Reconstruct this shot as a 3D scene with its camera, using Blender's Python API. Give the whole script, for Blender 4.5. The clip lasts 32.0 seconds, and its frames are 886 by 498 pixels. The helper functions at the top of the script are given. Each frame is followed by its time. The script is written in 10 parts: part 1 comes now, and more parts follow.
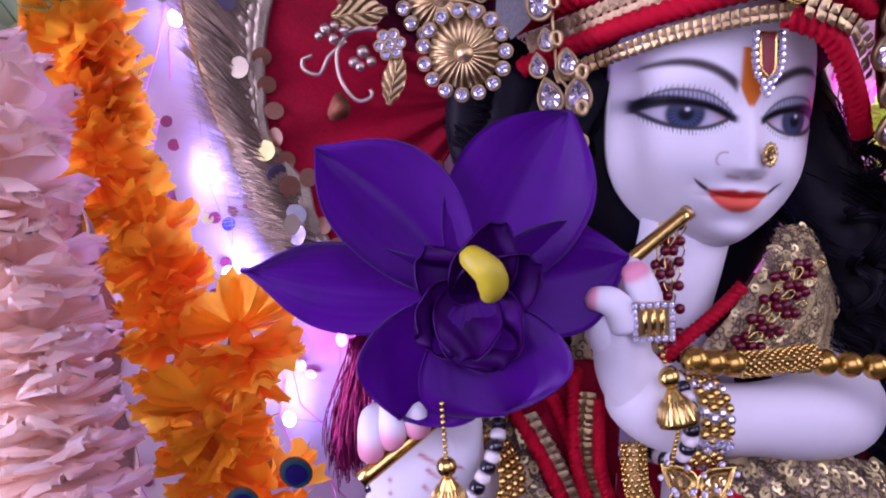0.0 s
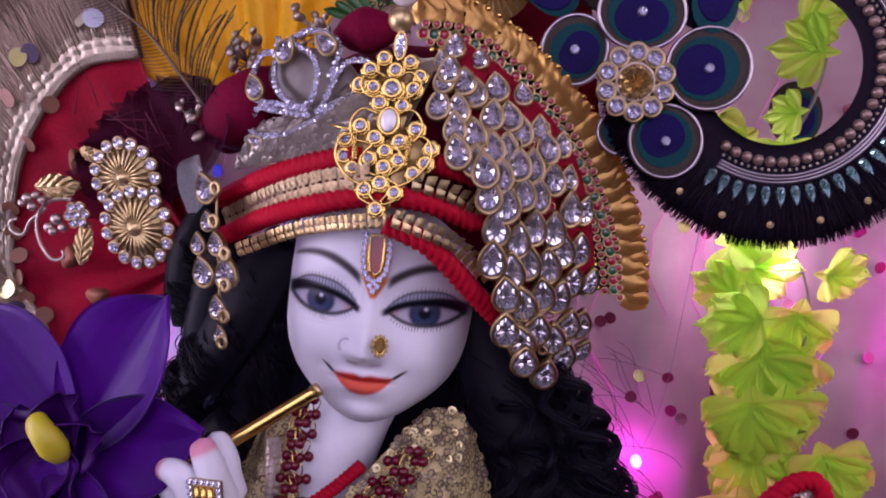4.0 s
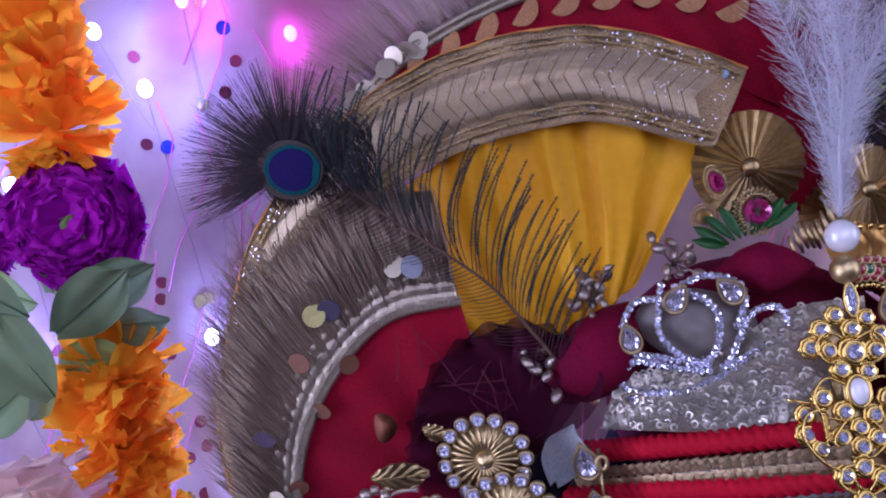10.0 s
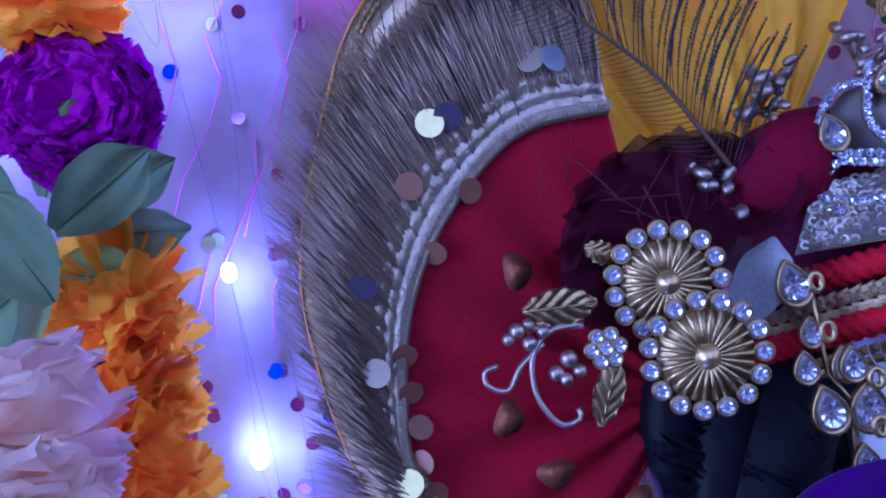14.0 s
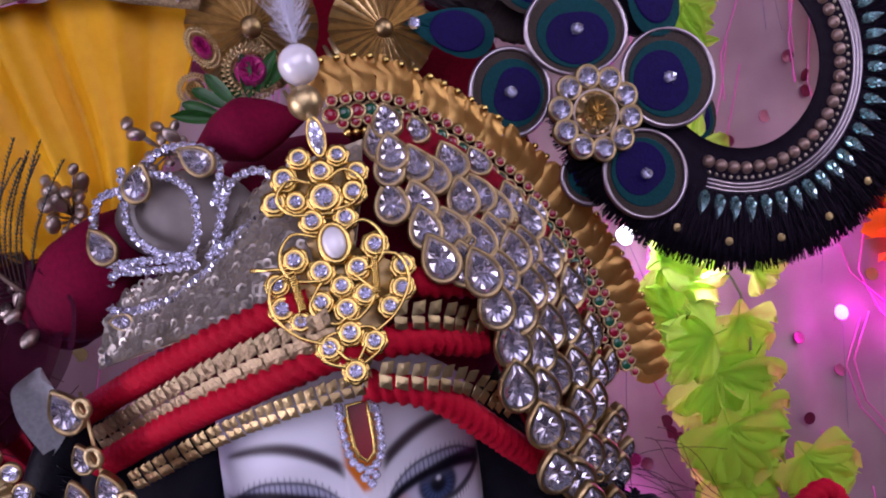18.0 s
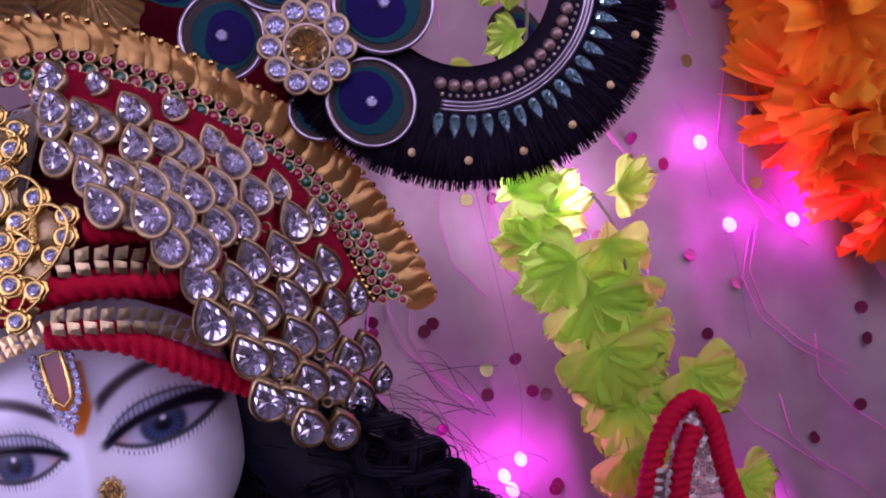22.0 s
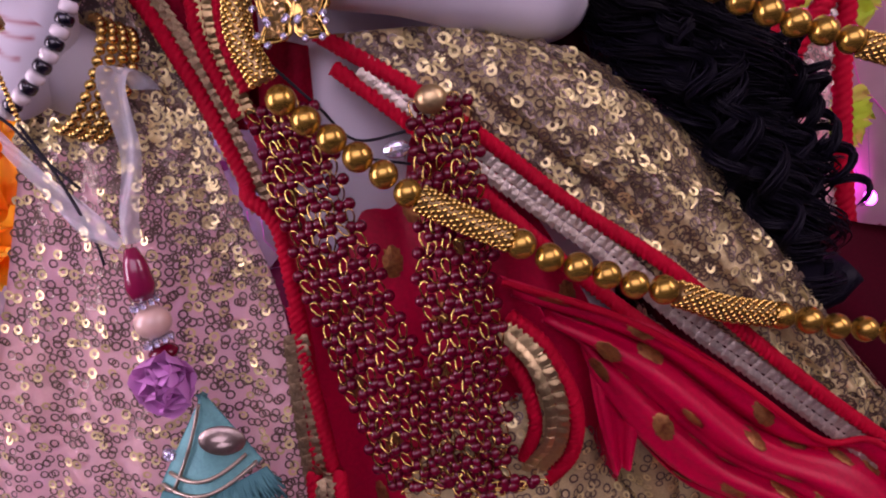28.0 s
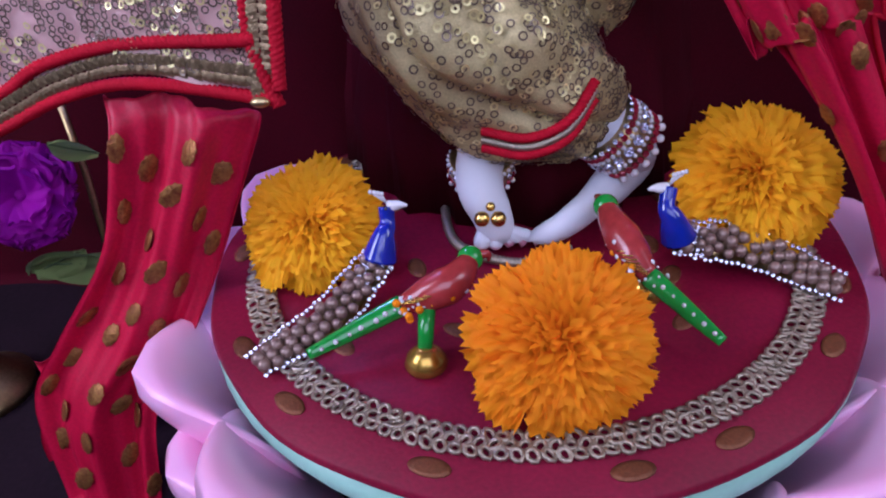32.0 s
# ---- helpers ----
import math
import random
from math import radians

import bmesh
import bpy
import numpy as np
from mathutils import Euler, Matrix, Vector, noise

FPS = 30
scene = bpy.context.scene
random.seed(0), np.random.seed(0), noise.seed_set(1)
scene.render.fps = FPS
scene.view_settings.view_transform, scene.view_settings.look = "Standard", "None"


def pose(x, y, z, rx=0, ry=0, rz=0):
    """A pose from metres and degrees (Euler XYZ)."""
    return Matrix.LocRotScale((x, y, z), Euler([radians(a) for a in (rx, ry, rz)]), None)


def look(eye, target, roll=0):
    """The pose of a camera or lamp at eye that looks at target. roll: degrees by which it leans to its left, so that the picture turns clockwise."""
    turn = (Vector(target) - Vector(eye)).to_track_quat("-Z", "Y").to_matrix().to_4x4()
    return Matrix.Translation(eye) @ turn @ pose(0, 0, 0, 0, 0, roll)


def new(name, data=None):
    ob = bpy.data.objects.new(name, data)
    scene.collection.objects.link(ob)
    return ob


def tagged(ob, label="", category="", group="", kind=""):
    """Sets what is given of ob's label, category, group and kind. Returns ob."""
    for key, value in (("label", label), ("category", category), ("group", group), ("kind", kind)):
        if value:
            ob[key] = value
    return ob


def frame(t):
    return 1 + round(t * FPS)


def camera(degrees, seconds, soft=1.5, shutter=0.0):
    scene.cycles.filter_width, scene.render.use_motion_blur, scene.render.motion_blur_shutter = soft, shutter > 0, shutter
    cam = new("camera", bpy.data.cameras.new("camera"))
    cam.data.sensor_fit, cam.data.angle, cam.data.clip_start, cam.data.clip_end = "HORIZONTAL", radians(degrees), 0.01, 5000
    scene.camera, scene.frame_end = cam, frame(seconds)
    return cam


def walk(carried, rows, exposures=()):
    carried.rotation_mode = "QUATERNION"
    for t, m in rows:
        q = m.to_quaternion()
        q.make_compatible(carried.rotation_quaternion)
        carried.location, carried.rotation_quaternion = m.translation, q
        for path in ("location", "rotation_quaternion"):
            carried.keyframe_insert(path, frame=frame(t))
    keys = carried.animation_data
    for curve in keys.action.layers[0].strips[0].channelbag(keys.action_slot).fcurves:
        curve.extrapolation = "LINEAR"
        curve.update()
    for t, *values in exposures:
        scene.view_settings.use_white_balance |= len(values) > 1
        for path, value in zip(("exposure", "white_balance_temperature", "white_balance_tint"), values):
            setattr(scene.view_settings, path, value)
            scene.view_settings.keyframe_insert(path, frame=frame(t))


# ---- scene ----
cam = camera(59.4, 32.0, soft=2.0)
METRES, EYE, TILT, LEAN, TURN = 1.4, 0.60, -12.0, 9.0, 0.0
ROWS = [
    (0.0, 0.0, 0.0, 0.0, 0.0, 0.0, -0.0),
    (0.5, 0.0147, -0.0154, 0.0007, 1.26, 0.83, -0.08),
    (1.0, 0.0288, -0.0285, 0.0026, 2.99, 1.83, -0.65),
    (1.5, 0.0439, -0.0395, 0.0045, 4.75, 2.66, -1.61),
    (2.0, 0.0633, -0.0457, 0.005, 6.31, 3.62, -2.78),
    (2.5, 0.0811, -0.0501, 0.0096, 7.32, 4.14, -3.8),
    (3.0, 0.096, -0.0479, 0.0173, 7.92, 4.58, -4.6),
    (3.5, 0.114, -0.0305, 0.0302, 7.91, 5.0, -5.22),
    (4.0, 0.1263, -0.0111, 0.0328, 7.72, 5.09, -5.58),
    (4.5, 0.1436, 0.0024, 0.043, 7.32, 5.34, -5.68),
    (6.5, 0.1216, 0.0128, 0.0883, 4.41, 5.59, -2.65),
    (7.0, 0.1037, 0.0133, 0.0948, 3.56, 5.22, -1.51),
    (7.5, 0.0856, 0.0045, 0.104, 2.98, 4.9, -0.58),
    (8.0, 0.0661, -0.0023, 0.1059, 2.81, 4.46, 0.14),
    (8.5, 0.0496, -0.0054, 0.1051, 2.88, 4.17, 0.67),
    (9.0, 0.0365, -0.0105, 0.107, 2.93, 4.46, 1.02),
    (9.5, 0.0205, -0.0091, 0.1038, 2.67, 5.7, 1.01),
    (10.0, -0.0029, 0.001, 0.0896, 2.21, 8.0, 0.76),
    (10.5, -0.0217, 0.0073, 0.0788, 1.46, 10.49, 0.53),
    (11.0, -0.036, 0.0232, 0.0725, 0.43, 13.11, 0.57),
    (11.5, -0.0422, 0.0409, 0.0695, -0.92, 15.14, 0.99),
    (12.0, -0.0467, 0.0547, 0.0665, -1.86, 16.3, 1.61),
    (12.5, -0.054, 0.0582, 0.0663, -2.47, 16.58, 2.17),
    (13.0, -0.0563, 0.058, 0.0564, -2.58, 16.04, 2.3),
    (13.5, -0.0548, 0.0564, 0.0453, -2.26, 14.95, 2.29),
    (15.5, -0.0037, 0.0483, 0.0328, -2.1, 10.55, 3.81),
    (16.0, 0.0174, 0.0453, 0.0388, -2.71, 10.09, 5.31),
    (16.5, 0.0365, 0.0416, 0.045, -3.37, 9.68, 7.11),
    (17.0, 0.0585, 0.0409, 0.053, -4.19, 9.39, 8.97),
    (17.5, 0.0732, 0.0436, 0.0532, -4.64, 9.01, 10.87),
    (18.0, 0.0843, 0.042, 0.0548, -4.79, 9.04, 12.79),
    (18.5, 0.0979, 0.0431, 0.0561, -4.82, 9.64, 14.55),
    (19.0, 0.1113, 0.0356, 0.0649, -4.85, 10.95, 16.05),
    (19.5, 0.1159, 0.0272, 0.0704, -4.86, 12.36, 16.94),
    (20.0, 0.1184, 0.0217, 0.0712, -4.78, 13.13, 17.4),
    (20.5, 0.1229, 0.0195, 0.0549, -4.37, 12.7, 17.72),
    (21.0, 0.1256, 0.0204, 0.0449, -3.66, 11.16, 18.15),
    (21.5, 0.138, 0.0301, 0.0385, -2.8, 8.96, 18.54),
    (22.0, 0.1476, 0.0368, 0.03, -1.62, 7.16, 18.54),
    (22.5, 0.1394, 0.0313, 0.0193, -0.18, 5.98, 18.0),
    (23.0, 0.1319, 0.027, 0.0135, 1.23, 5.46, 16.76),
    (23.5, 0.1238, 0.0219, 0.0054, 2.53, 5.37, 15.11),
    (24.0, 0.1166, 0.0169, -0.0013, 3.46, 5.4, 13.44),
    (24.5, 0.104, 0.0132, -0.0103, 4.06, 5.23, 11.6),
    (26.5, 0.0932, 0.0169, -0.0524, 3.43, 1.82, 6.05),
    (27.0, 0.0903, 0.0204, -0.07, 2.92, 0.07, 4.89),
    (27.5, 0.0892, 0.0231, -0.0849, 2.23, -1.65, 3.93),
    (28.0, 0.0921, 0.0247, -0.0948, 1.44, -3.66, 3.19),
    (28.5, 0.0971, 0.0276, -0.1052, 0.78, -5.7, 2.46),
    (29.0, 0.0954, 0.0232, -0.1215, 0.54, -8.05, 1.53),
    (29.5, 0.0929, 0.0193, -0.1366, 0.33, -10.81, 0.21),
    (30.0, 0.0904, 0.014, -0.1498, 0.26, -13.36, -1.28),
    (30.5, 0.0932, 0.0147, -0.1606, 0.03, -15.93, -2.67),
    (31.0, 0.0964, 0.0116, -0.1699, -0.27, -18.34, -3.8),
    (31.5, 0.0964, 0.0098, -0.1794, -0.64, -20.32, -4.7),
    (32.0, 0.0985, 0.0094, -0.1885, -0.94, -22.13, -5.38),
]
EXPOSURES = [
    (0.0, -0.12, 5800, 44), (1.0, -0.17, 6500, 40), (3.0, -0.17, 6600, 40), (4.0, -0.37, 6200, 38), (7.0, -0.57, 5700, 26), (9.0, -0.67, 5500, 26), (10.0, -0.62, 5200, 24), (11.0, -0.62, 4600, 18), (12.5, -0.82, 3900, 26), (13.5, -0.82, 3900, 30),
    (15.5, -0.62, 4500, 8), (17.0, -0.52, 6100, 20), (19.0, -0.46, 5800, 36), (21.0, -0.50, 5600, 54), (23.0, -0.50, 5900, 54), (25.0, -0.37, 6400, 38), (27.0, -0.24, 7100, 40), (29.0, -0.28, 6600, 54), (30.0, -0.22, 6400, 40), (32.0, -0.14, 5300, 14),
]
walk(cam, [(t, pose(0, 0, EYE, TILT, LEAN, TURN) @ pose(METRES * x, METRES * y, METRES * z, 90 + pitch, roll, yaw)) for t, x, y, z, yaw, pitch, roll in ROWS],
     exposures=EXPOSURES)

# ---- light ----
world = bpy.data.worlds.new("world")
scene.world = world
world.use_nodes = True
world.node_tree.nodes["Background"].inputs[0].default_value = (0.30, 0.26, 0.42, 1)
world.node_tree.nodes["Background"].inputs[1].default_value = 0.3


def lamp(kind, name, m, watts, colour, size=0.1, size_y=None):
    data = bpy.data.lights.new(name, kind)
    data.energy, data.color = watts, colour
    if kind == "AREA":
        data.shape, data.size, data.size_y = "RECTANGLE", size, size_y or size
    else:
        data.shadow_soft_size = size
    ob = new(name, data)
    ob.matrix_world = m
    return ob


# a broad cold panel above in front of the shrine, and a shorter fill lamp added on either side of it
lamp("AREA", "tube_light_main", look((0.16, -0.84, 1.12), (0.1, 0.3, 0.48)), 1.95, (0.86, 0.84, 1.0), 1.5, 0.9)
lamp("AREA", "fill_light_left", look((-0.60, 0.02, 0.66), (-0.20, 0.42, 0.52)), 5.0, (0.92, 0.88, 1.0), 0.3, 0.6)
lamp("AREA", "fill_light_right", look((0.78, 0.02, 0.72), (0.30, 0.40, 0.45)), 1.5, (1.0, 0.92, 0.90), 0.25, 0.5)


# ---- materials ----
def mat(name, col, rough=0.5, metal=0.0, var=0.12, scale=300.0, bump=0.15, big=25.0, island=0.0,
        coat=0.0, sheen=0.0, sub=0.0, subcol=(1, 0.5, 0.4), trans=0.0, alpha=1.0, emit=None, power=0.0, col2=None, spec=0.5):
    m = bpy.data.materials.new(name)
    m.use_nodes = True
    nt = m.node_tree
    bs = nt.nodes["Principled BSDF"]
    tc = nt.nodes.new("ShaderNodeTexCoord")
    fine, wide = nt.nodes.new("ShaderNodeTexNoise"), nt.nodes.new("ShaderNodeTexNoise")
    fine.inputs["Scale"].default_value, wide.inputs["Scale"].default_value = scale, big
    fine.inputs["Detail"].default_value = 4
    for n in (fine, wide):
        nt.links.new(tc.outputs["Object"], n.inputs["Vector"])
    add = nt.nodes.new("ShaderNodeMath")
    add.operation = "ADD"
    nt.links.new(fine.outputs["Fac"], add.inputs[0])
    nt.links.new(wide.outputs["Fac"], add.inputs[1])
    value = add.outputs[0]
    if island:
        geo = nt.nodes.new("ShaderNodeNewGeometry")
        mul = nt.nodes.new("ShaderNodeMath")
        mul.operation = "MULTIPLY_ADD"
        mul.inputs[1].default_value = island
        nt.links.new(geo.outputs["Random Per Island"], mul.inputs[0])
        nt.links.new(value, mul.inputs[2])
        value = mul.outputs[0]
        span = (0.6, 1.4 + island)
    else:
        span = (0.6, 1.4)
    rng = nt.nodes.new("ShaderNodeMapRange")
    rng.inputs[1].default_value, rng.inputs[2].default_value = span
    nt.links.new(value, rng.inputs[0])
    mix = nt.nodes.new("ShaderNodeMix")
    mix.data_type = "RGBA"
    lo = col2 or tuple(c * (1 - var) for c in col)
    hi = col if col2 else tuple(min(1.0, c * (1 + var)) for c in col)
    mix.inputs[6].default_value, mix.inputs[7].default_value = (*lo, 1), (*hi, 1)
    nt.links.new(rng.outputs[0], mix.inputs[0])
    nt.links.new(mix.outputs[2], bs.inputs["Base Color"])
    rr = nt.nodes.new("ShaderNodeMapRange")
    rr.inputs[3].default_value, rr.inputs[4].default_value = max(0.02, rough * 0.8), min(1, rough * 1.25)
    nt.links.new(wide.outputs["Fac"], rr.inputs[0])
    nt.links.new(rr.outputs[0], bs.inputs["Roughness"])
    bs.inputs["Metallic"].default_value = metal
    bs.inputs["Specular IOR Level"].default_value = spec
    bs.inputs["Coat Weight"].default_value = coat
    bs.inputs["Coat Roughness"].default_value = 0.12
    bs.inputs["Sheen Weight"].default_value = sheen
    if sub:
        bs.inputs["Subsurface Weight"].default_value = sub
        bs.inputs["Subsurface Scale"].default_value = 0.004
        bs.inputs["Subsurface Radius"].default_value = subcol
    if trans:
        bs.inputs["Transmission Weight"].default_value = trans
    if alpha < 1:
        bs.inputs["Alpha"].default_value = alpha
    if emit:
        bs.inputs["Emission Color"].default_value = (*emit, 1)
        bs.inputs["Emission Strength"].default_value = power
    if bump:
        bp = nt.nodes.new("ShaderNodeBump")
        bp.inputs["Strength"].default_value = bump
        bp.inputs["Distance"].default_value = 0.0008
        nt.links.new(fine.outputs["Fac"], bp.inputs["Height"])
        nt.links.new(bp.outputs["Normal"], bs.inputs["Normal"])
    return m


def leafy(name, col, col2, through_col, scale=200.0, rough=0.55, share=0.45, sheen=0.0):
    """Thin petal or cloth that lets light through."""
    m = mat(name, col, rough, scale=scale, col2=col2, bump=0.2, sheen=sheen, spec=0.15)
    nt = m.node_tree
    tr, mx = nt.nodes.new("ShaderNodeBsdfTranslucent"), nt.nodes.new("ShaderNodeMixShader")
    tr.inputs[0].default_value = (*through_col, 1)
    mx.inputs[0].default_value = share
    out = nt.nodes["Material Output"]
    nt.links.new(nt.nodes["Principled BSDF"].outputs[0], mx.inputs[1])
    nt.links.new(tr.outputs[0], mx.inputs[2])
    nt.links.new(mx.outputs[0], out.inputs[0])
    return m


# the statue's marble: polished white stone whose painted features come from the paint layer
marble = mat("painted_marble", (0.69, 0.68, 0.74), 0.42, var=0.04, scale=60, bump=0.03, coat=0.0, spec=0.14, sub=0.03, subcol=(1, 0.75, 0.7))
marble.node_tree.nodes["Principled BSDF"].inputs["Subsurface Scale"].default_value = 0.0006
_nt = marble.node_tree
_at, _mx = _nt.nodes.new("ShaderNodeAttribute"), _nt.nodes.new("ShaderNodeMix")
_at.attribute_name = "paint"
_mx.data_type, _mx.blend_type = "RGBA", "MULTIPLY"
_mx.inputs[0].default_value = 1.0
_bs = _nt.nodes["Principled BSDF"]
_nt.links.new(_bs.inputs["Base Color"].links[0].from_socket, _mx.inputs[6])
_nt.links.new(_at.outputs["Color"], _mx.inputs[7])
_nt.links.new(_mx.outputs[2], _bs.inputs["Base Color"])

hair_black = mat("black_hair", (0.005, 0.004, 0.009), 0.5, spec=0.12, var=0.4, scale=500, bump=0.3, island=0.6)
red_velvet = mat("red_velvet", (0.22, 0.001, 0.014), 0.8, spec=0.15, var=0.3, scale=900, bump=0.35, big=40)
red_cord = mat("red_cord", (0.42, 0.002, 0.018), 0.7, spec=0.15, var=0.25, scale=1500, bump=0.4)
maroon_velvet = mat("maroon_velvet", (0.13, 0.001, 0.02), 0.8, spec=0.12, var=0.35, scale=700, bump=0.3)
maroon_satin = mat("maroon_satin", (0.19, 0.002, 0.024), 0.5, spec=0.25, var=0.3, scale=500, bump=0.2)
red_satin = mat("red_satin", (0.46, 0.002, 0.034), 0.45, spec=0.3, var=0.25, scale=600, bump=0.2)
dark_maroon = mat("dark_maroon_cloth", (0.05, 0.0008, 0.006), 0.85, spec=0.1, var=0.3, scale=800)
gold = mat("gold_plate", (0.72, 0.50, 0.14), 0.24, 1.0, var=0.12, scale=700, bump=0.12)
gold_pale = mat("pale_gold_plate", (0.58, 0.44, 0.22), 0.4, 1.0, var=0.2, scale=600, bump=0.2)
gold_bead = mat("gold_pearl_bead", (0.46, 0.27, 0.045), 0.24, 0.85, var=0.15, scale=200, bump=0.05, coat=0.3)
gold_old = mat("antique_gold", (0.42, 0.30, 0.14), 0.38, 1.0, var=0.3, scale=500, bump=0.3)
gold_foil = mat("crinkled_gold_foil", (0.42, 0.22, 0.07), 0.45, 0.7, var=0.3, scale=350, bump=0.5)
silver_old = mat("antique_silver", (0.44, 0.36, 0.31), 0.45, 1.0, var=0.25, scale=600, bump=0.3)
silver_thread = mat("silver_thread", (0.38, 0.28, 0.21), 0.32, 0.75, var=0.6, scale=900, bump=0.2, island=0.7)
silver_braid = mat("silver_gilt_braid", (0.40, 0.33, 0.25), 0.4, 0.75, var=0.35, scale=900, bump=0.4, island=0.5)
crystal = mat("foiled_crystal", (0.66, 0.65, 0.76), 0.10, 0.75, var=0.2, scale=150, bump=0.0, coat=0.5)
# Grey-brown patches in the drops' colour stand in for mixed reflections.
crystal_drop = mat("mottled_foiled_crystal", (0.66, 0.65, 0.78), 0.10, 0.75, col2=(0.34, 0.29, 0.29), scale=210, big=90, bump=0.0, coat=0.6)
crystal_amber = mat("amber_crystal", (0.42, 0.28, 0.10), 0.06, 0.7, var=0.3, scale=200, bump=0.0, coat=0.5)
aurora = mat("iridescent_drop", (0.12, 0.52, 0.50), 0.08, 0.75, col2=(0.50, 0.36, 0.42), scale=130, bump=0.0, coat=0.5, island=0.8)
pearl = mat("pearl", (0.78, 0.74, 0.76), 0.22, 0.1, var=0.06, scale=80, bump=0.02, coat=0.5)
pearl_brown = mat("bronze_pearl", (0.25, 0.16, 0.13), 0.28, 0.35, var=0.2, scale=150, bump=0.03, coat=0.3, island=0.3)
ruby = mat("ruby_bead", (0.10, 0.001, 0.012), 0.2, var=0.3, scale=200, bump=0.0, coat=0.2, spec=0.35, island=0.5)
emerald = mat("green_stone", (0.01, 0.10, 0.05), 0.15, var=0.3, scale=200, bump=0.0, coat=0.5)
ruby_stone = mat("red_stone", (0.30, 0.01, 0.03), 0.15, var=0.3, scale=200, bump=0.0, coat=0.5)
pink_stone = mat("magenta_stone", (0.35, 0.02, 0.14), 0.12, 0.2, var=0.3, scale=200, bump=0.0, coat=0.6)
sequin_gold = mat("champagne_sequin", (0.78, 0.65, 0.31), 0.40, 0.5, var=0.35, scale=300, bump=0.05, island=1.2)
sequin_dull = mat("dull_ring_sequin", (0.15, 0.105, 0.075), 0.3, 0.3, var=0.3, scale=300, bump=0.05, island=0.8)
sequin_silver = mat("silver_sequin", (0.40, 0.35, 0.30), 0.36, 0.7, var=0.35, scale=300, bump=0.05, island=1.0)
sequin_big = mat("plastic_paillette", (0.50, 0.44, 0.30), 0.3, 0.4, col2=(0.25, 0.18, 0.16), scale=60, bump=0.02, island=1.5)
mesh_gold = mat("champagne_net_cloth", (0.56, 0.45, 0.22), 0.55, 0.15, var=0.25, scale=1100, bump=0.5)
mesh_pink = leafy("rose_net_cloth", (0.80, 0.58, 0.53), (0.66, 0.44, 0.40), (0.95, 0.68, 0.64), 1100, 0.6, 0.42)
backdrop_net = leafy("pink_backdrop_net", (0.46, 0.35, 0.34), (0.28, 0.17, 0.19), (0.55, 0.38, 0.42), 34, 0.7, 0.35)
organza = mat("white_organza", (0.6, 0.62, 0.66), 0.4, var=0.1, scale=900, bump=0.1, alpha=0.45)
yellow_silk = leafy("yellow_silk", (0.92, 0.50, 0.008), (0.80, 0.36, 0.005), (0.9, 0.52, 0.03), 250, 0.35, 0.15)
brocade = mat("silver_brocade", (0.31, 0.21, 0.11), 0.3, 0.8, var=0.6, scale=1300, big=60, bump=0.7)
white_feather = leafy("white_feather", (0.94, 0.92, 0.98), (0.84, 0.82, 0.92), (0.95, 0.92, 1.0), 500, 0.7, 0.3)
dark_feather = mat("dark_brown_barbs", (0.035, 0.018, 0.022), 0.6, var=0.4, scale=700, island=0.8)
maroon_feather = mat("maroon_marabou", (0.075, 0.003, 0.022), 0.8, var=0.5, scale=600, island=0.8)
peacock_teal = mat("peacock_teal", (0.0, 0.042, 0.050), 0.6, 0.0, spec=0.12, var=0.4, scale=900, bump=0.3, island=0.5)
peacock_blue = mat("peacock_blue", (0.006, 0.001, 0.055), 0.6, 0.0, spec=0.12, var=0.4, scale=900, bump=0.3)
peacock_bronze = mat("peacock_bronze", (0.045, 0.032, 0.026), 0.6, 0.0, spec=0.15, var=0.3, scale=1200, bump=0.4)
black_fur = mat("black_yarn", (0.010, 0.006, 0.013), 0.85, spec=0.1, var=0.5, scale=500, bump=0.4, island=0.8)
violet_petal = leafy("violet_silk_petal", (0.100, 0.002, 0.26), (0.046, 0.001, 0.13), (0.20, 0.006, 0.5), 120, 0.42, 0.28, 0.1)
violet_dark = leafy("dark_violet_silk", (0.050, 0.002, 0.12), (0.026, 0.001, 0.06), (0.12, 0.004, 0.24), 120, 0.5, 0.12)
yellow_wax = mat("yellow_column", (0.44, 0.37, 0.012), 0.45, var=0.3, scale=120, bump=0.2)
orange_petal = leafy("orange_fabric_petal", (1.0, 0.44, 0.010), (1.0, 0.33, 0.005), (1.0, 0.55, 0.03), 60, 0.6, 0.74)
yellow_petal = leafy("amber_fabric_petal", (1.0, 0.52, 0.01), (1.0, 0.38, 0.008), (1.0, 0.62, 0.03), 90, 0.6, 0.4)
blush_petal = leafy("blush_fabric_petal", (0.98, 0.88, 0.80), (0.96, 0.74, 0.68), (1.0, 0.86, 0.78), 70, 0.65, 0.68)
purple_petal = leafy("purple_fabric_petal", (0.40, 0.006, 0.38), (0.25, 0.003, 0.27), (0.6, 0.02, 0.58), 140, 0.6, 0.3)
leaf_lime = leafy("lime_fabric_leaf", (0.52, 0.78, 0.07), (0.38, 0.64, 0.05), (0.70, 1.0, 0.16), 90, 0.55, 0.5)
leaf_green = leafy("green_fabric_leaf", (0.15, 0.21, 0.10), (0.09, 0.13, 0.07), (0.24, 0.36, 0.16), 90, 0.55, 0.3)
leaf_grey = leafy("grey_green_leaf", (0.30, 0.38, 0.13), (0.18, 0.26, 0.08), (0.38, 0.55, 0.28), 90, 0.55, 0.3)
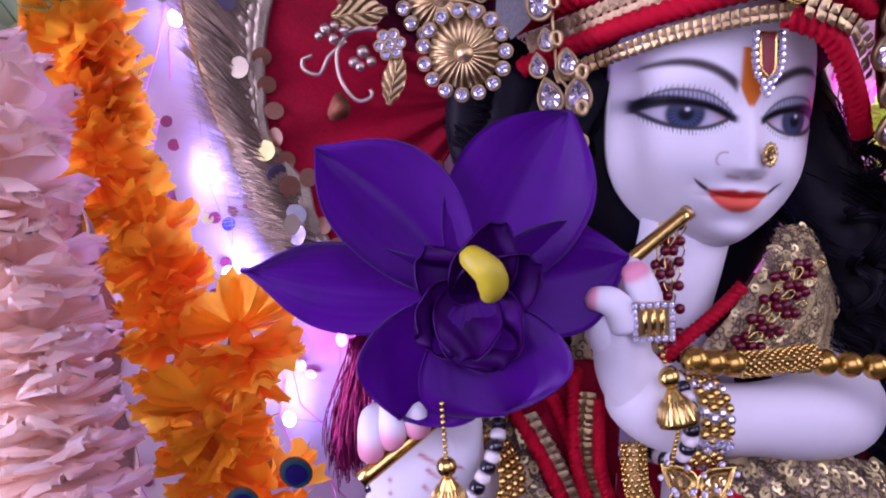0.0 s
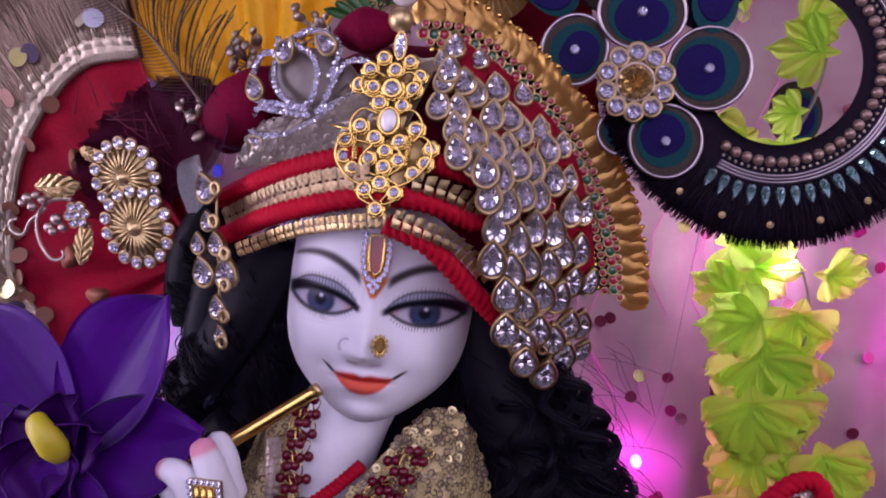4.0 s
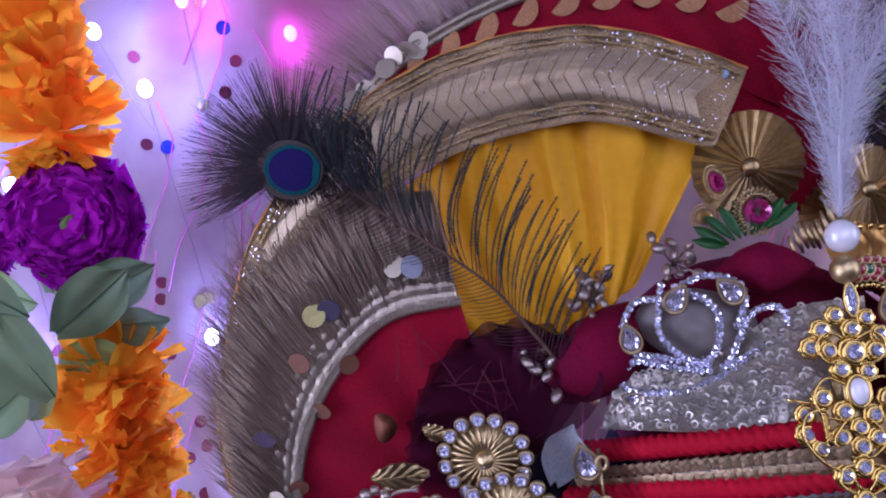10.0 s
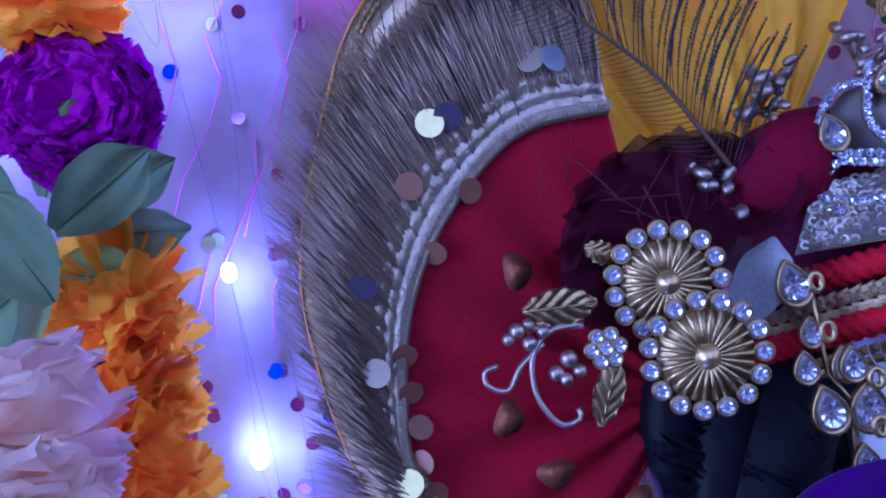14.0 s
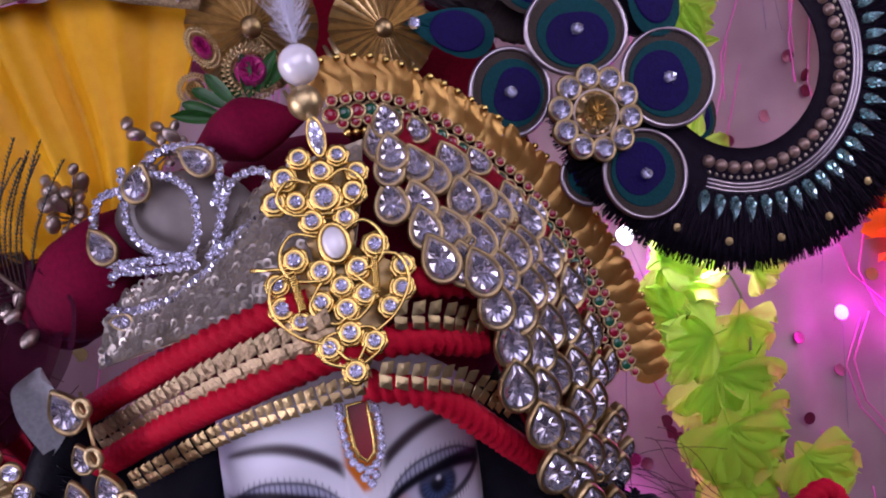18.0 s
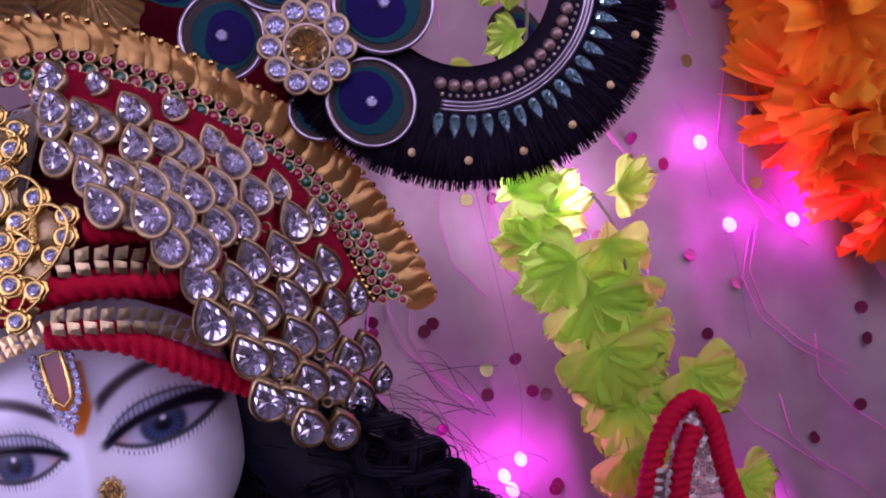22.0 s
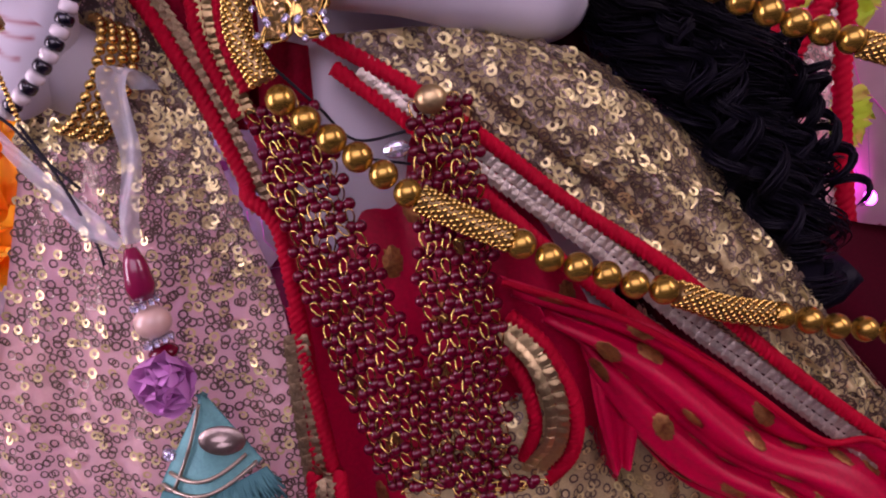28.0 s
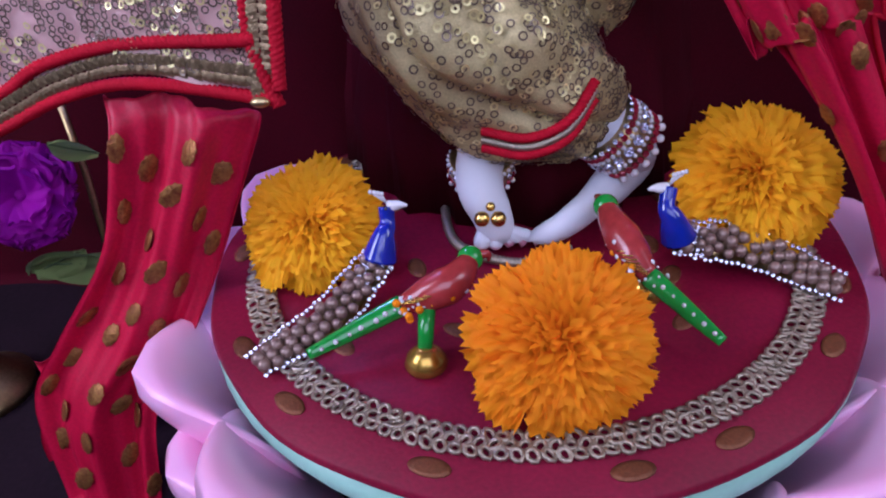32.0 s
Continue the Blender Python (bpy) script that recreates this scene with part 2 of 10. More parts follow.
marigold_orange = leafy("marigold_orange", (1.0, 0.40, 0.003), (1.0, 0.28, 0.002), (1.0, 0.42, 0.01), 300, 0.6, 0.35)
marigold_yellow = leafy("marigold_yellow", (1.0, 0.56, 0.004), (1.0, 0.42, 0.003), (1.0, 0.58, 0.01), 300, 0.6, 0.35)
lotus_pink = mat("pink_lotus_enamel", (0.93, 0.52, 0.76), 0.3, col2=(0.90, 0.38, 0.65), scale=20, big=14, bump=0.04, coat=0.3, sub=0.2)
mint = mat("mint_paint", (0.30, 0.55, 0.43), 0.4, var=0.12, scale=120, bump=0.1)
parrot_green = mat("green_enamel", (0.02, 0.26, 0.03), 0.2, var=0.2, scale=150, bump=0.05, coat=0.5)
enamel_red = mat("red_enamel", (0.33, 0.03, 0.03), 0.25, var=0.3, scale=250, bump=0.1, coat=0.4)
enamel_blue = mat("blue_enamel", (0.01, 0.02, 0.30), 0.2, var=0.2, scale=150, bump=0.05, coat=0.5)
enamel_white = mat("white_enamel", (0.72, 0.68, 0.70), 0.25, var=0.06, scale=150, bump=0.05, coat=0.4)
black_bead = mat("black_glass_bead", (0.008, 0.008, 0.016), 0.15, var=0.2, scale=150, bump=0.0, coat=0.5)
black_thread = mat("black_thread", (0.01, 0.01, 0.018), 0.7, scale=1500)
teal_felt = mat("teal_cloth", (0.10, 0.34, 0.33), 0.7, var=0.2, scale=900, bump=0.4)
rose_cloth = leafy("mauve_silk_rose", (0.68, 0.30, 0.62), (0.56, 0.22, 0.52), (0.75, 0.34, 0.68), 200, 0.5, 0.2)
peach_bead = mat("peach_bead", (0.62, 0.42, 0.34), 0.3, var=0.1, scale=150, bump=0.03, coat=0.3)
wall_paint = mat("painted_wall", (0.60, 0.56, 0.60), 0.8, var=0.06, scale=120, big=3, bump=0.1)
ground_cloth = mat("dark_altar_cloth", (0.014, 0.006, 0.010), 0.9, spec=0.1, var=0.4, scale=300, bump=0.3)
bulb_white = mat("white_led", (0.9, 0.9, 1.0), 0.3, emit=(0.85, 0.88, 1.0), power=16.0)
bulb_pink = mat("magenta_led", (0.9, 0.3, 0.9), 0.3, emit=(1.0, 0.08, 0.95), power=14.0)
lamp_face = mat("tube_diffuser", (0.9, 0.9, 0.9), 0.4, emit=(0.86, 0.84, 1.0), power=3.0)
trim_braid = mat("tarnished_braid", (0.35, 0.25, 0.14), 0.36, 0.8, var=0.4, scale=900, bump=0.6)
trim_pale = mat("pale_braid", (0.62, 0.54, 0.44), 0.36, 0.75, var=0.35, scale=900, bump=0.6)
wire_green = mat("wire_insulation", (0.15, 0.12, 0.2), 0.5)


# ---- building helpers ----
class Geo:
    """Vertices and faces of one mesh, with tubes, balls, lathes and sheets."""

    def __init__(self):
        self.v, self.f = [], []

    def add(self, verts, faces, m=None):
        n = len(self.v)
        self.v += [tuple(m @ Vector(p)) for p in verts] if m else [tuple(p) for p in verts]
        self.f += [tuple(n + i for i in q) for q in faces]
        return self

    def at(self, m):
        self.v = [tuple(m @ Vector(p)) for p in self.v]
        return self

    def tube(self, pts, r, seg=6, closed=False, flat=1.0, m=None):
        pts = [Vector(p) for p in pts]
        n = len(pts)
        rad = r if isinstance(r, (list, tuple)) else [r] * n
        verts, faces, up = [], [], None
        for i, p in enumerate(pts):
            a, b = (pts[i - 1], pts[(i + 1) % n]) if closed else (pts[max(0, i - 1)], pts[min(n - 1, i + 1)])
            d = (b - a)
            d = d.normalized() if d.length > 1e-9 else Vector((0, 0, 1))
            if up is None:
                up = d.orthogonal().normalized()
            up = up - d * up.dot(d)
            up = up.normalized() if up.length > 1e-6 else d.orthogonal().normalized()
            side = d.cross(up)
            for k in range(seg):
                w = 2 * math.pi * k / seg
                verts.append(p + (up * math.cos(w) + side * math.sin(w) * flat) * rad[i])
        for i in range(n if closed else n - 1):
            j = (i + 1) % n
            for k in range(seg):
                l = (k + 1) % seg
                faces.append((i * seg + k, i * seg + l, j * seg + l, j * seg + k))
        if not closed:
            faces += [tuple(range(seg))[::-1], tuple((n - 1) * seg + k for k in range(seg))]
        return self.add(verts, faces, m)

    def lathe(self, prof, seg=16, m=None, wob=None):
        """prof: (radius, height) up the local z axis."""
        verts, faces = [], []
        for r, h in prof:
            for k in range(seg):
                w = 2 * math.pi * k / seg
                s = wob(w, h) if wob else 1.0
                verts.append((max(r, 1e-6) * s * math.cos(w), max(r, 1e-6) * s * math.sin(w), h))
        for i in range(len(prof) - 1):
            for k in range(seg):
                l = (k + 1) % seg
                faces.append((i * seg + k, i * seg + l, (i + 1) * seg + l, (i + 1) * seg + k))
        faces += [tuple(range(seg))[::-1], tuple((len(prof) - 1) * seg + k for k in range(seg))]
        return self.add(verts, faces, m)

    def ball(self, c, r, seg=10, rings=6, s=(1, 1, 1), m=None):
        prof = [(r * math.sin(math.pi * i / rings), -r * math.cos(math.pi * i / rings)) for i in range(rings + 1)]
        mm = Matrix.Translation(c) @ Matrix.Diagonal((*s, 1))
        return self.lathe(prof, seg, m @ mm if m else mm)

    def sheet(self, fn, nu, nv, thick=0.0, wrap=False):
        """fn(u, v) gives a point for u, v in 0..1. thick: a second skin that far behind the first."""
        pts = [[Vector(fn(i / (nu - 1), j / (nv - 1))) for j in range(nv)] for i in range(nu)]
        verts = [p for row in pts for p in row]
        faces = [(i * nv + j, (i + 1) * nv + j, (i + 1) * nv + j + 1, i * nv + j + 1) for i in range(nu - 1) for j in range(nv - 1)]
        if thick:
            n = len(verts)
            back = []
            for i in range(nu):
                for j in range(nv):
                    a = pts[min(i + 1, nu - 1)][j] - pts[max(i - 1, 0)][j]
                    b = pts[i][min(j + 1, nv - 1)] - pts[i][max(j - 1, 0)]
                    c = a.cross(b)
                    c = c.normalized() if c.length > 1e-12 else Vector((0, -1, 0))
                    back.append(pts[i][j] - c * thick)
            verts += back
            faces += [tuple(n + k for k in q[::-1]) for q in faces]
            rim = [i * nv for i in range(nu)] + [(nu - 1) * nv + j for j in range(1, nv)] + [i * nv + nv - 1 for i in range(nu - 2, -1, -1)] + [j for j in range(nv - 2, 0, -1)]
            faces += [(rim[k], rim[(k + 1) % len(rim)], n + rim[(k + 1) % len(rim)], n + rim[k]) for k in range(len(rim))]
        return self.add(verts, faces)

    def mesh(self, name, smooth=True):
        me = bpy.data.meshes.new(name)
        me.from_pydata(self.v, [], self.f)
        me.polygons.foreach_set("use_smooth", [smooth] * len(me.polygons))
        me.update()
        return me


WORLD = {}


def thing(name, p, label, category, group="", kind=""):
    ob = new(name)
    ob.empty_display_size = 0.01
    ob.location = p
    WORLD[ob.name] = Matrix.Translation(p)
    return tagged(ob, label, category, group, kind)


def part(name, geo, material, parent=None, label="", smooth=True, kind="", category="", group=""):
    """One mesh object from geometry in the world's metres, under a thing or a part (or on its own)."""
    if parent is not None:
        base = WORLD[parent.name]
    else:
        arr = np.array(geo.v)
        lo, hi = arr.min(0), arr.max(0)
        base = Matrix.Translation(((lo[0] + hi[0]) / 2, (lo[1] + hi[1]) / 2, lo[2]))
    inv = base.inverted()
    geo.v = [tuple(inv @ Vector(p)) for p in geo.v]
    me = geo.mesh(name, smooth)
    me.materials.append(material)
    ob = new(name, me)
    if parent is not None:
        ob.parent = parent
    else:
        ob.matrix_basis = base
    WORLD[ob.name] = base
    return tagged(ob, label, category, group, kind)


def piece(name, me, m, parent, label=""):
    """A repeat on shared mesh data, at the world pose m."""
    ob = new(name, me)
    ob.parent = parent
    ob.matrix_basis = WORLD[parent.name].inverted() @ m
    WORLD[ob.name] = m
    return tagged(ob, label) if label else ob


def shared(geo, name, material, smooth=True):
    me = geo.mesh(name, smooth)
    me.materials.append(material)
    return me


def front(p, roll=0.0, yaw=0.0, pitch=0.0, s=1.0):
    """A pose whose x is right, y up and z towards the viewer."""
    return Matrix.Translation(p) @ Euler((0, 0, radians(yaw))).to_matrix().to_4x4() @ Euler((radians(90 + pitch), 0, 0)).to_matrix().to_4x4() @ Euler((0, 0, radians(roll))).to_matrix().to_4x4() @ Matrix.Diagonal((s, s, s, 1))


def facing(p, normal, up=(0, 0, 1), roll=0.0, s=1.0):
    """A pose whose z is the normal and whose y leans to up."""
    z = Vector(normal).normalized()
    x = Vector(up).cross(z)
    x = x.normalized() if x.length > 1e-6 else z.orthogonal().normalized()
    m = Matrix((x, z.cross(x), z)).transposed().to_4x4()
    return Matrix.Translation(p) @ m @ Euler((0, 0, radians(roll))).to_matrix().to_4x4() @ Matrix.Diagonal((s, s, s, 1))


def curve(pts, n):
    """n points, evenly spaced in length, on a smooth line through pts."""
    p = [Vector(q) for q in pts]
    p = [p[0] * 2 - p[1]] + p + [p[-1] * 2 - p[-2]]
    dense = []
    for i in range(1, len(p) - 2):
        for k in range(24):
            t = k / 24
            a, b, c, d = p[i - 1:i + 3]
            dense.append(0.5 * (2 * b + (c - a) * t + (2 * a - 5 * b + 4 * c - d) * t * t + (3 * b - a - 3 * c + d) * t ** 3))
    dense.append(p[-2].copy())
    acc = [0.0]
    for a, b in zip(dense, dense[1:]):
        acc.append(acc[-1] + (b - a).length)
    out, j = [], 0
    for i in range(n):
        s = acc[-1] * i / max(1, n - 1)
        while j < len(acc) - 2 and acc[j + 1] < s:
            j += 1
        w = (s - acc[j]) / max(1e-12, acc[j + 1] - acc[j])
        out.append(dense[j].lerp(dense[j + 1], min(1, max(0, w))))
    return out


def long(pts):
    q = curve(pts, 60)
    return sum((b - a).length for a, b in zip(q, q[1:]))


def net(rows):
    """A smooth surface through a small grid of corner points: f(u, v)."""
    cols = [[Vector(p) for p in r] for r in rows]

    def spline(p, t):
        n = len(p) - 1
        i = min(n - 1, int(t * n))
        w = t * n - i
        b, c = p[i], p[i + 1]
        a = p[i - 1] if i > 0 else b * 2 - c
        d = p[i + 2] if i + 2 <= n else c * 2 - b
        return 0.5 * (2 * b + (c - a) * w + (2 * a - 5 * b + 4 * c - d) * w * w + (3 * b - a - 3 * c + d) * w ** 3)

    return lambda u, v: spline([spline(r, v) for r in cols], u)


def rope(geo, pts, r, pitch, strands=2, seg=5):
    """A twisted cord along a line: one body whose lobes wind round it, with a slight fuzz of uneven lobes."""
    pitch = max(pitch, 2.7 * r)
    n = max(8, int(long(pts) / pitch * 9))
    line = curve(pts, n)
    ring = strands * 6
    verts, faces = [], []
    for i, p in enumerate(line):
        d = (line[min(i + 1, n - 1)] - line[max(i - 1, 0)]).normalized()
        a = Vector((0, 1, 0)).cross(d).normalized()
        b = d.cross(a)
        for k in range(ring):
            w = 2 * math.pi * k / ring
            lobe = abs(math.cos(strands * 0.5 * (w - 2 * math.pi * i / 9)))
            q = r * (0.74 + 0.40 * lobe ** 0.8 + 0.04 * math.sin(i * 1.7 + k * 2.3))
            verts.append(p + (a * math.cos(w) + b * math.sin(w)) * q)
    for i in range(n - 1):
        for k in range(ring):
            l = (k + 1) % ring
            faces.append((i * ring + k, i * ring + l, (i + 1) * ring + l, (i + 1) * ring + k))
    faces += [tuple(range(ring))[::-1], tuple((n - 1) * ring + k for k in range(ring))]
    return geo.add(verts, faces)


def teardrop(w, h, n=14):
    """Outline of a drop, point up."""
    return [(w * 1.25 * math.sin(t) * math.sin(t / 2) ** 1.3, h * math.cos(t)) for t in (2 * math.pi * k / n for k in range(n))]


def oval(w, h, n=14):
    return [(w * math.sin(2 * math.pi * k / n), h * math.cos(2 * math.pi * k / n)) for k in range(n)]


def stone(line, depth):
    """A faceted stone on an outline: girdle, crown, and a sunk star of facets like a foiled back seen through the table."""
    g, n = Geo(), len(line)
    verts = [(x * 0.98, y * 0.98, -depth * 0.2) for x, y in line] + [(x, y, depth * 0.25) for x, y in line]
    verts += [(x * 0.74, y * 0.74, depth * (0.80 if k % 2 else 0.95)) for k, (x, y) in enumerate(line)]
    verts += [(x * 0.36, y * 0.36, depth * (0.80 if k % 2 else 0.42)) for k, (x, y) in enumerate(line)] + [(0, -0.04 * depth, depth * 0.35)]
    faces = [(k, (k + 1) % n, n + (k + 1) % n, n + k) for k in range(n)]
    for k in range(n):
        l = (k + 1) % n
        for i in (1, 2):
            a, b, c, d = i * n + k, i * n + l, (i + 1) * n + l, (i + 1) * n + k
            faces += [(a, b, c), (a, c, d)] if k % 2 else [(a, b, d), (b, c, d)]
        faces.append((3 * n + k, 3 * n + l, 4 * n))
    faces.append(tuple(range(n))[::-1])
    return g.add(verts, faces)


def bezel(line, wide, high):
    """The metal cup and rim round a stone."""
    g, n = Geo(), len(line)
    cx, cy = sum(p[0] for p in line) / n, sum(p[1] for p in line) / n

    def ring(k, z):
        return [(cx + (x - cx) * k, cy + (y - cy) * k, z) for x, y in line]
    size = max(abs(y) for _, y in line)
    k1 = 1 + wide / size
    verts = ring(0.9, -high) + ring(k1, -high * 0.6) + ring(k1 * 1.03, high * 0.2) + ring(1 + wide * 0.5 / size, high * 0.55) + ring(0.97, high * 0.3)
    faces = [(i * n + k, i * n + (k + 1) % n, (i + 1) * n + (k + 1) % n, (i + 1) * n + k) for i in range(4) for k in range(n)]
    faces.append(tuple(range(n))[::-1])
    return g.add(verts, faces)


def scatter_rings(geo, fn, count, r, rnd, lift=0.0006, tilt=0.5, hole=0.52, seg=9, keep=None, share=(0.0, 1.0)):
    """Little cupped sequins with a hole, lying on the surface fn(u, v)."""
    lu = sum((Vector(fn((i + 1) / 12, 0.5)) - Vector(fn(i / 12, 0.5))).length for i in range(12))
    lv = sum((Vector(fn(0.5, (i + 1) / 24)) - Vector(fn(0.5, i / 24))).length for i in range(24))
    ku = max(2, round(math.sqrt(count * lu / lv)))
    kv = max(2, round(count / ku))
    for cell in range(ku * kv):
        i, j = divmod(cell, kv)
        u = 0.01 + 0.98 * (i + 0.5 + rnd.uniform(-0.36, 0.36)) / ku
        v = 0.01 + 0.98 * ((j + 0.25 + 0.5 * (i % 2) + rnd.uniform(-0.36, 0.36)) % kv) / kv
        pick = rnd.random()
        if (keep and not keep(u, v)) or not share[0] <= pick < share[1]:
            continue
        p = Vector(fn(u, v))
        a, b = Vector(fn(min(1, u + 0.01), v)) - p, Vector(fn(u, min(1, v + 0.01))) - p
        nrm = a.cross(b)
        if nrm.length < 1e-14:
            continue
        nrm.normalize()
        if nrm.y > 0:
            nrm = -nrm
        tip = Vector((rnd.uniform(-1, 1), rnd.uniform(-1, 1), rnd.uniform(-1, 1))) * tilt
        m = facing(p + nrm * lift, nrm + tip)
        rr = r * rnd.uniform(0.85, 1.1)
        verts = [(rr * k * math.cos(2 * math.pi * i / seg), rr * k * math.sin(2 * math.pi * i / seg), z) for k, z in ((hole, 0.0), (1.0, rr * 0.05)) for i in range(seg)]
        geo.add(verts, [(i, (i + 1) % seg, seg + (i + 1) % seg, seg + i) for i in range(seg)], m)
    return geo


def strands(geo, roots, r, rnd, seg=3, n=5):
    """Thin threads: roots give start, end and a sideways bend."""
    for a, b, bend in roots:
        a, b = Vector(a), Vector(b)
        pts = [a.lerp(b, t) + Vector(bend) * math.sin(math.pi * t * 0.8) for t in (i / (n - 1) for i in range(n))]
        geo.tube(pts, [r * (1 - 0.5 * i / (n - 1)) for i in range(n)], seg)
    return geo


def petal(geo, m, wide, high, cup=0.25, curl=0.15, ruffle=0.1, tip=0.6, nu=7, nv=6, rnd=None, teeth=0):
    """A petal from its foot at the origin along local y, cupped towards local z."""
    ph = rnd.uniform(0, 6) if rnd else 0.0
    verts = []
    for i in range(nu):
        v = i / (nu - 1)
        w = wide * (0.18 + 0.82 * math.sin(math.pi * min(1, v / (2 * tip)) if v < tip else math.pi / 2 * (1 + 0.93 * ((v - tip) / (1 - tip)) ** 2.2)))
        for j in range(nv):
            s = 2 * j / (nv - 1) - 1
            edge = abs(s) ** 1.5
            y = high * v * (1 - 0.06 * s * s * v)
            if teeth and i == nu - 1:
                y += high * 0.05 * math.cos(j * math.pi)
            z = high * (cup * (v * v) * 0.6 + cup * edge * 0.35 - curl * v ** 3) + wide * ruffle * math.sin(s * 7 + ph + v * 3) * v
            verts.append((w * s / 2, y, z))
    faces = [(i * nv + j, i * nv + j + 1, (i + 1) * nv + j + 1, (i + 1) * nv + j) for i in range(nu - 1) for j in range(nv - 1)]
    return geo.add(verts, faces, m)


mm = 0.001


# ---- the shrine's setting ----
def slab(name, x0, x1, y0, y1, z0, z1, material, label, category):
    g = Geo()
    c = [(x, y, z) for x in (x0, x1) for y in (y0, y1) for z in (z0, z1)]
    g.add(c, [(0, 1, 3, 2), (4, 6, 7, 5), (0, 4, 5, 1), (2, 3, 7, 6), (0, 2, 6, 4), (1, 5, 7, 3)])
    return part(name, g, material, None, label, False, "structure", category)


# Walls and ceiling are assumed and unseen; their pale paint bounces fill light.
slab("ground", -1.7, 1.9, -1.7, 0.9, -0.05, 0.0, ground_cloth, "dark cloth over the altar platform", "ground")
slab("wall_back", -1.7, 1.9, 0.90, 0.98, -0.05, 2.1, wall_paint, "plain painted wall behind the shrine", "wall")
slab("wall_front", -1.7, 1.9, -1.78, -1.70, -0.05, 2.1, wall_paint, "plain painted wall facing the shrine", "wall")
slab("wall_left", -1.78, -1.70, -1.78, 0.98, -0.05, 2.1, wall_paint, "plain painted side wall", "wall")
slab("wall_right", 1.90, 1.98, -1.78, 0.98, -0.05, 2.1, wall_paint, "plain painted side wall", "wall")
slab("ceiling", -1.78, 1.98, -1.78, 0.98, 2.1, 2.18, wall_paint, "plain painted ceiling", "ceiling")


def drape(u, v):
    """The net backdrop: u across, v up, in soft folds."""
    x = -0.75 + 1.75 * u
    z = -0.0 + 1.25 * v
    y = 0.535 + 0.035 * u + 0.014 * math.sin(x * 22 + 1.2 * math.sin(z * 3)) + 0.007 * math.sin(x * 61 + z * 5) + 0.003 * math.sin(x * 130 - z * 40) + 0.01 * math.sin(z * 9 + x * 4)
    return (x, y, z)


backdrop = part("backdrop", Geo().sheet(drape, 170, 60), backdrop_net, None, "pink net cloth backdrop hanging in soft folds", True, "structure", "backdrop")

rnd = random.Random(3)
dot_sets = [("maroon_dots", mat("maroon_paillette", (0.13, 0.015, 0.04), 0.3, 0.3, var=0.3, island=0.6), 1150, 0.0, 1.0, 0.0042),
            ("olive_dots", mat("olive_paillette", (0.30, 0.27, 0.10), 0.25, 0.4, var=0.3, island=0.6), 160, 0.0, 1.0, 0.0044),
            ("blue_dots", mat("blue_paillette", (0.03, 0.04, 0.42), 0.25, 0.4, var=0.3, island=0.6), 70, 0.0, 0.45, 0.0048)]
for name, material, count, u0, u1, r in dot_sets:
    g = Geo()
    for _ in range(count):
        u, v = rnd.uniform(u0, u1), rnd.random()
        p = Vector(drape(u, v)) + Vector((0, -0.002, 0))
        m = front(p, 0, rnd.uniform(-25, 25), rnd.uniform(-25, 25))
        g.lathe([(r * 0.2, 0.0), (r, 0.0002), (r, 0.0006), (r * 0.25, 0.0004)], 12, m)
    part(name, g, material, backdrop, "round paillettes sewn on the net", False, "stuff")

# net crinkles: fine bright threads across the backdrop
g = Geo()
for _ in range(420):
    u, v = rnd.uniform(0.1, 0.95), rnd.uniform(0.1, 0.9)
    pts = [Vector(drape(min(1, u + 0.012 * math.sin(i * 0.9 + v * 9)), min(1, v + 0.045 * i / 2))) + Vector((0, -0.003, 0)) for i in range(5)]
    g.tube(pts, 0.0005, 4)
part("seam_thread", g, mat("pink_thread", (0.6, 0.12, 0.35), 0.5, scale=900), backdrop, "pink threads run through the net", True, "stuff")


# fairy lights on the net: a string of small bulbs, white on one side and magenta on the other
# Some white bulbs at the left are unseen, added to brighten the net.
bulb_white_spots = [(-0.1648, 0.4900, 0.8178), (-0.1545, 0.4900, 0.6640), (-0.1568, 0.4900, 0.5671), (-0.1562, 0.4900, 0.5026), (-0.1374, 0.4900, 0.3972), (-0.2669, 0.5050, 0.7780), (-0.2948, 0.5050, 0.6659), (-0.2835, 0.5000, 0.5466), (-0.1952, 0.5050, 0.8608), (0.3086, 0.5000, 0.5472), (0.2626, 0.4700, 0.5872), (-0.0660, 0.3300, 0.3607)]
bulb_pink_spots = [(-0.1391, 0.5100, 0.8707), (0.2044, 0.5200, 0.3993), (0.4407, 0.5300, 0.4652), (0.4757, 0.5400, 0.4787), (0.4305, 0.5300, 0.7456), (0.3116, 0.5100, 0.5405), (0.2037, 0.5300, 0.4053), (-0.0941, 0.5000, 0.4440), (-0.0766, 0.5100, 0.8385), (0.4064, 0.5400, 0.4787), (0.4093, 0.5350, 0.5356), (0.2177, 0.5300, 0.4102), (0.3460, 0.5000, 0.2855)]
led_string = thing("fairy_lights", (0.1, 0.5, 0.3), "string of small lit LED bulbs on thin wire across the net", "string lights")
order = sorted(bulb_white_spots + bulb_pink_spots)
g = Geo()
for a, b in zip(order, order[1:]):
    a, b = Vector(a), Vector(b)
    g.tube(curve([a, a.lerp(b, 0.5) + Vector((0, 0.03, -0.04)), b], 14), 0.0002, 4)
part("wire", g, wire_green, led_string)
bw = shared(Geo().ball((0, 0, 0), 0.0042, 12, 8, (1, 1, 1.25)), "led_bulb", bulb_white)
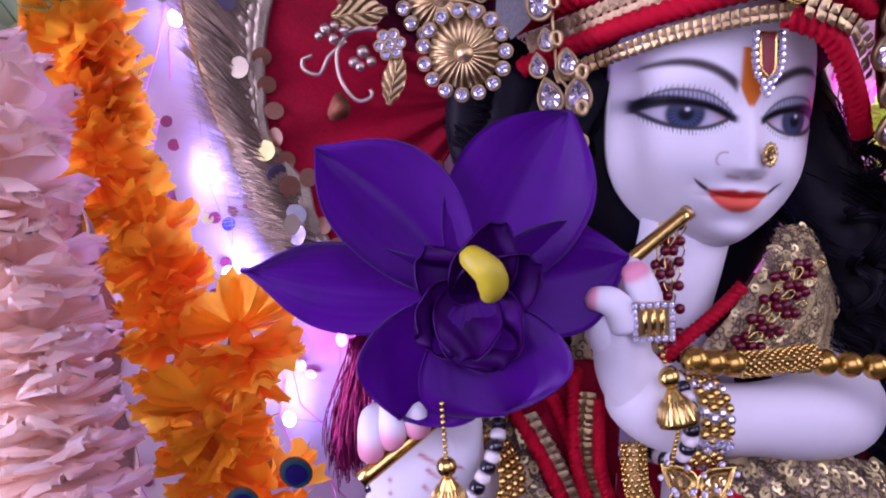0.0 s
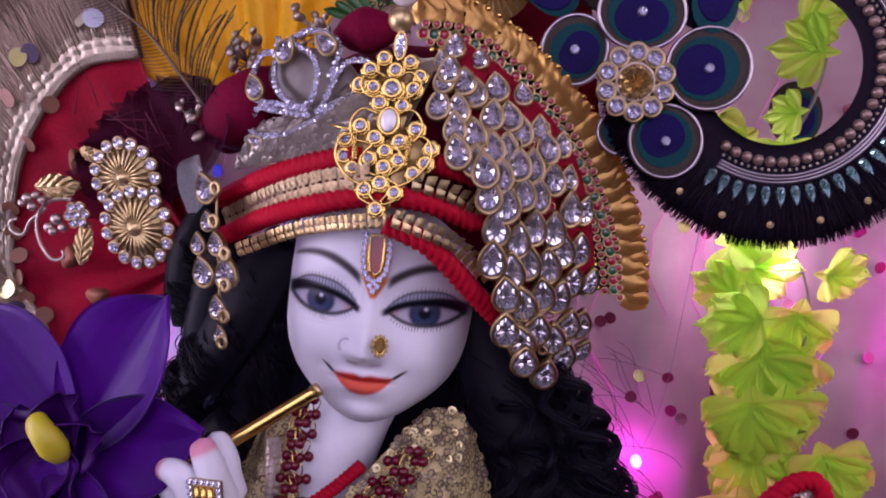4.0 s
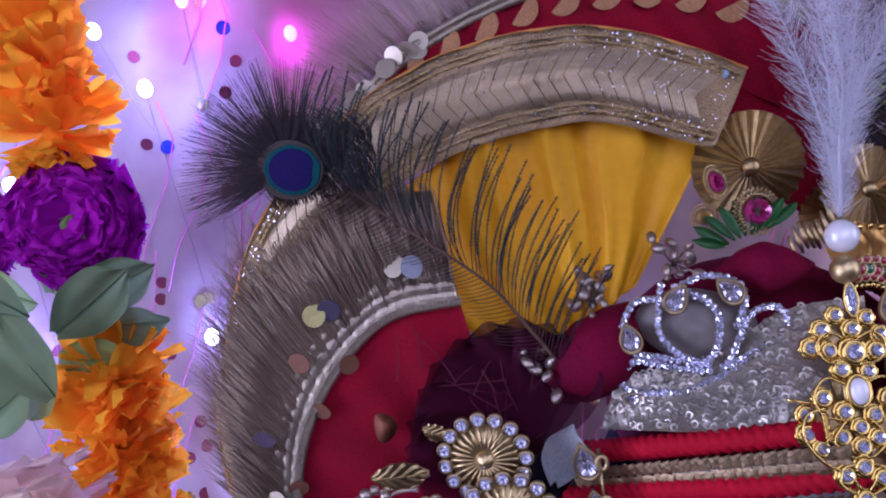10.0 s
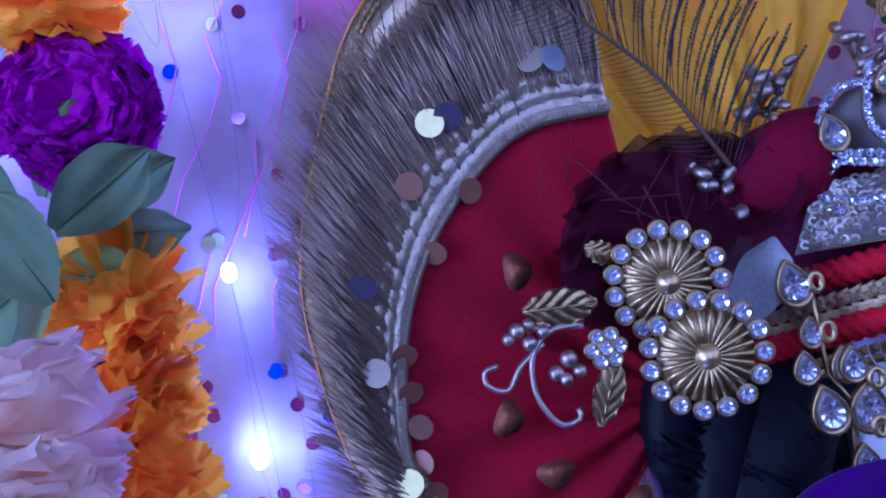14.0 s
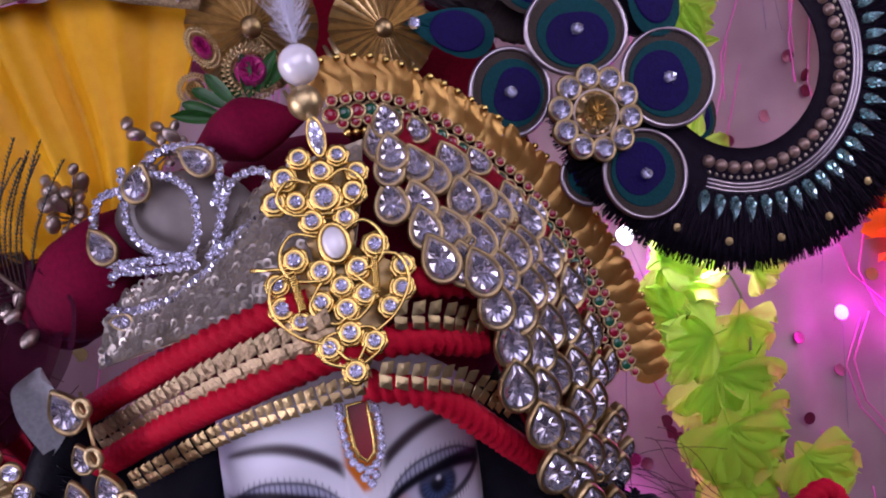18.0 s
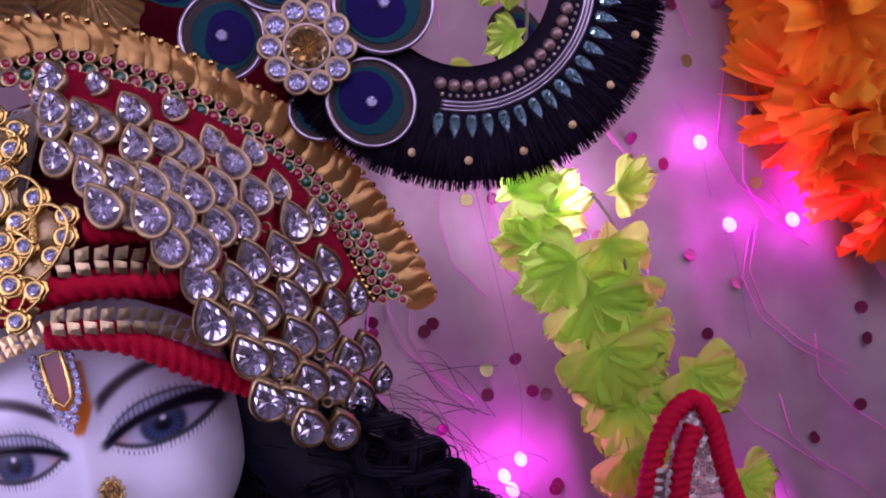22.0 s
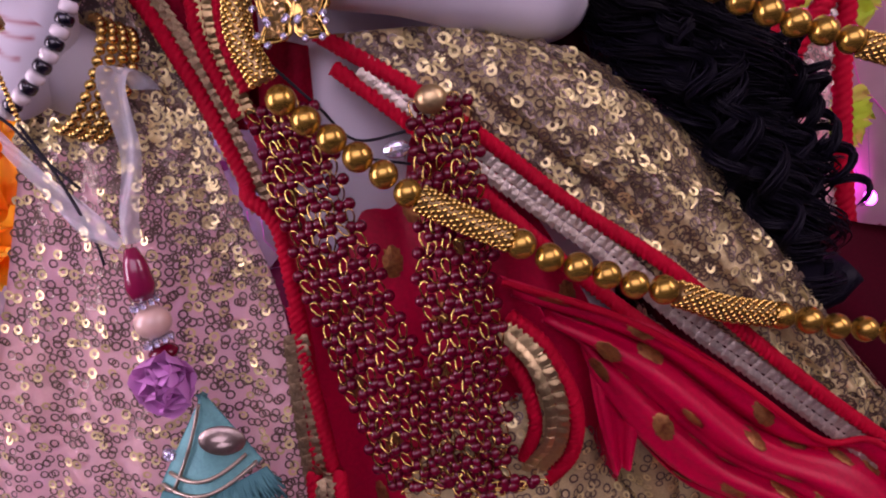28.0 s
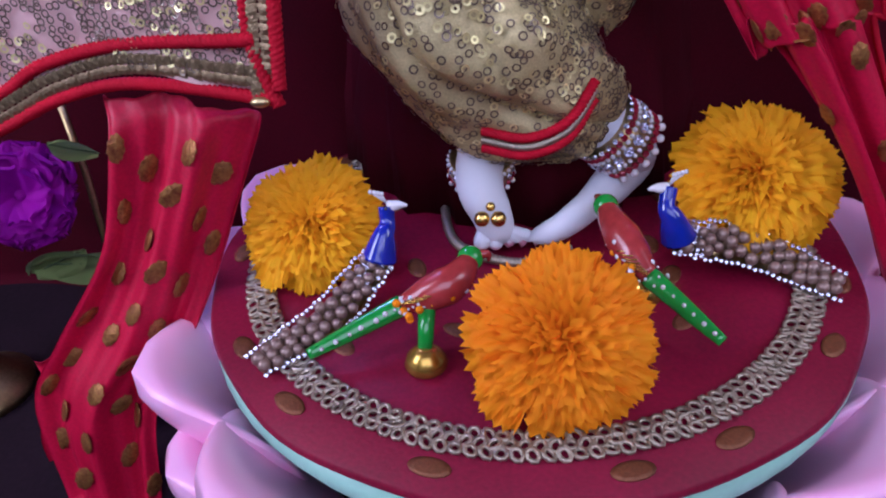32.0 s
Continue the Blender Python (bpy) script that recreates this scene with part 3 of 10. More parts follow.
bp = shared(Geo().ball((0, 0, 0), 0.0040, 12, 8, (1, 1, 1.25)), "led_bulb_pink", bulb_pink)
for p in bulb_white_spots:
    piece("bulb", bw, Matrix.Translation(p), led_string, "lit white bulb")
    lamp("POINT", "white_bulb_light", Matrix.Translation(Vector(p) + Vector((0, 0.016, 0))), 0.46 if p[0] < 0.15 else 0.22, (0.34, 0.40, 1.0) if p[0] < 0.15 else (0.9, 0.85, 1.0), 0.005)
for p in bulb_pink_spots:
    piece("bulb", bp, Matrix.Translation(p), led_string, "lit magenta bulb")
    lamp("POINT", "magenta_bulb_light", Matrix.Translation((p[0], drape((p[0] + 0.75) / 1.75, p[2] / 1.25)[1] - 0.017, p[2])), 0.13, (1.0, 0.05, 0.95), 0.005)

# the tube lamps in front, unseen, whose glow the gems mirror; the side two are added fill
for name, m, w, h in (("ceiling_light", look((0.161, -0.860, 1.1313), (0.1, 0.3, 0.48)), 1.5, 0.9), ("fill_panel", look((-0.614, 0.006, 0.665), (-0.20, 0.42, 0.52)), 0.3, 0.6), ("fill_panel", look((0.80, 0.005, 0.73), (0.30, 0.40, 0.45)), 0.25, 0.5)):
    lt = thing(name, m.translation, "unseen white panel lamp with a plain housing", "lamp")
    body, face = Geo(), Geo()
    for g, d0, d1, k in ((body, 0.04, 0.012, 1.05), (face, 0.012, 0.006, 1.0)):
        c = [m @ Vector((x * w / 2 * k, y * h / 2 * k, z)) for x in (-1, 1) for y in (-1, 1) for z in (d1, d0)]
        g.add(c, [(0, 1, 3, 2), (4, 6, 7, 5), (0, 4, 5, 1), (2, 3, 7, 6), (0, 2, 6, 4), (1, 5, 7, 3)])
    part("housing", body, enamel_white, lt, "", False)
    part("diffuser", face, lamp_face, lt, "", False)
    part("hanger", Geo().tube([m @ Vector((0, 0, 0.03)), Vector((*m.translation.xy, 2.1))], 0.012, 10), enamel_white, lt)


# ---- the lotus base ----
CX, CY, TOP = 0.121, 0.270, 0.108
lotus = thing("lotus_pedestal", (CX, CY, 0), "pink painted lotus pedestal with a mint rim", "pedestal")
part("core", Geo().lathe([(0.09, 0.0), (0.10, 0.02), (0.115, 0.05), (0.136, 0.072), (0.147, 0.086), (0.1505, 0.093), (0.149, 0.099), (0.0, 0.1015)], 64, Matrix.Translation((CX, CY, 0))), mint, lotus, "mint green rim")
N = 13


def lotus_petal(turn, scale, drop):
    """A fat, blunt petal that leans out and rolls over at its tip."""
    g = Geo()
    m = Matrix.Translation((CX, CY, 0)) @ Euler((0, 0, turn)).to_matrix().to_4x4()

    def fn(u, v):
        w, s = 2 * math.pi * v, u
        swell = max(0.0, math.sin(math.pi * s)) ** 0.45
        half = 0.040 * scale * swell * (0.62 + 0.55 * math.sin(math.pi * s * 0.82))
        thick = 0.0135 * swell * (0.55 + 0.6 * s)
        r = 0.106 + 0.080 * s ** 0.85
        z = 0.016 + 0.098 * s ** 1.10 - 0.020 * max(0, s - 0.72) * 3.4 * max(0, s - 0.72) - drop
        x, t = math.cos(w) * half, math.sin(w) * thick
        cupped = 9.0 * x * x * (0.5 + s)
        return m @ Vector((r - t * 0.55 - cupped * 0.8, x, z + t * 0.85 + cupped * 0.55))
    g.sheet(fn, 22, 27)
    return g


for k in range(N):
    part("petal", lotus_petal(2 * math.pi * (k + 0.28) / N, 1.10, 0.008), lotus_pink, lotus)
for k in range(N):
    part("petal", lotus_petal(2 * math.pi * (k + 0.78) / N, 1.0, 0.028), lotus_pink, lotus)

# round maroon seat cloth with a gilt braid
mat_cloth = thing("seat_cloth", (CX, CY, TOP - 0.006), "round maroon brocade cloth with gilt braid lying on the lotus", "cloth")
part("cloth", Geo().lathe([(0.0, TOP - 0.0062), (0.149, TOP - 0.0062), (0.151, TOP - 0.003), (0.149, TOP), (0.10, TOP + 0.0006), (0.0, TOP + 0.0006)], 96, Matrix.Translation((CX, CY, 0)),
     lambda w, h: 1 + 0.006 * math.sin(w * 5) + 0.004 * math.sin(w * 13)), maroon_satin, mat_cloth)
g = Geo()
for row, rad in ((0, 0.1225), (1, 0.1265), (2, 0.1305)):
    n = 150
    for k in range(n):
        w = 2 * math.pi * (k + 0.5 * (row % 2)) / n
        m = Matrix.Translation((CX + rad * math.cos(w), CY + rad * math.sin(w), TOP + 0.0018)) @ Euler((rnd.uniform(-0.3, 0.3), rnd.uniform(-0.3, 0.3), w + (0.6 if row != 1 else -0.6))).to_matrix().to_4x4()
        ring = [(0.0026 * math.cos(t), 0.0021 * math.sin(t), 0.0003) for t in (2 * math.pi * i / 8 for i in range(8))]
        g.tube(ring, 0.0010, 5, True, 1.0, m)
part("braid", g, silver_braid, mat_cloth, "gilt loop braid", True, "stuff")
g = Geo()
for k in range(30):
    w, rad = 2 * math.pi * k / 30 + rnd.uniform(-0.08, 0.08), 0.1395 if k % 2 else rnd.uniform(0.05, 0.11)
    m = Matrix.Translation((CX + rad * math.cos(w), CY + rad * math.sin(w), TOP + 0.0007)) @ Euler((0, 0, w)).to_matrix().to_4x4() @ Matrix.Diagonal((0.7, 1.3, 1, 1))
    g.lathe([(0.0062, -0.0004), (0.0062, 0.0), (0.004, 0.0004), (0.0, 0.0005)], 14, m)
part("woven_motif", g, mat("copper_weave", (0.20, 0.07, 0.03), 0.5, 0.5, var=0.4, scale=900, bump=0.4), mat_cloth, "woven gold spots", True, "stuff")


# ---- the marble statue: one mesh, head, neck, chest, arms and feet ----
HEAD = front((0.1060, 0.2825, 0.5722), -12.8, 7.3, -4.4) @ Matrix.Translation((0, 0, -0.0335)) @ Matrix.Diagonal((1.058, 1.058, 1.0, 1))


def bump2(x, y, cx, cy, sx, sy):
    return math.exp(-((x - cx) / sx) ** 2 - ((y - cy) / sy) ** 2)


WIDE = [(-48, 0.0), (-47.4, 5.5), (-46, 9.6), (-43.5, 14.6), (-40, 19.2), (-34, 26.0), (-27, 31.4), (-18, 35.2), (-8, 36.8), (4, 37.2), (20, 37), (34, 35), (48, 27), (56, 16), (60, 0.0)]
DEEP = [(-48, 6.0), (-47.4, 14.0), (-46, 19.5), (-43.5, 24.6), (-40, 28.2), (-34, 31.4), (-27, 33.4), (-18, 34.8), (-8, 35.4), (4, 36.0), (20, 36.5), (34, 34), (48, 27), (56, 16), (60, 0.0)]


def lerp_table(tab, t):
    """A smooth monotone line through the table's points."""
    n = len(tab)
    for i in range(n - 1):
        (a, va), (b, vb) = tab[i], tab[i + 1]
        if t <= b or i == n - 2:
            d = (vb - va) / (b - a)

            def slope(k):
                if k <= 0 or k >= n - 1:
                    return d
                p = (tab[k][1] - tab[k - 1][1]) / (tab[k][0] - tab[k - 1][0])
                q = (tab[k + 1][1] - tab[k][1]) / (tab[k + 1][0] - tab[k][0])
                return 2 * p * q / (p + q) if p * q > 0 else 0.0
            h, w = b - a, min(1.0, max(0.0, (t - a) / (b - a)))
            return va * (1 + 2 * w) * (1 - w) ** 2 + vb * w * w * (3 - 2 * w) + h * (slope(i) * w * (1 - w) ** 2 - slope(i + 1) * w * w * (1 - w))


EYE_X = 19.6


def lid_lines(px):
    """Upper edge, lower edge and crease of an eye at px millimetres outwards from its middle."""
    s = px / 14.2
    k = max(0.0, 1 - abs(s) ** 2.3)
    lift = 1.6 * s - 0.2
    return 3.5 * k ** 0.9 + lift, -5.2 * max(0.0, 1 - abs(s - 0.08) ** 2.2) + lift, 7.6 * max(0.0, 1 - abs(s * 0.93) ** 2.6) + lift * 0.8


def soft(a, w=0.45):
    return 1 / (1 + math.exp(-max(-30, min(30, a / (w * 0.5)))))


def face_relief(x, y):
    z, ax = 0.0, abs(x)
    # nose: a narrow bridge that widens into a soft tip with small wings
    up = min(1.0, max(0.0, (8.0 - y) / 26.0))
    h = 6.8 * (up * up * (3 - 2 * up)) ** 0.8
    if y < -17.5:
        h *= math.exp(-((y + 17.5) / 3.9) ** 2)
    z += h * math.exp(-(ax / (3.4 + 2.2 * up)) ** 2)
    z += 1.5 * bump2(ax, y, 5.6, -17.4, 2.6, 2.8)
    # lips, the hollow above them, the smile's folds, chin and cheeks
    z += 1.8 * bump2(x, y, 0, -25.6, 8.5, 1.9) + 2.3 * bump2(x, y, 0, -31.0, 7.0, 2.4) - 0.9 * bump2(x, y, 0, -28.0, 10, 0.9)
    z -= 0.9 * bump2(ax, y, 14.5, -24.5, 3.0, 2.6)
    z += 2.6 * bump2(x, y, 0, -42, 9, 5) - 0.9 * bump2(x, y, 0, -36.5, 8, 2.2)
    z += 2.6 * bump2(ax, y, 20, -17, 11, 9)
    # eye hollows, lids and eyeballs
    z -= 2.4 * bump2(ax, y, 17, 0, 13, 8) - 1.0 * bump2(ax, y, 17, 12, 14, 4)
    px = ax - EYE_X
    if abs(px) < 15 and -9 < y < 12:
        top, low, crease = lid_lines(px)
        z += 2.4 * bump2(px, y, 0, 0.2, 10, 5.0)
        z -= 0.8 * soft(min(top - y, y - low), 0.7)
        z -= 0.5 * soft(0.8 - abs(y - crease), 0.8) * soft(13 - abs(px), 2.0)
    return z


WHITE = (1.0, 1.0, 1.0)


def mixc(a, b, w):
    return tuple(p + (q - p) * w for p, q in zip(a, b))


def face_paint(x, y):
    c = WHITE
    # lips with a bowed upper edge, and a dark curl at each corner of the smile
    half = 11.2
    s = x / half
    if abs(s) < 1.5 and -36 < y < -21:
        line = -28.2 + 2.4 * s * s
        top = line + 3.2 * max(0, 1 - abs(s) ** 1.5) - 1.1 * math.exp(-(x / 2.0) ** 2)
        low = line - 5.0 * max(0, 1 - abs(s) ** 2.2) ** 0.85
        w = soft(min(top - y, y - low), 0.5) if abs(s) < 1 else 0.0
        c = mixc(c, mixc((1.0, 0.17, 0.09), (0.95, 0.09, 0.045), soft(1.0 - (y - low), 1.5)) if y < line else (0.85, 0.045, 0.025), w)
        c = mixc(c, (0.40, 0.02, 0.02), 0.75 * soft(0.3 - abs(y - line), 0.3) * (abs(s) < 0.95))
        curl = line + 0.5 * max(0, abs(s) - 1.0) * 5
        c = mixc(c, (0.04, 0.015, 0.02), soft(0.75 * min(1, (1.5 - abs(s)) * 3.2) - abs(y - curl), 0.3) * soft((abs(s) - 0.97) * half, 0.4) * soft((1.42 - abs(s)) * half, 0.4))
    side = 1 if x > 0 else -1
    px = x * side - EYE_X
    if abs(px) < 19 and -11 < y < 22:
        top, low, crease = lid_lines(px)
        out = px / 14.2
        span = soft(14.6 - abs(px), 0.8)
        # smoky upper lid with fine pleats up to a lined crease
        over = min(crease - y, y - top)
        inside = soft(over, 0.6) * span
        c = mixc(c, (0.26, 0.28, 0.38), 0.8 * inside)
        stripe = max(0.0, math.sin(px * 4.6 + 0.35 * px * (y - top) * 0.1)) ** 2
        c = mixc(c, (0.05, 0.05, 0.09), 0.85 * stripe * inside)
        c = mixc(c, (0.05, 0.05, 0.08), 0.9 * soft(0.42 - abs(y - crease), 0.4) * span)
        # dusky shadow past the outer corner
        c = mixc(c, (0.22, 0.22, 0.30), 0.8 * bump2(px, y, 14.5, 2.2, 4.4, 3.2))
        # eyeball: white, blue-grey iris with a dark rim, pupil, and catchlight and lid shade painted in
        e = min(top - y, y - low) if abs(out) < 1 else -5.0
        ball = (0.62, 0.60, 0.68)
        dx = x - EYE_X * side + 0.3
        d = math.hypot(dx, y + 0.5)
        ray = 0.5 + 0.5 * math.sin(22 * math.atan2(y + 0.1, dx))
        ball = mixc(ball, (0.008, 0.010, 0.025), soft(5.8 - d, 0.6))
        ball = mixc(ball, mixc((0.012, 0.020, 0.055), (0.10, 0.145, 0.28), (0.3 + 0.4 * ray) * soft(-y + 0.3, 2.4)), soft(4.9 - d, 0.9))
        ball = mixc(ball, (0.004, 0.004, 0.008), soft(2.3 - d, 0.5))
        ball = mixc(ball, (0.95, 0.95, 1.0), soft(0.65 - math.hypot(dx - 0.3, y - 1.0), 0.3))
        ball = mixc(ball, (0.80, 0.40, 0.28), 0.75 * soft(2.2 - math.hypot(px + 12.0, y + 1.4), 1.2))
        ball = mixc(ball, (0.14, 0.14, 0.20), 0.65 * soft(1.8 - (top - y), 1.4))
        c = mixc(c, ball, soft(e, 0.4))
        # black line above, thick towards the outer corner, a finer one below, and lashes
        thick = 1.35 + 0.85 * max(0.0, out + 0.2)
        c = mixc(c, (0.006, 0.005, 0.012), soft(thick - abs(y - top - 0.2), 0.45) * soft(15.4 - abs(px), 0.8))
        c = mixc(c, (0.015, 0.015, 0.03), 0.95 * soft(0.7 + 0.45 * max(0, out) - abs(y - low), 0.4) * span)
        lash = max(0.0, math.sin(px * 5.4 - (y - low) * 1.4 * out)) ** 3
        c = mixc(c, (0.015, 0.015, 0.03), 0.9 * lash * soft(1.15 - abs(y - low + 1.2), 0.35) * soft(13.4 - abs(px), 1.0))
        lash = max(0.0, math.sin(px * 4.0 - (crease - y) * 0.9 * out)) ** 4
        c = mixc(c, (0.02, 0.02, 0.04), 0.6 * lash * soft(0.9 - abs(y - crease - 0.9), 0.35) * soft(13.4 - abs(px), 1.0))
        # brow: a tapering arch
        b = (px + 14.2) / 28.5
        if -0.03 < b < 1.05:
            mid = 9.0 + 8.0 * math.sin(math.pi * min(1, max(0.0, b) ** 0.85 * 0.72)) - 0.6 * b
            th = 1.75 * (1 - max(0.0, b)) ** 0.4 + 0.2 if b < 1 else 0.2
            hairs = 0.97 + 0.03 * math.sin(px * 7 + y * 5)
            c = mixc(c, (0.030, 0.010, 0.014), hairs * soft(th - abs(y - mid), 0.7) * soft((b + 0.01) * 28, 0.8) * soft((1.0 - b) * 28, 1.0))
    # saffron fork under the brow jewel
    if abs(x) < 9 and 2 < y < 22:
        fork = min(4.6 - abs(x), y - 2.8 - max(0.0, abs(x) - 1.0) * 1.9)
        c = mixc(c, (0.90, 0.24, 0.015), soft(fork, 0.6))
    # curled line of the nostril and the shade of both openings
    dd = abs(math.hypot(x + 7.4, y + 15.6) - 2.6)
    if x < -6.6 and y > -17.5:
        c = mixc(c, (0.42, 0.27, 0.36), 0.8 * soft(0.28 - dd, 0.3))
    for sx in (-1, 1):
        c = mixc(c, (0.55, 0.30, 0.36), 0.7 * soft(0.5 - abs(y + 21.2 - 0.12 * (x - 4.2 * sx) * sx), 0.5) * soft(2.2 - abs(x - 4.2 * sx), 0.6))
    return c


sv, sf, sc = [], [], []
heights = [-48 + 2.2 * (i / 16) ** 1.5 for i in range(16)] + [-45.8 + 69.8 * i / 330 for i in range(330)] + [24 + 36 * i / 30 for i in range(31)]
rows, cols = len(heights) - 1, 330
for y in heights:
    w, d = lerp_table(WIDE, y), lerp_table(DEEP, y)
    for j in range(cols):
        q = j / cols
        # most of the columns on the front half
        th = (q / 0.88 - 0.5) * math.pi if q < 0.88 else math.pi / 2 + (q - 0.88) / 0.12 * math.pi
        x, z = w * math.sin(th), d * math.cos(th)
        col = WHITE
        if q < 0.88:
            col = face_paint(x, y)
            z += face_relief(x, y) * min(1, max(0, z / 9.0))
        else:
            z *= 1.25
        sv.append(HEAD @ Vector((x * mm, y * mm, z * mm)))
        sc.append(col)
for i in range(rows):
    for j in range(cols):
        k = (j + 1) % cols
        sf.append((i * cols + j, i * cols + k, (i + 1) * cols + k, (i + 1) * cols + j))


def limb(pts, radii, n=40, seg=26, flat=1.0, colours=None, jitter=0.0):
    """A rounded limb along a smooth line, with radii given at even steps in millimetres."""
    g = Geo()
    line = curve(pts, n)
    rr = []
    for i in range(n):
        t = i / (n - 1) * (len(radii) - 1)
        k = min(len(radii) - 2, int(t))
        s = t - k
        s = s * s * (3 - 2 * s)
        r = (radii[k] + (radii[k + 1] - radii[k]) * s) * mm
        e = min(i, n - 1 - i) / 4.0
        rr.append(r * (min(1, (1 - (1 - min(1, e)) ** 2) ** 0.5) * 0.98 + 0.02))
    g.tube(line, rr, seg, False, flat)
    base = len(sv)
    sv.extend(Vector(p) for p in g.v)
    for k in range(len(g.v)):
        t = (k // seg) / (n - 1)
        sc.append(colours(t) if colours else WHITE)
    sf.extend(tuple(base + i for i in q) for q in g.f)


PINK = (1.0, 0.30, 0.42)


def nail(t):
    return mixc(WHITE, PINK, 0.85 * soft((t - 0.80) * 20, 0.6))


# neck and chest
limb([(0.0961, 0.3180, 0.5448), (0.0835, 0.3060, 0.5183), (0.0700, 0.3000, 0.4897), (0.0737, 0.3000, 0.4644)], [20, 17.5, 18.5, 24], 40)
limb([(0.0779, 0.3100, 0.4824), (0.0709, 0.2960, 0.4339), (0.0636, 0.2950, 0.3886), (0.0621, 0.3000, 0.3756)], [32, 36, 33, 30], 40, 30, 0.62)
# arm folded across the chest, with its hand raised to the flute
limb([(0.1330, 0.3420, 0.4700), (0.1415, 0.3130, 0.4530), (0.1345, 0.2880, 0.4510), (0.1081, 0.2680, 0.4606), (0.0679, 0.2540, 0.4731), (0.0534, 0.2470, 0.4830), (0.0452, 0.2460, 0.4974)],
     [15, 17, 17.5, 16, 13.0, 12.5, 12.5], 70, 30)
limb([(0.0582, 0.2490, 0.4757), (0.0463, 0.2460, 0.4980), (0.0459, 0.2450, 0.5125), (0.0456, 0.2430, 0.5206)], [12, 12.5, 11.0, 8.5], 40, 26, 0.8)
limb([(0.0471, 0.2400, 0.5142), (0.0430, 0.2380, 0.5240), (0.0343, 0.2400, 0.5267)], [6.4, 5.0, 3.7], 26, 18, 1.0, nail)
limb([(0.0421, 0.2440, 0.5083), (0.0362, 0.2430, 0.5197), (0.0290, 0.2460, 0.5252)], [7.0, 5.4, 3.9], 26, 18, 1.0, nail)
limb([(0.0529, 0.2440, 0.5107), (0.0535, 0.2410, 0.5236), (0.0502, 0.2410, 0.5359)], [8.2, 5.6, 4.3], 30, 18, 1.0, nail)
limb([(0.0533, 0.2500, 0.5084), (0.0536, 0.2500, 0.5254), (0.0501, 0.2520, 0.5345)], [8, 6, 4.2], 26, 16)
# the lower hand, open palm, with curled fingers
PALM = Matrix.Translation((-0.0262, 0.2520, 0.4770)) @ Euler((0, radians(19), 0)).to_matrix().to_4x4()


def palm_paint(p):
    """Red lines drawn across the palm."""
    c = WHITE
    for (x0, z0), (x1, z1) in (((-27.0, 479.3), (-12.5, 472.6)), ((-25.2, 473.9), (-16.6, 469.2)), ((-27.3, 468.4), (-22.5, 464.4)), ((-38.6, 463.8), (-36.1, 460.3)), ((-39.4, 466.8), (-38.6, 472.2))):
        x, z = p.x / mm, p.z / mm
        k = min(1.0, max(0.0, ((x - x0) * (x1 - x0) + (z - z0) * (z1 - z0)) / ((x1 - x0) ** 2 + (z1 - z0) ** 2)))
        d = math.hypot(x - x0 - k * (x1 - x0), z - z0 - k * (z1 - z0) + 1.2 * math.sin(math.pi * k))
        c = mixc(c, (0.58, 0.07, 0.10), 0.9 * soft(0.62 - d, 0.4))
    return c


palm = Geo().ball((0, 0, 0), 1.0, 144, 110)
base = len(sv)
for x, y, z in palm.v:
    hollow = 4.2 * bump2(x, z, -0.1, 0.25, 0.45, 0.5) if y < 0 else 0.0
    q = PALM @ (Vector((x * 20.0, y * 11.5 + hollow, z * 31.0)) * mm)
    sv.append(q)
    sc.append(palm_paint(q) if y < 0 else WHITE)
sf.extend(tuple(base + i for i in q) for q in palm.f)
limb([(-0.0262, 0.2540, 0.4700), (-0.0160, 0.2660, 0.4570), (-0.0030, 0.2960, 0.4430), (0.0120, 0.3240, 0.4300)], [15, 14.0, 13, 13], 30, 28)
limb([(-0.0250, 0.2560, 0.4570), (-0.0160, 0.2530, 0.4725), (-0.0115, 0.2485, 0.4855), (-0.0120, 0.2430, 0.4950), (-0.0158, 0.2395, 0.4985), (-0.0196, 0.2370, 0.4960)], [6, 10.0, 9.0, 7.0, 5.6, 4.0], 130, 70, 1.0, nail)
for kx, kz, tx, tz in ((-0.0225, 0.5040, -0.0262, 0.4905), (-0.0310, 0.5000, -0.0352, 0.4880), (-0.0390, 0.4955, -0.0425, 0.4850)):
    limb([(kx + 0.002, 0.2500, kz - 0.012), (kx, 0.2410, kz), (kx * 0.6 + tx * 0.4, 0.2330, kz * 0.6 + tz * 0.4), (tx, 0.2335, tz)], [6.6, 5.8, 5.2, 4.0], 34, 18, 1.0, nail)
for i in range(base, len(sv)):
    if sc[i] == WHITE and sv[i][1] < 0.2500:
        sc[i] = palm_paint(Vector(sv[i]))
# feet
SHIN = Vector((0.1667, 0.2940, 0.1534))
ANKLE = [SHIN + Vector((-0.040, 0.004, 0.030)), SHIN + Vector((-0.014, 0.002, 0.011)), SHIN, SHIN + Vector((0.009, 0.012, -0.022)), Vector((0.1417, 0.2643, 0.1260)), Vector((0.1219, 0.2630, 0.1170))]
limb(ANKLE, [13, 13.5, 14, 10, 7, 5], 50, 24)
limb([(0.120, 0.345, 0.190), (0.1011, 0.2831, 0.1480), (0.1053, 0.2696, 0.1280), (0.1114, 0.2650, 0.1140)], [8, 9, 11.5, 8.5], 40, 24)
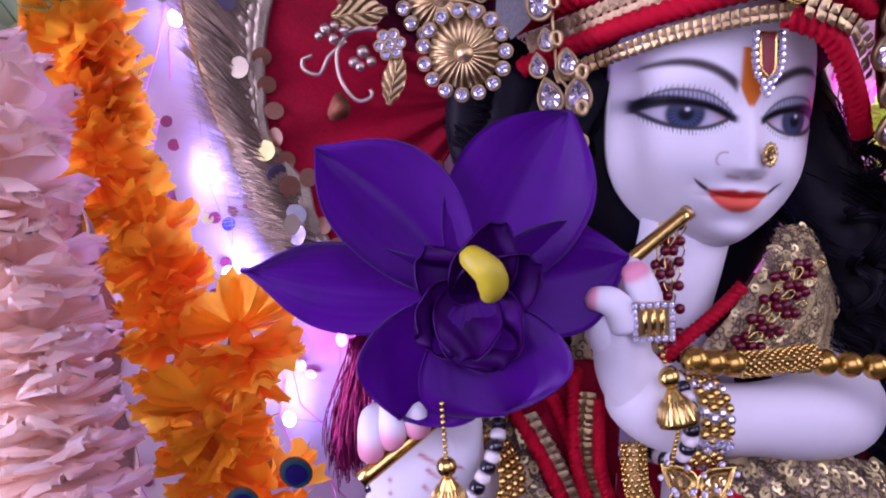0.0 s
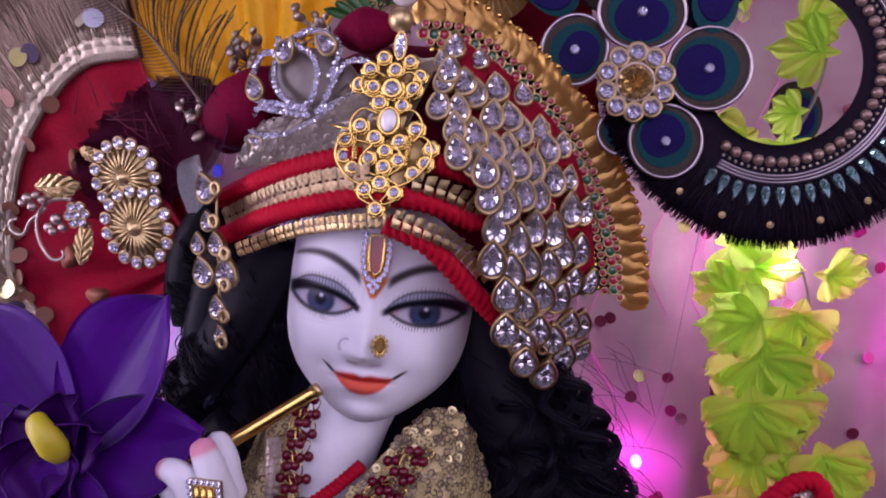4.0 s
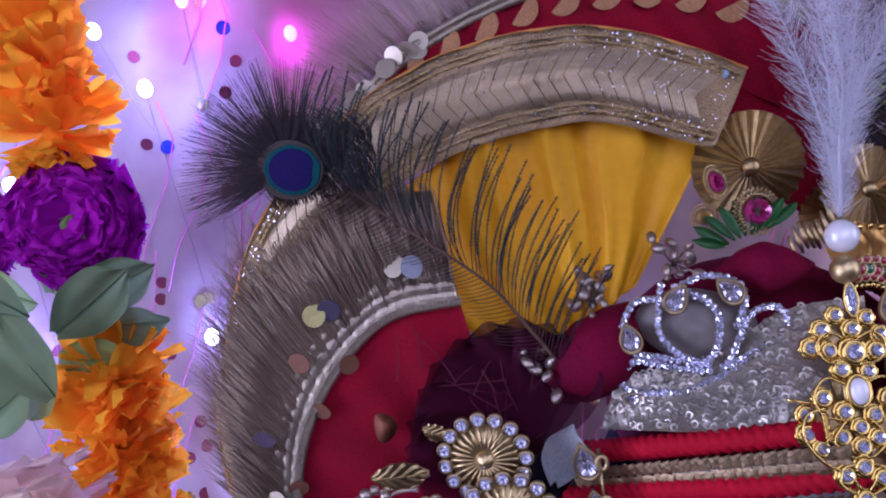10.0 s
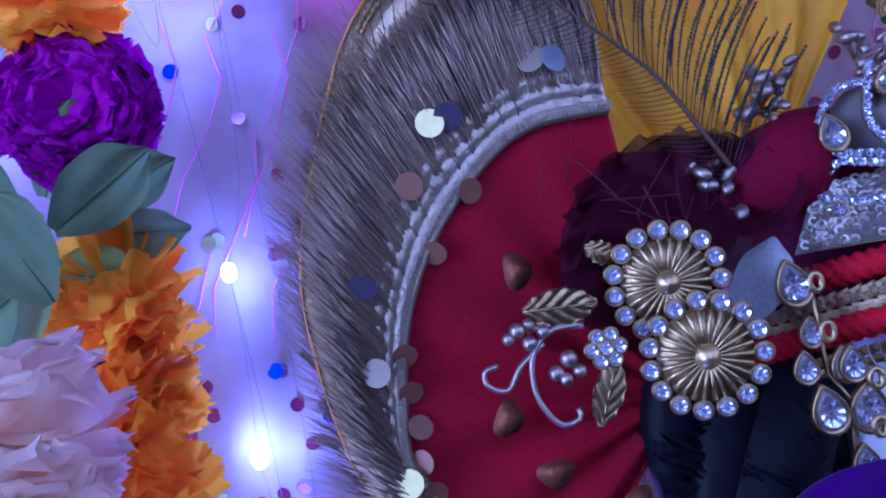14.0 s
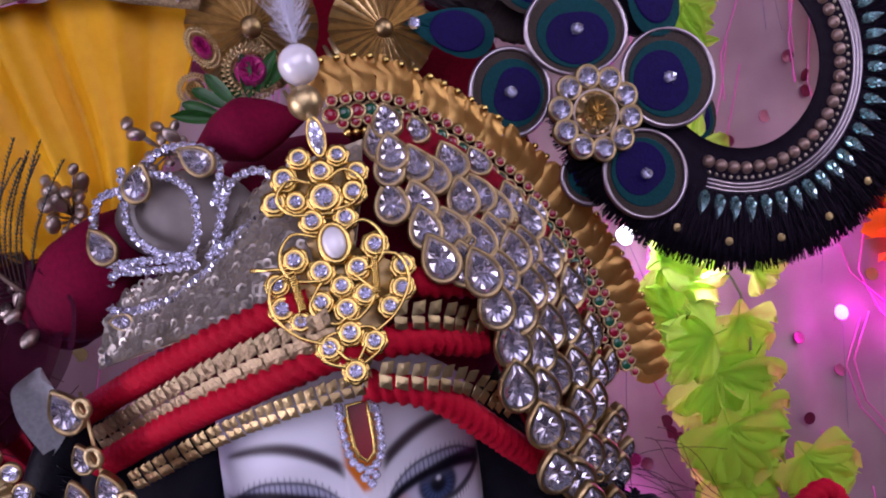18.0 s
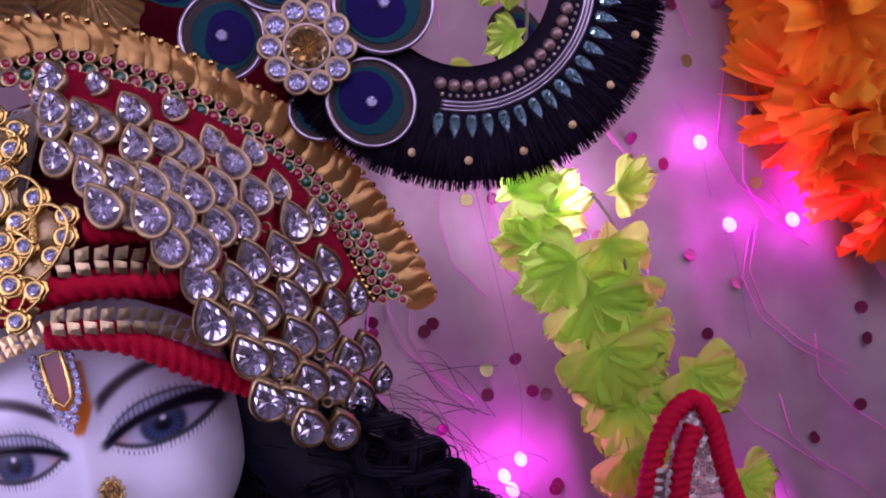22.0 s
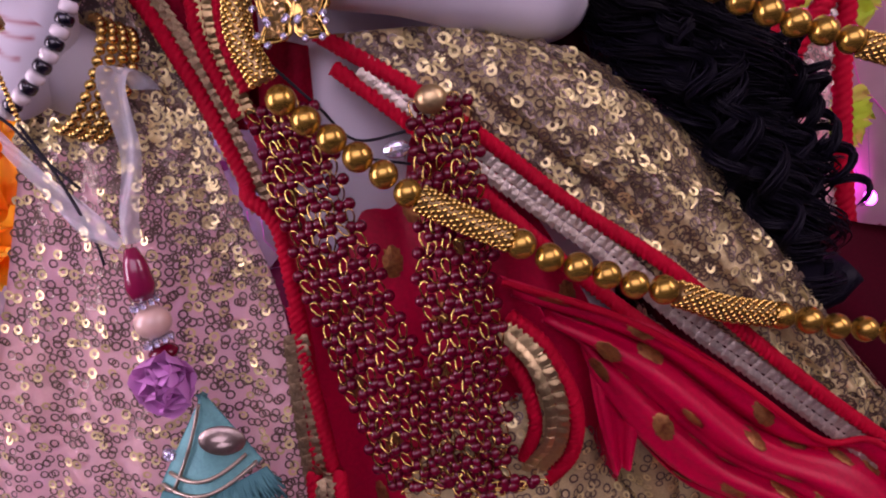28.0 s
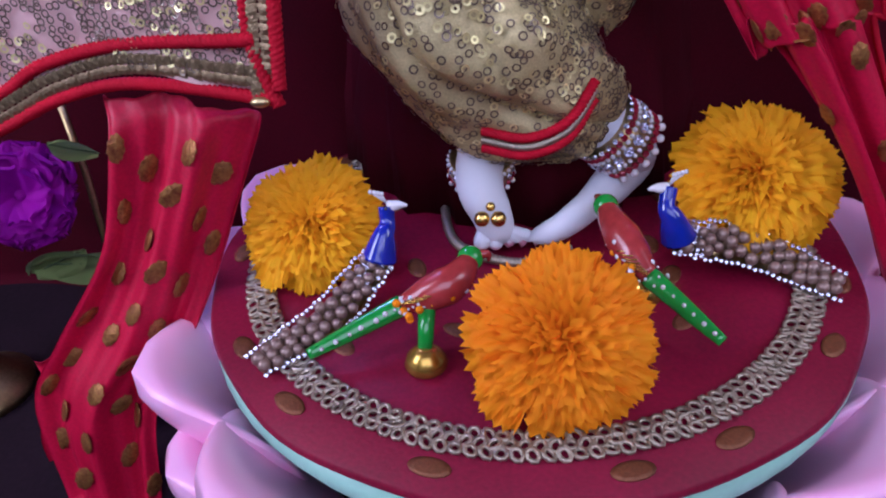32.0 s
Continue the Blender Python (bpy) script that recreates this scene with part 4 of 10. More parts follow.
for k in range(5):
    limb([(0.1044, 0.2667, 0.1220), Vector((0.1043, 0.2670, 0.1170)) + Vector((0.006 * k - 0.004, -0.002 - 0.002 * (k < 2), 0)), Vector((0.1042, 0.2662, 0.1130)) + Vector((0.0065 * k - 0.005, -0.003 - 0.0015 * (k < 2), 0))], [6, 4.6 - 0.3 * k, 3.2 - 0.2 * k], 14, 12, 1.0, nail)
# legs and hips under the clothes, down to the seat
limb([(0.125, 0.325, 0.42), (0.120, 0.335, 0.33), (0.128, 0.335, 0.25), (0.150, 0.325, 0.17), (0.152, 0.315, 0.125)], [32, 34, 30, 20, 14], 40, 20)

me = bpy.data.meshes.new("marble_statue")
me.from_pydata([tuple(p) for p in sv], [], sf)
me.polygons.foreach_set("use_smooth", [True] * len(me.polygons))
layer = me.color_attributes.new("paint", "FLOAT_COLOR", "POINT")
layer.data.foreach_set("color", np.array([(*c, 1.0) for c in sc], dtype=np.float32).ravel())
me.materials.append(marble)
me.update()
statue = tagged(new("marble_statue", me), "white marble statue with painted eyes, brows and lips", "statue")


# ---- wig ----
wig = thing("wig", (HEAD @ Vector((0, -0.02, -0.02))), "long black curly wig on the statue's head", "wig")
rnd = random.Random(7)


def hair(guide, spread, count, r, core, wave=3.0, turns=4.0, start=0.3):
    line = curve(guide, 30)
    g = Geo().tube(line, [core * (0.55 + 0.45 * math.sin(math.pi * min(1, 0.15 + 0.85 * i / 29))) for i in range(30)], 16, False, 0.7)
    part("hair_mass", g, hair_black, wig)
    g = Geo()
    locks = [(rnd.uniform(0, 2 * math.pi), rnd.uniform(0.5, 1.0), rnd.uniform(0, 6.3), rnd.uniform(0.8, 1.5), rnd.uniform(0.8, 1.25), rnd.uniform(0.7, 1.0)) for _ in range(max(6, count // 16))]
    for _ in range(int(count * 1.35)):
        la, lq, lph, lamp_, ltw, lend = rnd.choice(locks)
        a = la + rnd.gauss(0, 0.10)
        q = lq + rnd.gauss(0, 0.06)
        off = Vector((math.cos(a) * q * spread, -abs(math.sin(a)) * q * spread * 0.75, 0.3 * spread * rnd.uniform(-1, 1)))
        t0, t1 = rnd.uniform(0, start), min(1.0, lend * rnd.uniform(0.9, 1.05))
        ph, amp, tw = lph + rnd.gauss(0, 0.22), wave * lamp_ * rnd.uniform(0.85, 1.15) * mm, turns * ltw
        pts = []
        n = int(22 + turns * 7)
        for i in range(n):
            t = t0 + (t1 - t0) * i / (n - 1)
            p = line[min(29, int(t * 29))].lerp(line[min(29, int(t * 29) + 1)], t * 29 % 1)
            grow = 0.65 + 0.5 * math.sin(math.pi * min(1, t))
            w = ph + tw * 2 * math.pi * t
            pts.append(p + off * grow + Vector((math.cos(w), math.sin(w) * 0.8, 0.4 * math.sin(w * 0.7))) * amp * (0.4 + t))
        g.tube(pts, [0.62 * r * min(1, (n - i) / 6) for i in range(n)], 3)
    part("curl_mass", g, hair_black, wig, "glossy black curls", True, "stuff")
    return line


hair([(0.1431, 0.3350, 0.5785), (0.1493, 0.3340, 0.5451), (0.1576, 0.3300, 0.5201), (0.1645, 0.3260, 0.4956), (0.1676, 0.3200, 0.4783), (0.1755, 0.3140, 0.4733), (0.1807, 0.3080, 0.4338), (0.2006, 0.3050, 0.3965), (0.1984, 0.3100, 0.3516)], 0.026, 620, 0.00055, 0.027, 6.0, 7.0)
hair([(0.1750, 0.3180, 0.5192), (0.1800, 0.3140, 0.4964), (0.1794, 0.3100, 0.4714), (0.1896, 0.3080, 0.4541), (0.2010, 0.3060, 0.4286)], 0.012, 260, 0.0005, 0.012, 6.5, 6.0)
hair([(0.1875, 0.3120, 0.4497), (0.2036, 0.3060, 0.4095), (0.2149, 0.3020, 0.3746), (0.2216, 0.3000, 0.3201), (0.2382, 0.3000, 0.3244)], 0.017, 300, 0.00055, 0.016, 6.5, 6.0)
hair([(0.0567, 0.3380, 0.5920), (0.0435, 0.3360, 0.5666), (0.0352, 0.3320, 0.5410), (0.0306, 0.3260, 0.5160), (0.0379, 0.3150, 0.5000)], 0.018, 380, 0.00055, 0.020, 2.4, 5.0)
hair([(0.0352, 0.3320, 0.5995), (0.0241, 0.3300, 0.5689), (0.0183, 0.3260, 0.5407), (0.0180, 0.3220, 0.5125)], 0.016, 260, 0.00055, 0.018, 2.4, 4.0)
hair([(0.0655, 0.3450, 0.5933), (0.0982, 0.3480, 0.5986), (0.1298, 0.3450, 0.5886), (0.1403, 0.3420, 0.5543)], 0.016, 160, 0.00055, 0.022, 2.0, 3.0)
part("hair_back", Geo().ball((0, 0, 0), 1.0, 40, 24, (0.058, 0.078, 0.028), HEAD @ Matrix.Translation((0, -0.012, -0.040))), hair_black, wig, "dark mass of hair behind the head")
hair([(0.0596, 0.3280, 0.5960), (0.0425, 0.3260, 0.5792), (0.0284, 0.3220, 0.5590), (0.0153, 0.3180, 0.5409), (0.0035, 0.3120, 0.5184)], 0.014, 260, 0.00055, 0.018, 4.0, 5.0)
hair([(0.0360, 0.2960, 0.5230), (0.0210, 0.2930, 0.5080), (0.0070, 0.2910, 0.4930), (-0.0060, 0.2910, 0.4800)], 0.011, 220, 0.00055, 0.013, 4.0, 4.0)
hair([(0.0300, 0.3000, 0.5120), (0.0230, 0.2990, 0.4950), (0.0170, 0.2990, 0.4780)], 0.011, 160, 0.00055, 0.014, 4.0, 3.0)

hair([(0.0300, 0.3330, 0.6150), (0.0190, 0.3330, 0.6000), (0.0110, 0.3310, 0.5820), (0.0070, 0.3280, 0.5600)], 0.013, 200, 0.00055, 0.016, 4.0, 4.0)

hair([(0.0098, 0.2880, 0.5173), (-0.0062, 0.2880, 0.5026), (-0.0200, 0.2880, 0.4880)], 0.010, 180, 0.00055, 0.014, 4.0, 3.0)


def ringlet(p, d, r, turns, n=26):
    """A spiral lock: many fine strands that coil together and taper off."""
    g = Geo()
    d = Vector(d)
    side = d.cross(Vector((0, -1, 0))).normalized()
    face = side.cross(d).normalized()
    ph, hand = rnd.uniform(0, 6.3), rnd.choice((-1, 1))
    for _ in range(n):
        e, o, k0 = rnd.gauss(0, 0.16), Vector((rnd.gauss(0, 0.9), rnd.gauss(0, 0.9), rnd.gauss(0, 0.9))) * mm, rnd.uniform(0.82, 1.0)
        pts = []
        for i in range(24):
            t = i / 23 * k0
            w = ph + e + hand * turns * 2 * math.pi * t
            a = r * (0.35 + 0.75 * math.sin(math.pi * min(1, 0.15 + 0.75 * t)))
            pts.append(Vector(p) + d * t + o * (1 - 0.5 * t) + (side * math.cos(w) + face * math.sin(w) * 0.8) * a + side * 0.002 * math.sin(3 * t + ph))
        g.tube(pts, [0.00046 * min(1, (24 - i) / 5) for i in range(24)], 3)
    part("ringlet", g, hair_black, wig, "glossy black spiral lock", True, "stuff")


for k, (x, y, z) in enumerate(curve([(0.1690, 0.3080, 0.5560), (0.1840, 0.3060, 0.5200), (0.1890, 0.3030, 0.4850), (0.2010, 0.3000, 0.4500), (0.2170, 0.2980, 0.4150), (0.2300, 0.2960, 0.3800)], 22)):
    ringlet((x + rnd.uniform(-6, 3) * mm, y - rnd.uniform(0, 6) * mm, z), (rnd.uniform(0.002, 0.020), rnd.uniform(-0.004, 0.004), -rnd.uniform(0.030, 0.046)), rnd.uniform(4.2, 6.5) * mm, rnd.uniform(1.6, 2.6))
for k, (x, y, z) in enumerate(curve([(0.1560, 0.3000, 0.5300), (0.1620, 0.2930, 0.4950), (0.1750, 0.2880, 0.4550), (0.1900, 0.2850, 0.4150), (0.2030, 0.2850, 0.3750)], 18)):
    ringlet((x + rnd.uniform(-8, 8) * mm, y - rnd.uniform(0, 4) * mm, z), (rnd.uniform(-0.004, 0.020), rnd.uniform(-0.003, 0.003), -rnd.uniform(0.034, 0.050)), rnd.uniform(4.5, 6.5) * mm, rnd.uniform(1.4, 2.2))
for x, y, z in ((0.0290, 0.3050, 0.5330), (0.0210, 0.3020, 0.5180), (0.0130, 0.3000, 0.5400), (0.0330, 0.2960, 0.5060), (0.0190, 0.2850, 0.5050), (0.0110, 0.2840, 0.4980), (0.0260, 0.2850, 0.5080)):
    ringlet((x, y, z), (rnd.uniform(-0.012, 0.002), 0, -rnd.uniform(0.022, 0.032)), rnd.uniform(3.5, 5.0) * mm, rnd.uniform(1.4, 2.2))
# loose curls over the shoulder and single strays
g = Geo()
for k in range(70):
    side = rnd.random() < 0.75
    base = Vector((0.1833, 0.3150, 0.5115)) if side else Vector((0.0376, 0.3150, 0.5676))
    p = base + Vector((rnd.uniform(-0.01, 0.012), rnd.uniform(-0.01, 0.01), rnd.uniform(-0.07, 0.035)))
    d = Vector((rnd.uniform(0.008, 0.026) * (1 if side else -1), rnd.uniform(-0.004, 0.004), rnd.uniform(-0.03, 0.01)))
    pts = [p + d * t + Vector((0.006 * math.sin(t * 3.1 + k), 0, -0.014 * t * t)) for t in (i / 8 for i in range(9))]
    g.tube(pts, 0.00012, 3)
part("stray_curl", g, hair_black, wig, "thin stray curls", True, "stuff")


# ---- turban ----
def ribbon(geo, outer, inner, n, thick=0.0006, wave=None):
    a, b = curve(outer, n), curve(inner, n)
    return geo.sheet(lambda u, v: a[round(u * (n - 1))].lerp(b[round(u * (n - 1))], v) + (Vector(wave(u, v)) if wave else Vector()), n, 9, thick)


def leaf_trim(parent, pts, size, gap, material, name="trim_leaf"):
    """Overlapping little metal leaves in a herringbone along a line."""
    n = max(2, int(long(pts) / (0.72 * gap)))
    line = curve(pts, n)
    g = Geo()
    w = size * 0.36
    g.add([(0, 0, 0), (w, size * 0.5, 0.0002), (0, size, 0), (-w, size * 0.5, 0.0002), (0, size * 0.52, size * 0.09), (w * 0.5, size * 0.3, size * 0.05), (-w * 0.5, size * 0.7, size * 0.07), (0, size * 0.5, -0.0008)],
          [(0, 1, 5), (1, 4, 5), (5, 4, 0), (1, 2, 4), (2, 6, 4), (2, 3, 6), (3, 4, 6), (3, 0, 4), (1, 0, 7), (2, 1, 7), (3, 2, 7), (0, 3, 7)])
    me = shared(g, name, material, False)
    for i, p in enumerate(line):
        d = (line[min(i + 1, n - 1)] - line[max(i - 1, 0)]).normalized()
        nrm = Vector((0, -1, 0)) - d * (-d.y)
        for s in (-1, 1):
            m = facing(p + nrm * 0.0004 * (i % 2), nrm, d, 48 * s) @ Matrix.Translation((0, -size * 0.06, 0))
            piece(name, me, m, parent)


turban = thing("turban", (0.1129, 0.3400, 0.6237), "red and silver wound turban with cord bands", "turban")
DOME = front((0.1164, 0.3420, 0.6234), -20, 6)
dome = Geo().lathe([(0.062 * math.sin(math.pi * k / 18), -0.054 * math.cos(math.pi * k / 18)) for k in range(19)], 48,
                   DOME @ Euler((radians(-90), 0, 0)).to_matrix().to_4x4() @ Matrix.Diagonal((1, 0.88, 1, 1)))
part("cap", dome, maroon_velvet, turban, "maroon velvet crown of the turban")

sequin_panel = [[(0.0466, 0.3050, 0.6298), (0.0514, 0.3050, 0.6388), (0.0556, 0.3060, 0.6466)], [(0.0756, 0.2840, 0.6307), (0.0815, 0.2900, 0.6401), (0.0870, 0.2980, 0.6511)], [(0.1015, 0.2730, 0.6304), (0.1064, 0.2800, 0.6437), (0.1125, 0.2940, 0.6635)], [(0.1234, 0.2710, 0.6314), (0.1319, 0.2780, 0.6472), (0.1396, 0.2920, 0.6646)]]
fn = net(sequin_panel)
part("sequin_cloth", Geo().sheet(fn, 30, 14, 0.0008), mat("silver_net", (0.44, 0.36, 0.26), 0.5, 0.3, var=0.25, scale=900, bump=0.4), turban, "silver sequinned cloth")
part("sequin_work", scatter_rings(Geo(), fn, 620, 0.0015, random.Random(5), 0.0008, 0.25), sequin_silver, turban, "tiny ring sequins", True, "stuff")
for pts in ([(0.0324, 0.3200, 0.6180), (0.0649, 0.2920, 0.6247), (0.0920, 0.2750, 0.6285), (0.1121, 0.2690, 0.6292)],
            [(0.0324, 0.3180, 0.6015), (0.0667, 0.2890, 0.6100), (0.0936, 0.2720, 0.6136), (0.1122, 0.2670, 0.6145), (0.1314, 0.2680, 0.6113), (0.1495, 0.2810, 0.6010)],
            [(0.1172, 0.2700, 0.6041), (0.1323, 0.2720, 0.5945), (0.1449, 0.2840, 0.5752), (0.1552, 0.3000, 0.5571)],
            [(0.1371, 0.2720, 0.6241), (0.1541, 0.2800, 0.6168)]):
    part("cord_band", rope(Geo(), pts, 0.0038, 0.0104, 3, 8), red_cord, turban, "twisted red cord")
leaf_trim(turban, [(0.0352, 0.3150, 0.6090), (0.0687, 0.2860, 0.6169), (0.0925, 0.2710, 0.6208), (0.1116, 0.2640, 0.6219)], 0.0070, 0.0046, trim_braid)
leaf_trim(turban, [(0.1300, 0.2640, 0.6186), (0.1409, 0.2680, 0.6141), (0.1505, 0.2770, 0.6072)], 0.0056, 0.0050, gold_pale)
leaf_trim(turban, [(0.1215, 0.2650, 0.6062), (0.1323, 0.2660, 0.6010), (0.1419, 0.2720, 0.5945), (0.1510, 0.2830, 0.5821)], 0.0054, 0.0048, gold_pale)
leaf_trim(turban, [(0.0429, 0.3060, 0.5958), (0.0765, 0.2840, 0.6034), (0.0987, 0.2720, 0.6056), (0.1169, 0.2680, 0.6054)], 0.0046, 0.0040, gold_old, "brim_leaf")

# maroon velvet puffs tucked round the turban
for pts, rr in (([(0.0311, 0.3220, 0.6443), (0.0521, 0.3120, 0.6556), (0.0717, 0.3180, 0.6711)], [13, 15, 11]),
                ([(0.0956, 0.3030, 0.6790), (0.1119, 0.2980, 0.6784), (0.1265, 0.2960, 0.6764)], [7, 9.5, 6.5]),
                ([(0.0295, 0.3220, 0.6449), (0.0421, 0.3180, 0.6510), (0.0520, 0.3220, 0.6612)], [12, 13, 11])):
    puff = Geo()
    line = curve(pts, 18)
    puff.tube(line, [r * mm for r in np.interp(np.linspace(0, 1, 18), np.linspace(0, 1, 5), [1.5, rr[0], rr[1], rr[2], 1.5])], 18)
    part("velvet_puff", puff, maroon_velvet, turban, "soft maroon velvet roll")

# ---- kundan drops: teardrop stones in rows down the turban ----
drops = thing("kundan_drops", (0.1615, 0.2900, 0.6134), "cluster of teardrop crystals in gilt cups over the turban", "jewellery")


def full_drop(w, h, n=20):
    """Outline of a plump drop with a short point."""
    return [(w * math.sin(t) * math.sin(t / 2) ** 0.55 * 1.04, h * (math.cos(t) * 0.94 + 0.10 * max(0.0, math.cos(t)) ** 6)) for t in (2 * math.pi * k / n for k in range(n))]


cup_me = shared(bezel(full_drop(5.0 * mm, 6.3 * mm), 1.0 * mm, 2.6 * mm), "gem_cup", gold_old)
rim_me = shared(Geo().tube([(x * 1.13, y * 1.11, 0.2 * mm) for x, y in full_drop(5.0 * mm, 6.3 * mm)], 0.42 * mm, 5, True), "cup_rim", gold_pale)
gem_me = shared(stone(full_drop(5.0 * mm, 6.3 * mm), 2.3 * mm), "gem", crystal_drop, False)
left_edge = curve([(0.1427, 0.2840, 0.6611), (0.1398, 0.2790, 0.6482), (0.1468, 0.2720, 0.6272), (0.1552, 0.2730, 0.6168), (0.1536, 0.2770, 0.5999), (0.1551, 0.2820, 0.5749), (0.1592, 0.2840, 0.5475)], 100)
right_edge = curve([(0.1472, 0.2900, 0.6681), (0.1602, 0.2960, 0.6565), (0.1728, 0.3040, 0.6419), (0.1846, 0.3140, 0.6233), (0.1898, 0.3210, 0.5972), (0.1903, 0.3240, 0.5694), (0.1849, 0.3220, 0.5429)], 100)
mid_out = Vector((0.1534, 0.3350, 0.6128))
rnd = random.Random(11)
drop_rows = 12
for i in range(drop_rows):
    t = 0.72 * i / (drop_rows - 1) + 0.28 * (i / (drop_rows - 1)) ** 2
    a, b = left_edge[round(99 * t)], right_edge[round(99 * t)]
    count = max(2, round((b - a).length / (0.0094 if t < 0.45 else 0.0108))) + (0 if t > 0.9 else 1)
    for j in range(count):
        s = (1.03 if t < 0.6 else 0.96) * (j + 0.45 * (i % 2)) / max(1, count - 0.55)
        if s > 1.05:
            continue
        bulge = math.sin(math.pi * min(1, s * 0.75 + 0.1)) * 0.010
        hang = 0.0035 * math.sin(math.pi * s) - (0.004 * s if t > 0.9 else 0.0)
        p = a.lerp(b, s) + Vector((rnd.uniform(-1, 1) * 0.0007, -bulge, rnd.uniform(-1, 1) * 0.0009 - hang - 0.0036 * (j % 2)))
        nrm = (p - mid_out).normalized() + Vector((0, -0.75, 0))
        sway = 4 + rnd.uniform(-8, 8) - 10 * s * t
        size = (0.86 if t < 0.14 else 0.93 + 0.14 * min(1.0, max(0.0, t - 0.2) * 2.2)) * rnd.uniform(0.94, 1.04) * (0.84 if s > 0.9 else 1.0)
        m = facing(p, nrm, (0.10, 0, 1), sway, size) @ Matrix.Diagonal((1, 0.95 + 0.10 * min(1.0, t * 1.5), 1, 1))
        c = piece("gem_cup", cup_me, m, drops)
        piece("cup_rim", rim_me, m, c)
        piece("gem", gem_me, m, c)
        if t > 0.3 and s < 0.85:
            q = p + Vector((0, 0.001, 0.0088 * size))
            part("link", Geo().tube([q + Vector((1.5 * mm * math.cos(w), 0, 1.5 * mm * math.sin(w))) for w in (k * math.pi / 5 for k in range(10))], 0.4 * mm, 4, True), gold_old, drops)
# red velvet under the stones
part("backing", Geo().sheet(lambda u, v: left_edge[round(99 * u * 0.86)].lerp(right_edge[round(99 * u * 0.86)], -0.04 + 1.1 * v) + Vector((0, 0.0065 - math.sin(math.pi * min(1, max(0.0, v * 0.75 + 0.1))) * 0.010, 0.002)), 40, 14, 0.001), red_velvet, drops, "red velvet backing")

# ---- gilt crest along the back of the turban ----
crest_foil = leafy("amber_gold_foil", (0.78, 0.50, 0.15), (0.36, 0.18, 0.045), (0.85, 0.45, 0.12), 420, 0.25, 0.40)
crest_foil.node_tree.nodes["Principled BSDF"].inputs["Metallic"].default_value = 0.55
crest = thing("crest", (0.1838, 0.3200, 0.6269), "scalloped gilt crest with red and green stones", "crest")
crest_line = [(0.1349, 0.2920, 0.6798), (0.1506, 0.3000, 0.6769), (0.1695, 0.3120, 0.6622), (0.1880, 0.3220, 0.6370), (0.1996, 0.3300, 0.6102), (0.2052, 0.3340, 0.5829), (0.2052, 0.3360, 0.5592)]
inner_pt = Vector((0.1466, 0.3350, 0.5909))
bead_me = shared(Geo().ball((0, 0, 0), 1.15 * mm, 8, 5), "gilt_bead", gold)
for i, p in enumerate(curve(crest_line, 67)):
    out = (p - inner_pt).normalized()
    if i % 2:
        piece("gilt_bead", bead_me, Matrix.Translation(p + out * 0.0095), crest)
red_me = shared(Geo().lathe([(2.1 * mm, -0.4 * mm), (2.1 * mm, 0.4 * mm), (1.4 * mm, 0.9 * mm), (0, 1.0 * mm)], 10), "red_stone", ruby_stone)
green_me = shared(Geo().lathe([(2.1 * mm, -0.4 * mm), (2.1 * mm, 0.4 * mm), (1.4 * mm, 0.9 * mm), (0, 1.0 * mm)], 10), "green_stone", emerald)
ring_me = shared(Geo().tube([(2.4 * mm * math.cos(k * math.pi / 6), 2.4 * mm * math.sin(k * math.pi / 6), 0.3 * mm) for k in range(12)], 0.5 * mm, 5, True), "stone_rim", gold_pale)
for row, size in ((0, 0.62), (1, 0.92), (2, 0.62)):
    for i, p in enumerate(curve(crest_line, 36)):
        out = (p - inner_pt).normalized()
        along = Vector((0, -1, 0)).cross(out) * (0.0022 * (row % 2))
        q = p + along - out * (0.0030 + 0.0036 * row) + Vector((0, -0.0030, 0))
        m = facing(q, (0.1, -1, 0.05), out, 0, size)
        c = piece("stone_rim", ring_me, m, crest)
        piece("stone", green_me if row == 1 and i % 2 else red_me, m, c)
for i, p in enumerate(curve(crest_line, 52)):
    out = (p - inner_pt).normalized()
    piece("gilt_bead", bead_me, Matrix.Translation(p - out * 0.0135 + Vector((0, -0.0036, 0))) @ Matrix.Scale(1.15, 4), crest)
# crinkled foil scales that lie over one another, lit warm from behind
scale_geo = Geo()
for z in (0.0, -0.0005):
    scale_geo.sheet(lambda u, v: (4.6 * mm * (2 * v - 1) * (0.75 + 0.25 * math.sin(math.pi * min(1, u * 1.4))) * math.sqrt(max(0.03, 1 - max(0.0, (u - 0.55) / 0.46) ** 2)), 12.0 * mm * u, z + 0.5 * mm * math.sin(9 * u + 5 * v) * u + 1.0 * mm * math.cos(math.pi * (v - 0.5))), 10, 9)
scale_me = shared(scale_geo, "foil_scale", crest_foil)
rnd = random.Random(14)
for i, p in enumerate(curve(crest_line, 42)):
    out = (p - inner_pt).normalized()
    piece("foil_scale", scale_me, facing(p - out * 0.0020 + Vector((0, -0.0012 - 0.0010 * (i % 2), 0)), (rnd.uniform(-0.18, 0.18), -1, rnd.uniform(-0.15, 0.15)), out, rnd.uniform(-8, 8), rnd.uniform(0.92, 1.05)), crest)
a = curve(crest_line, 200)
part("crest_band", Geo().sheet(lambda u, v: a[round(u * 199)] + (a[round(u * 199)] - inner_pt).normalized() * (0.0040 * (1 - v) - 0.0160 * v) + Vector((0, 0.0010 + 0.0005 * math.sin(u * 240), 0)), 200, 7, 0.001), dark_maroon, crest, "dark red net under the stones")

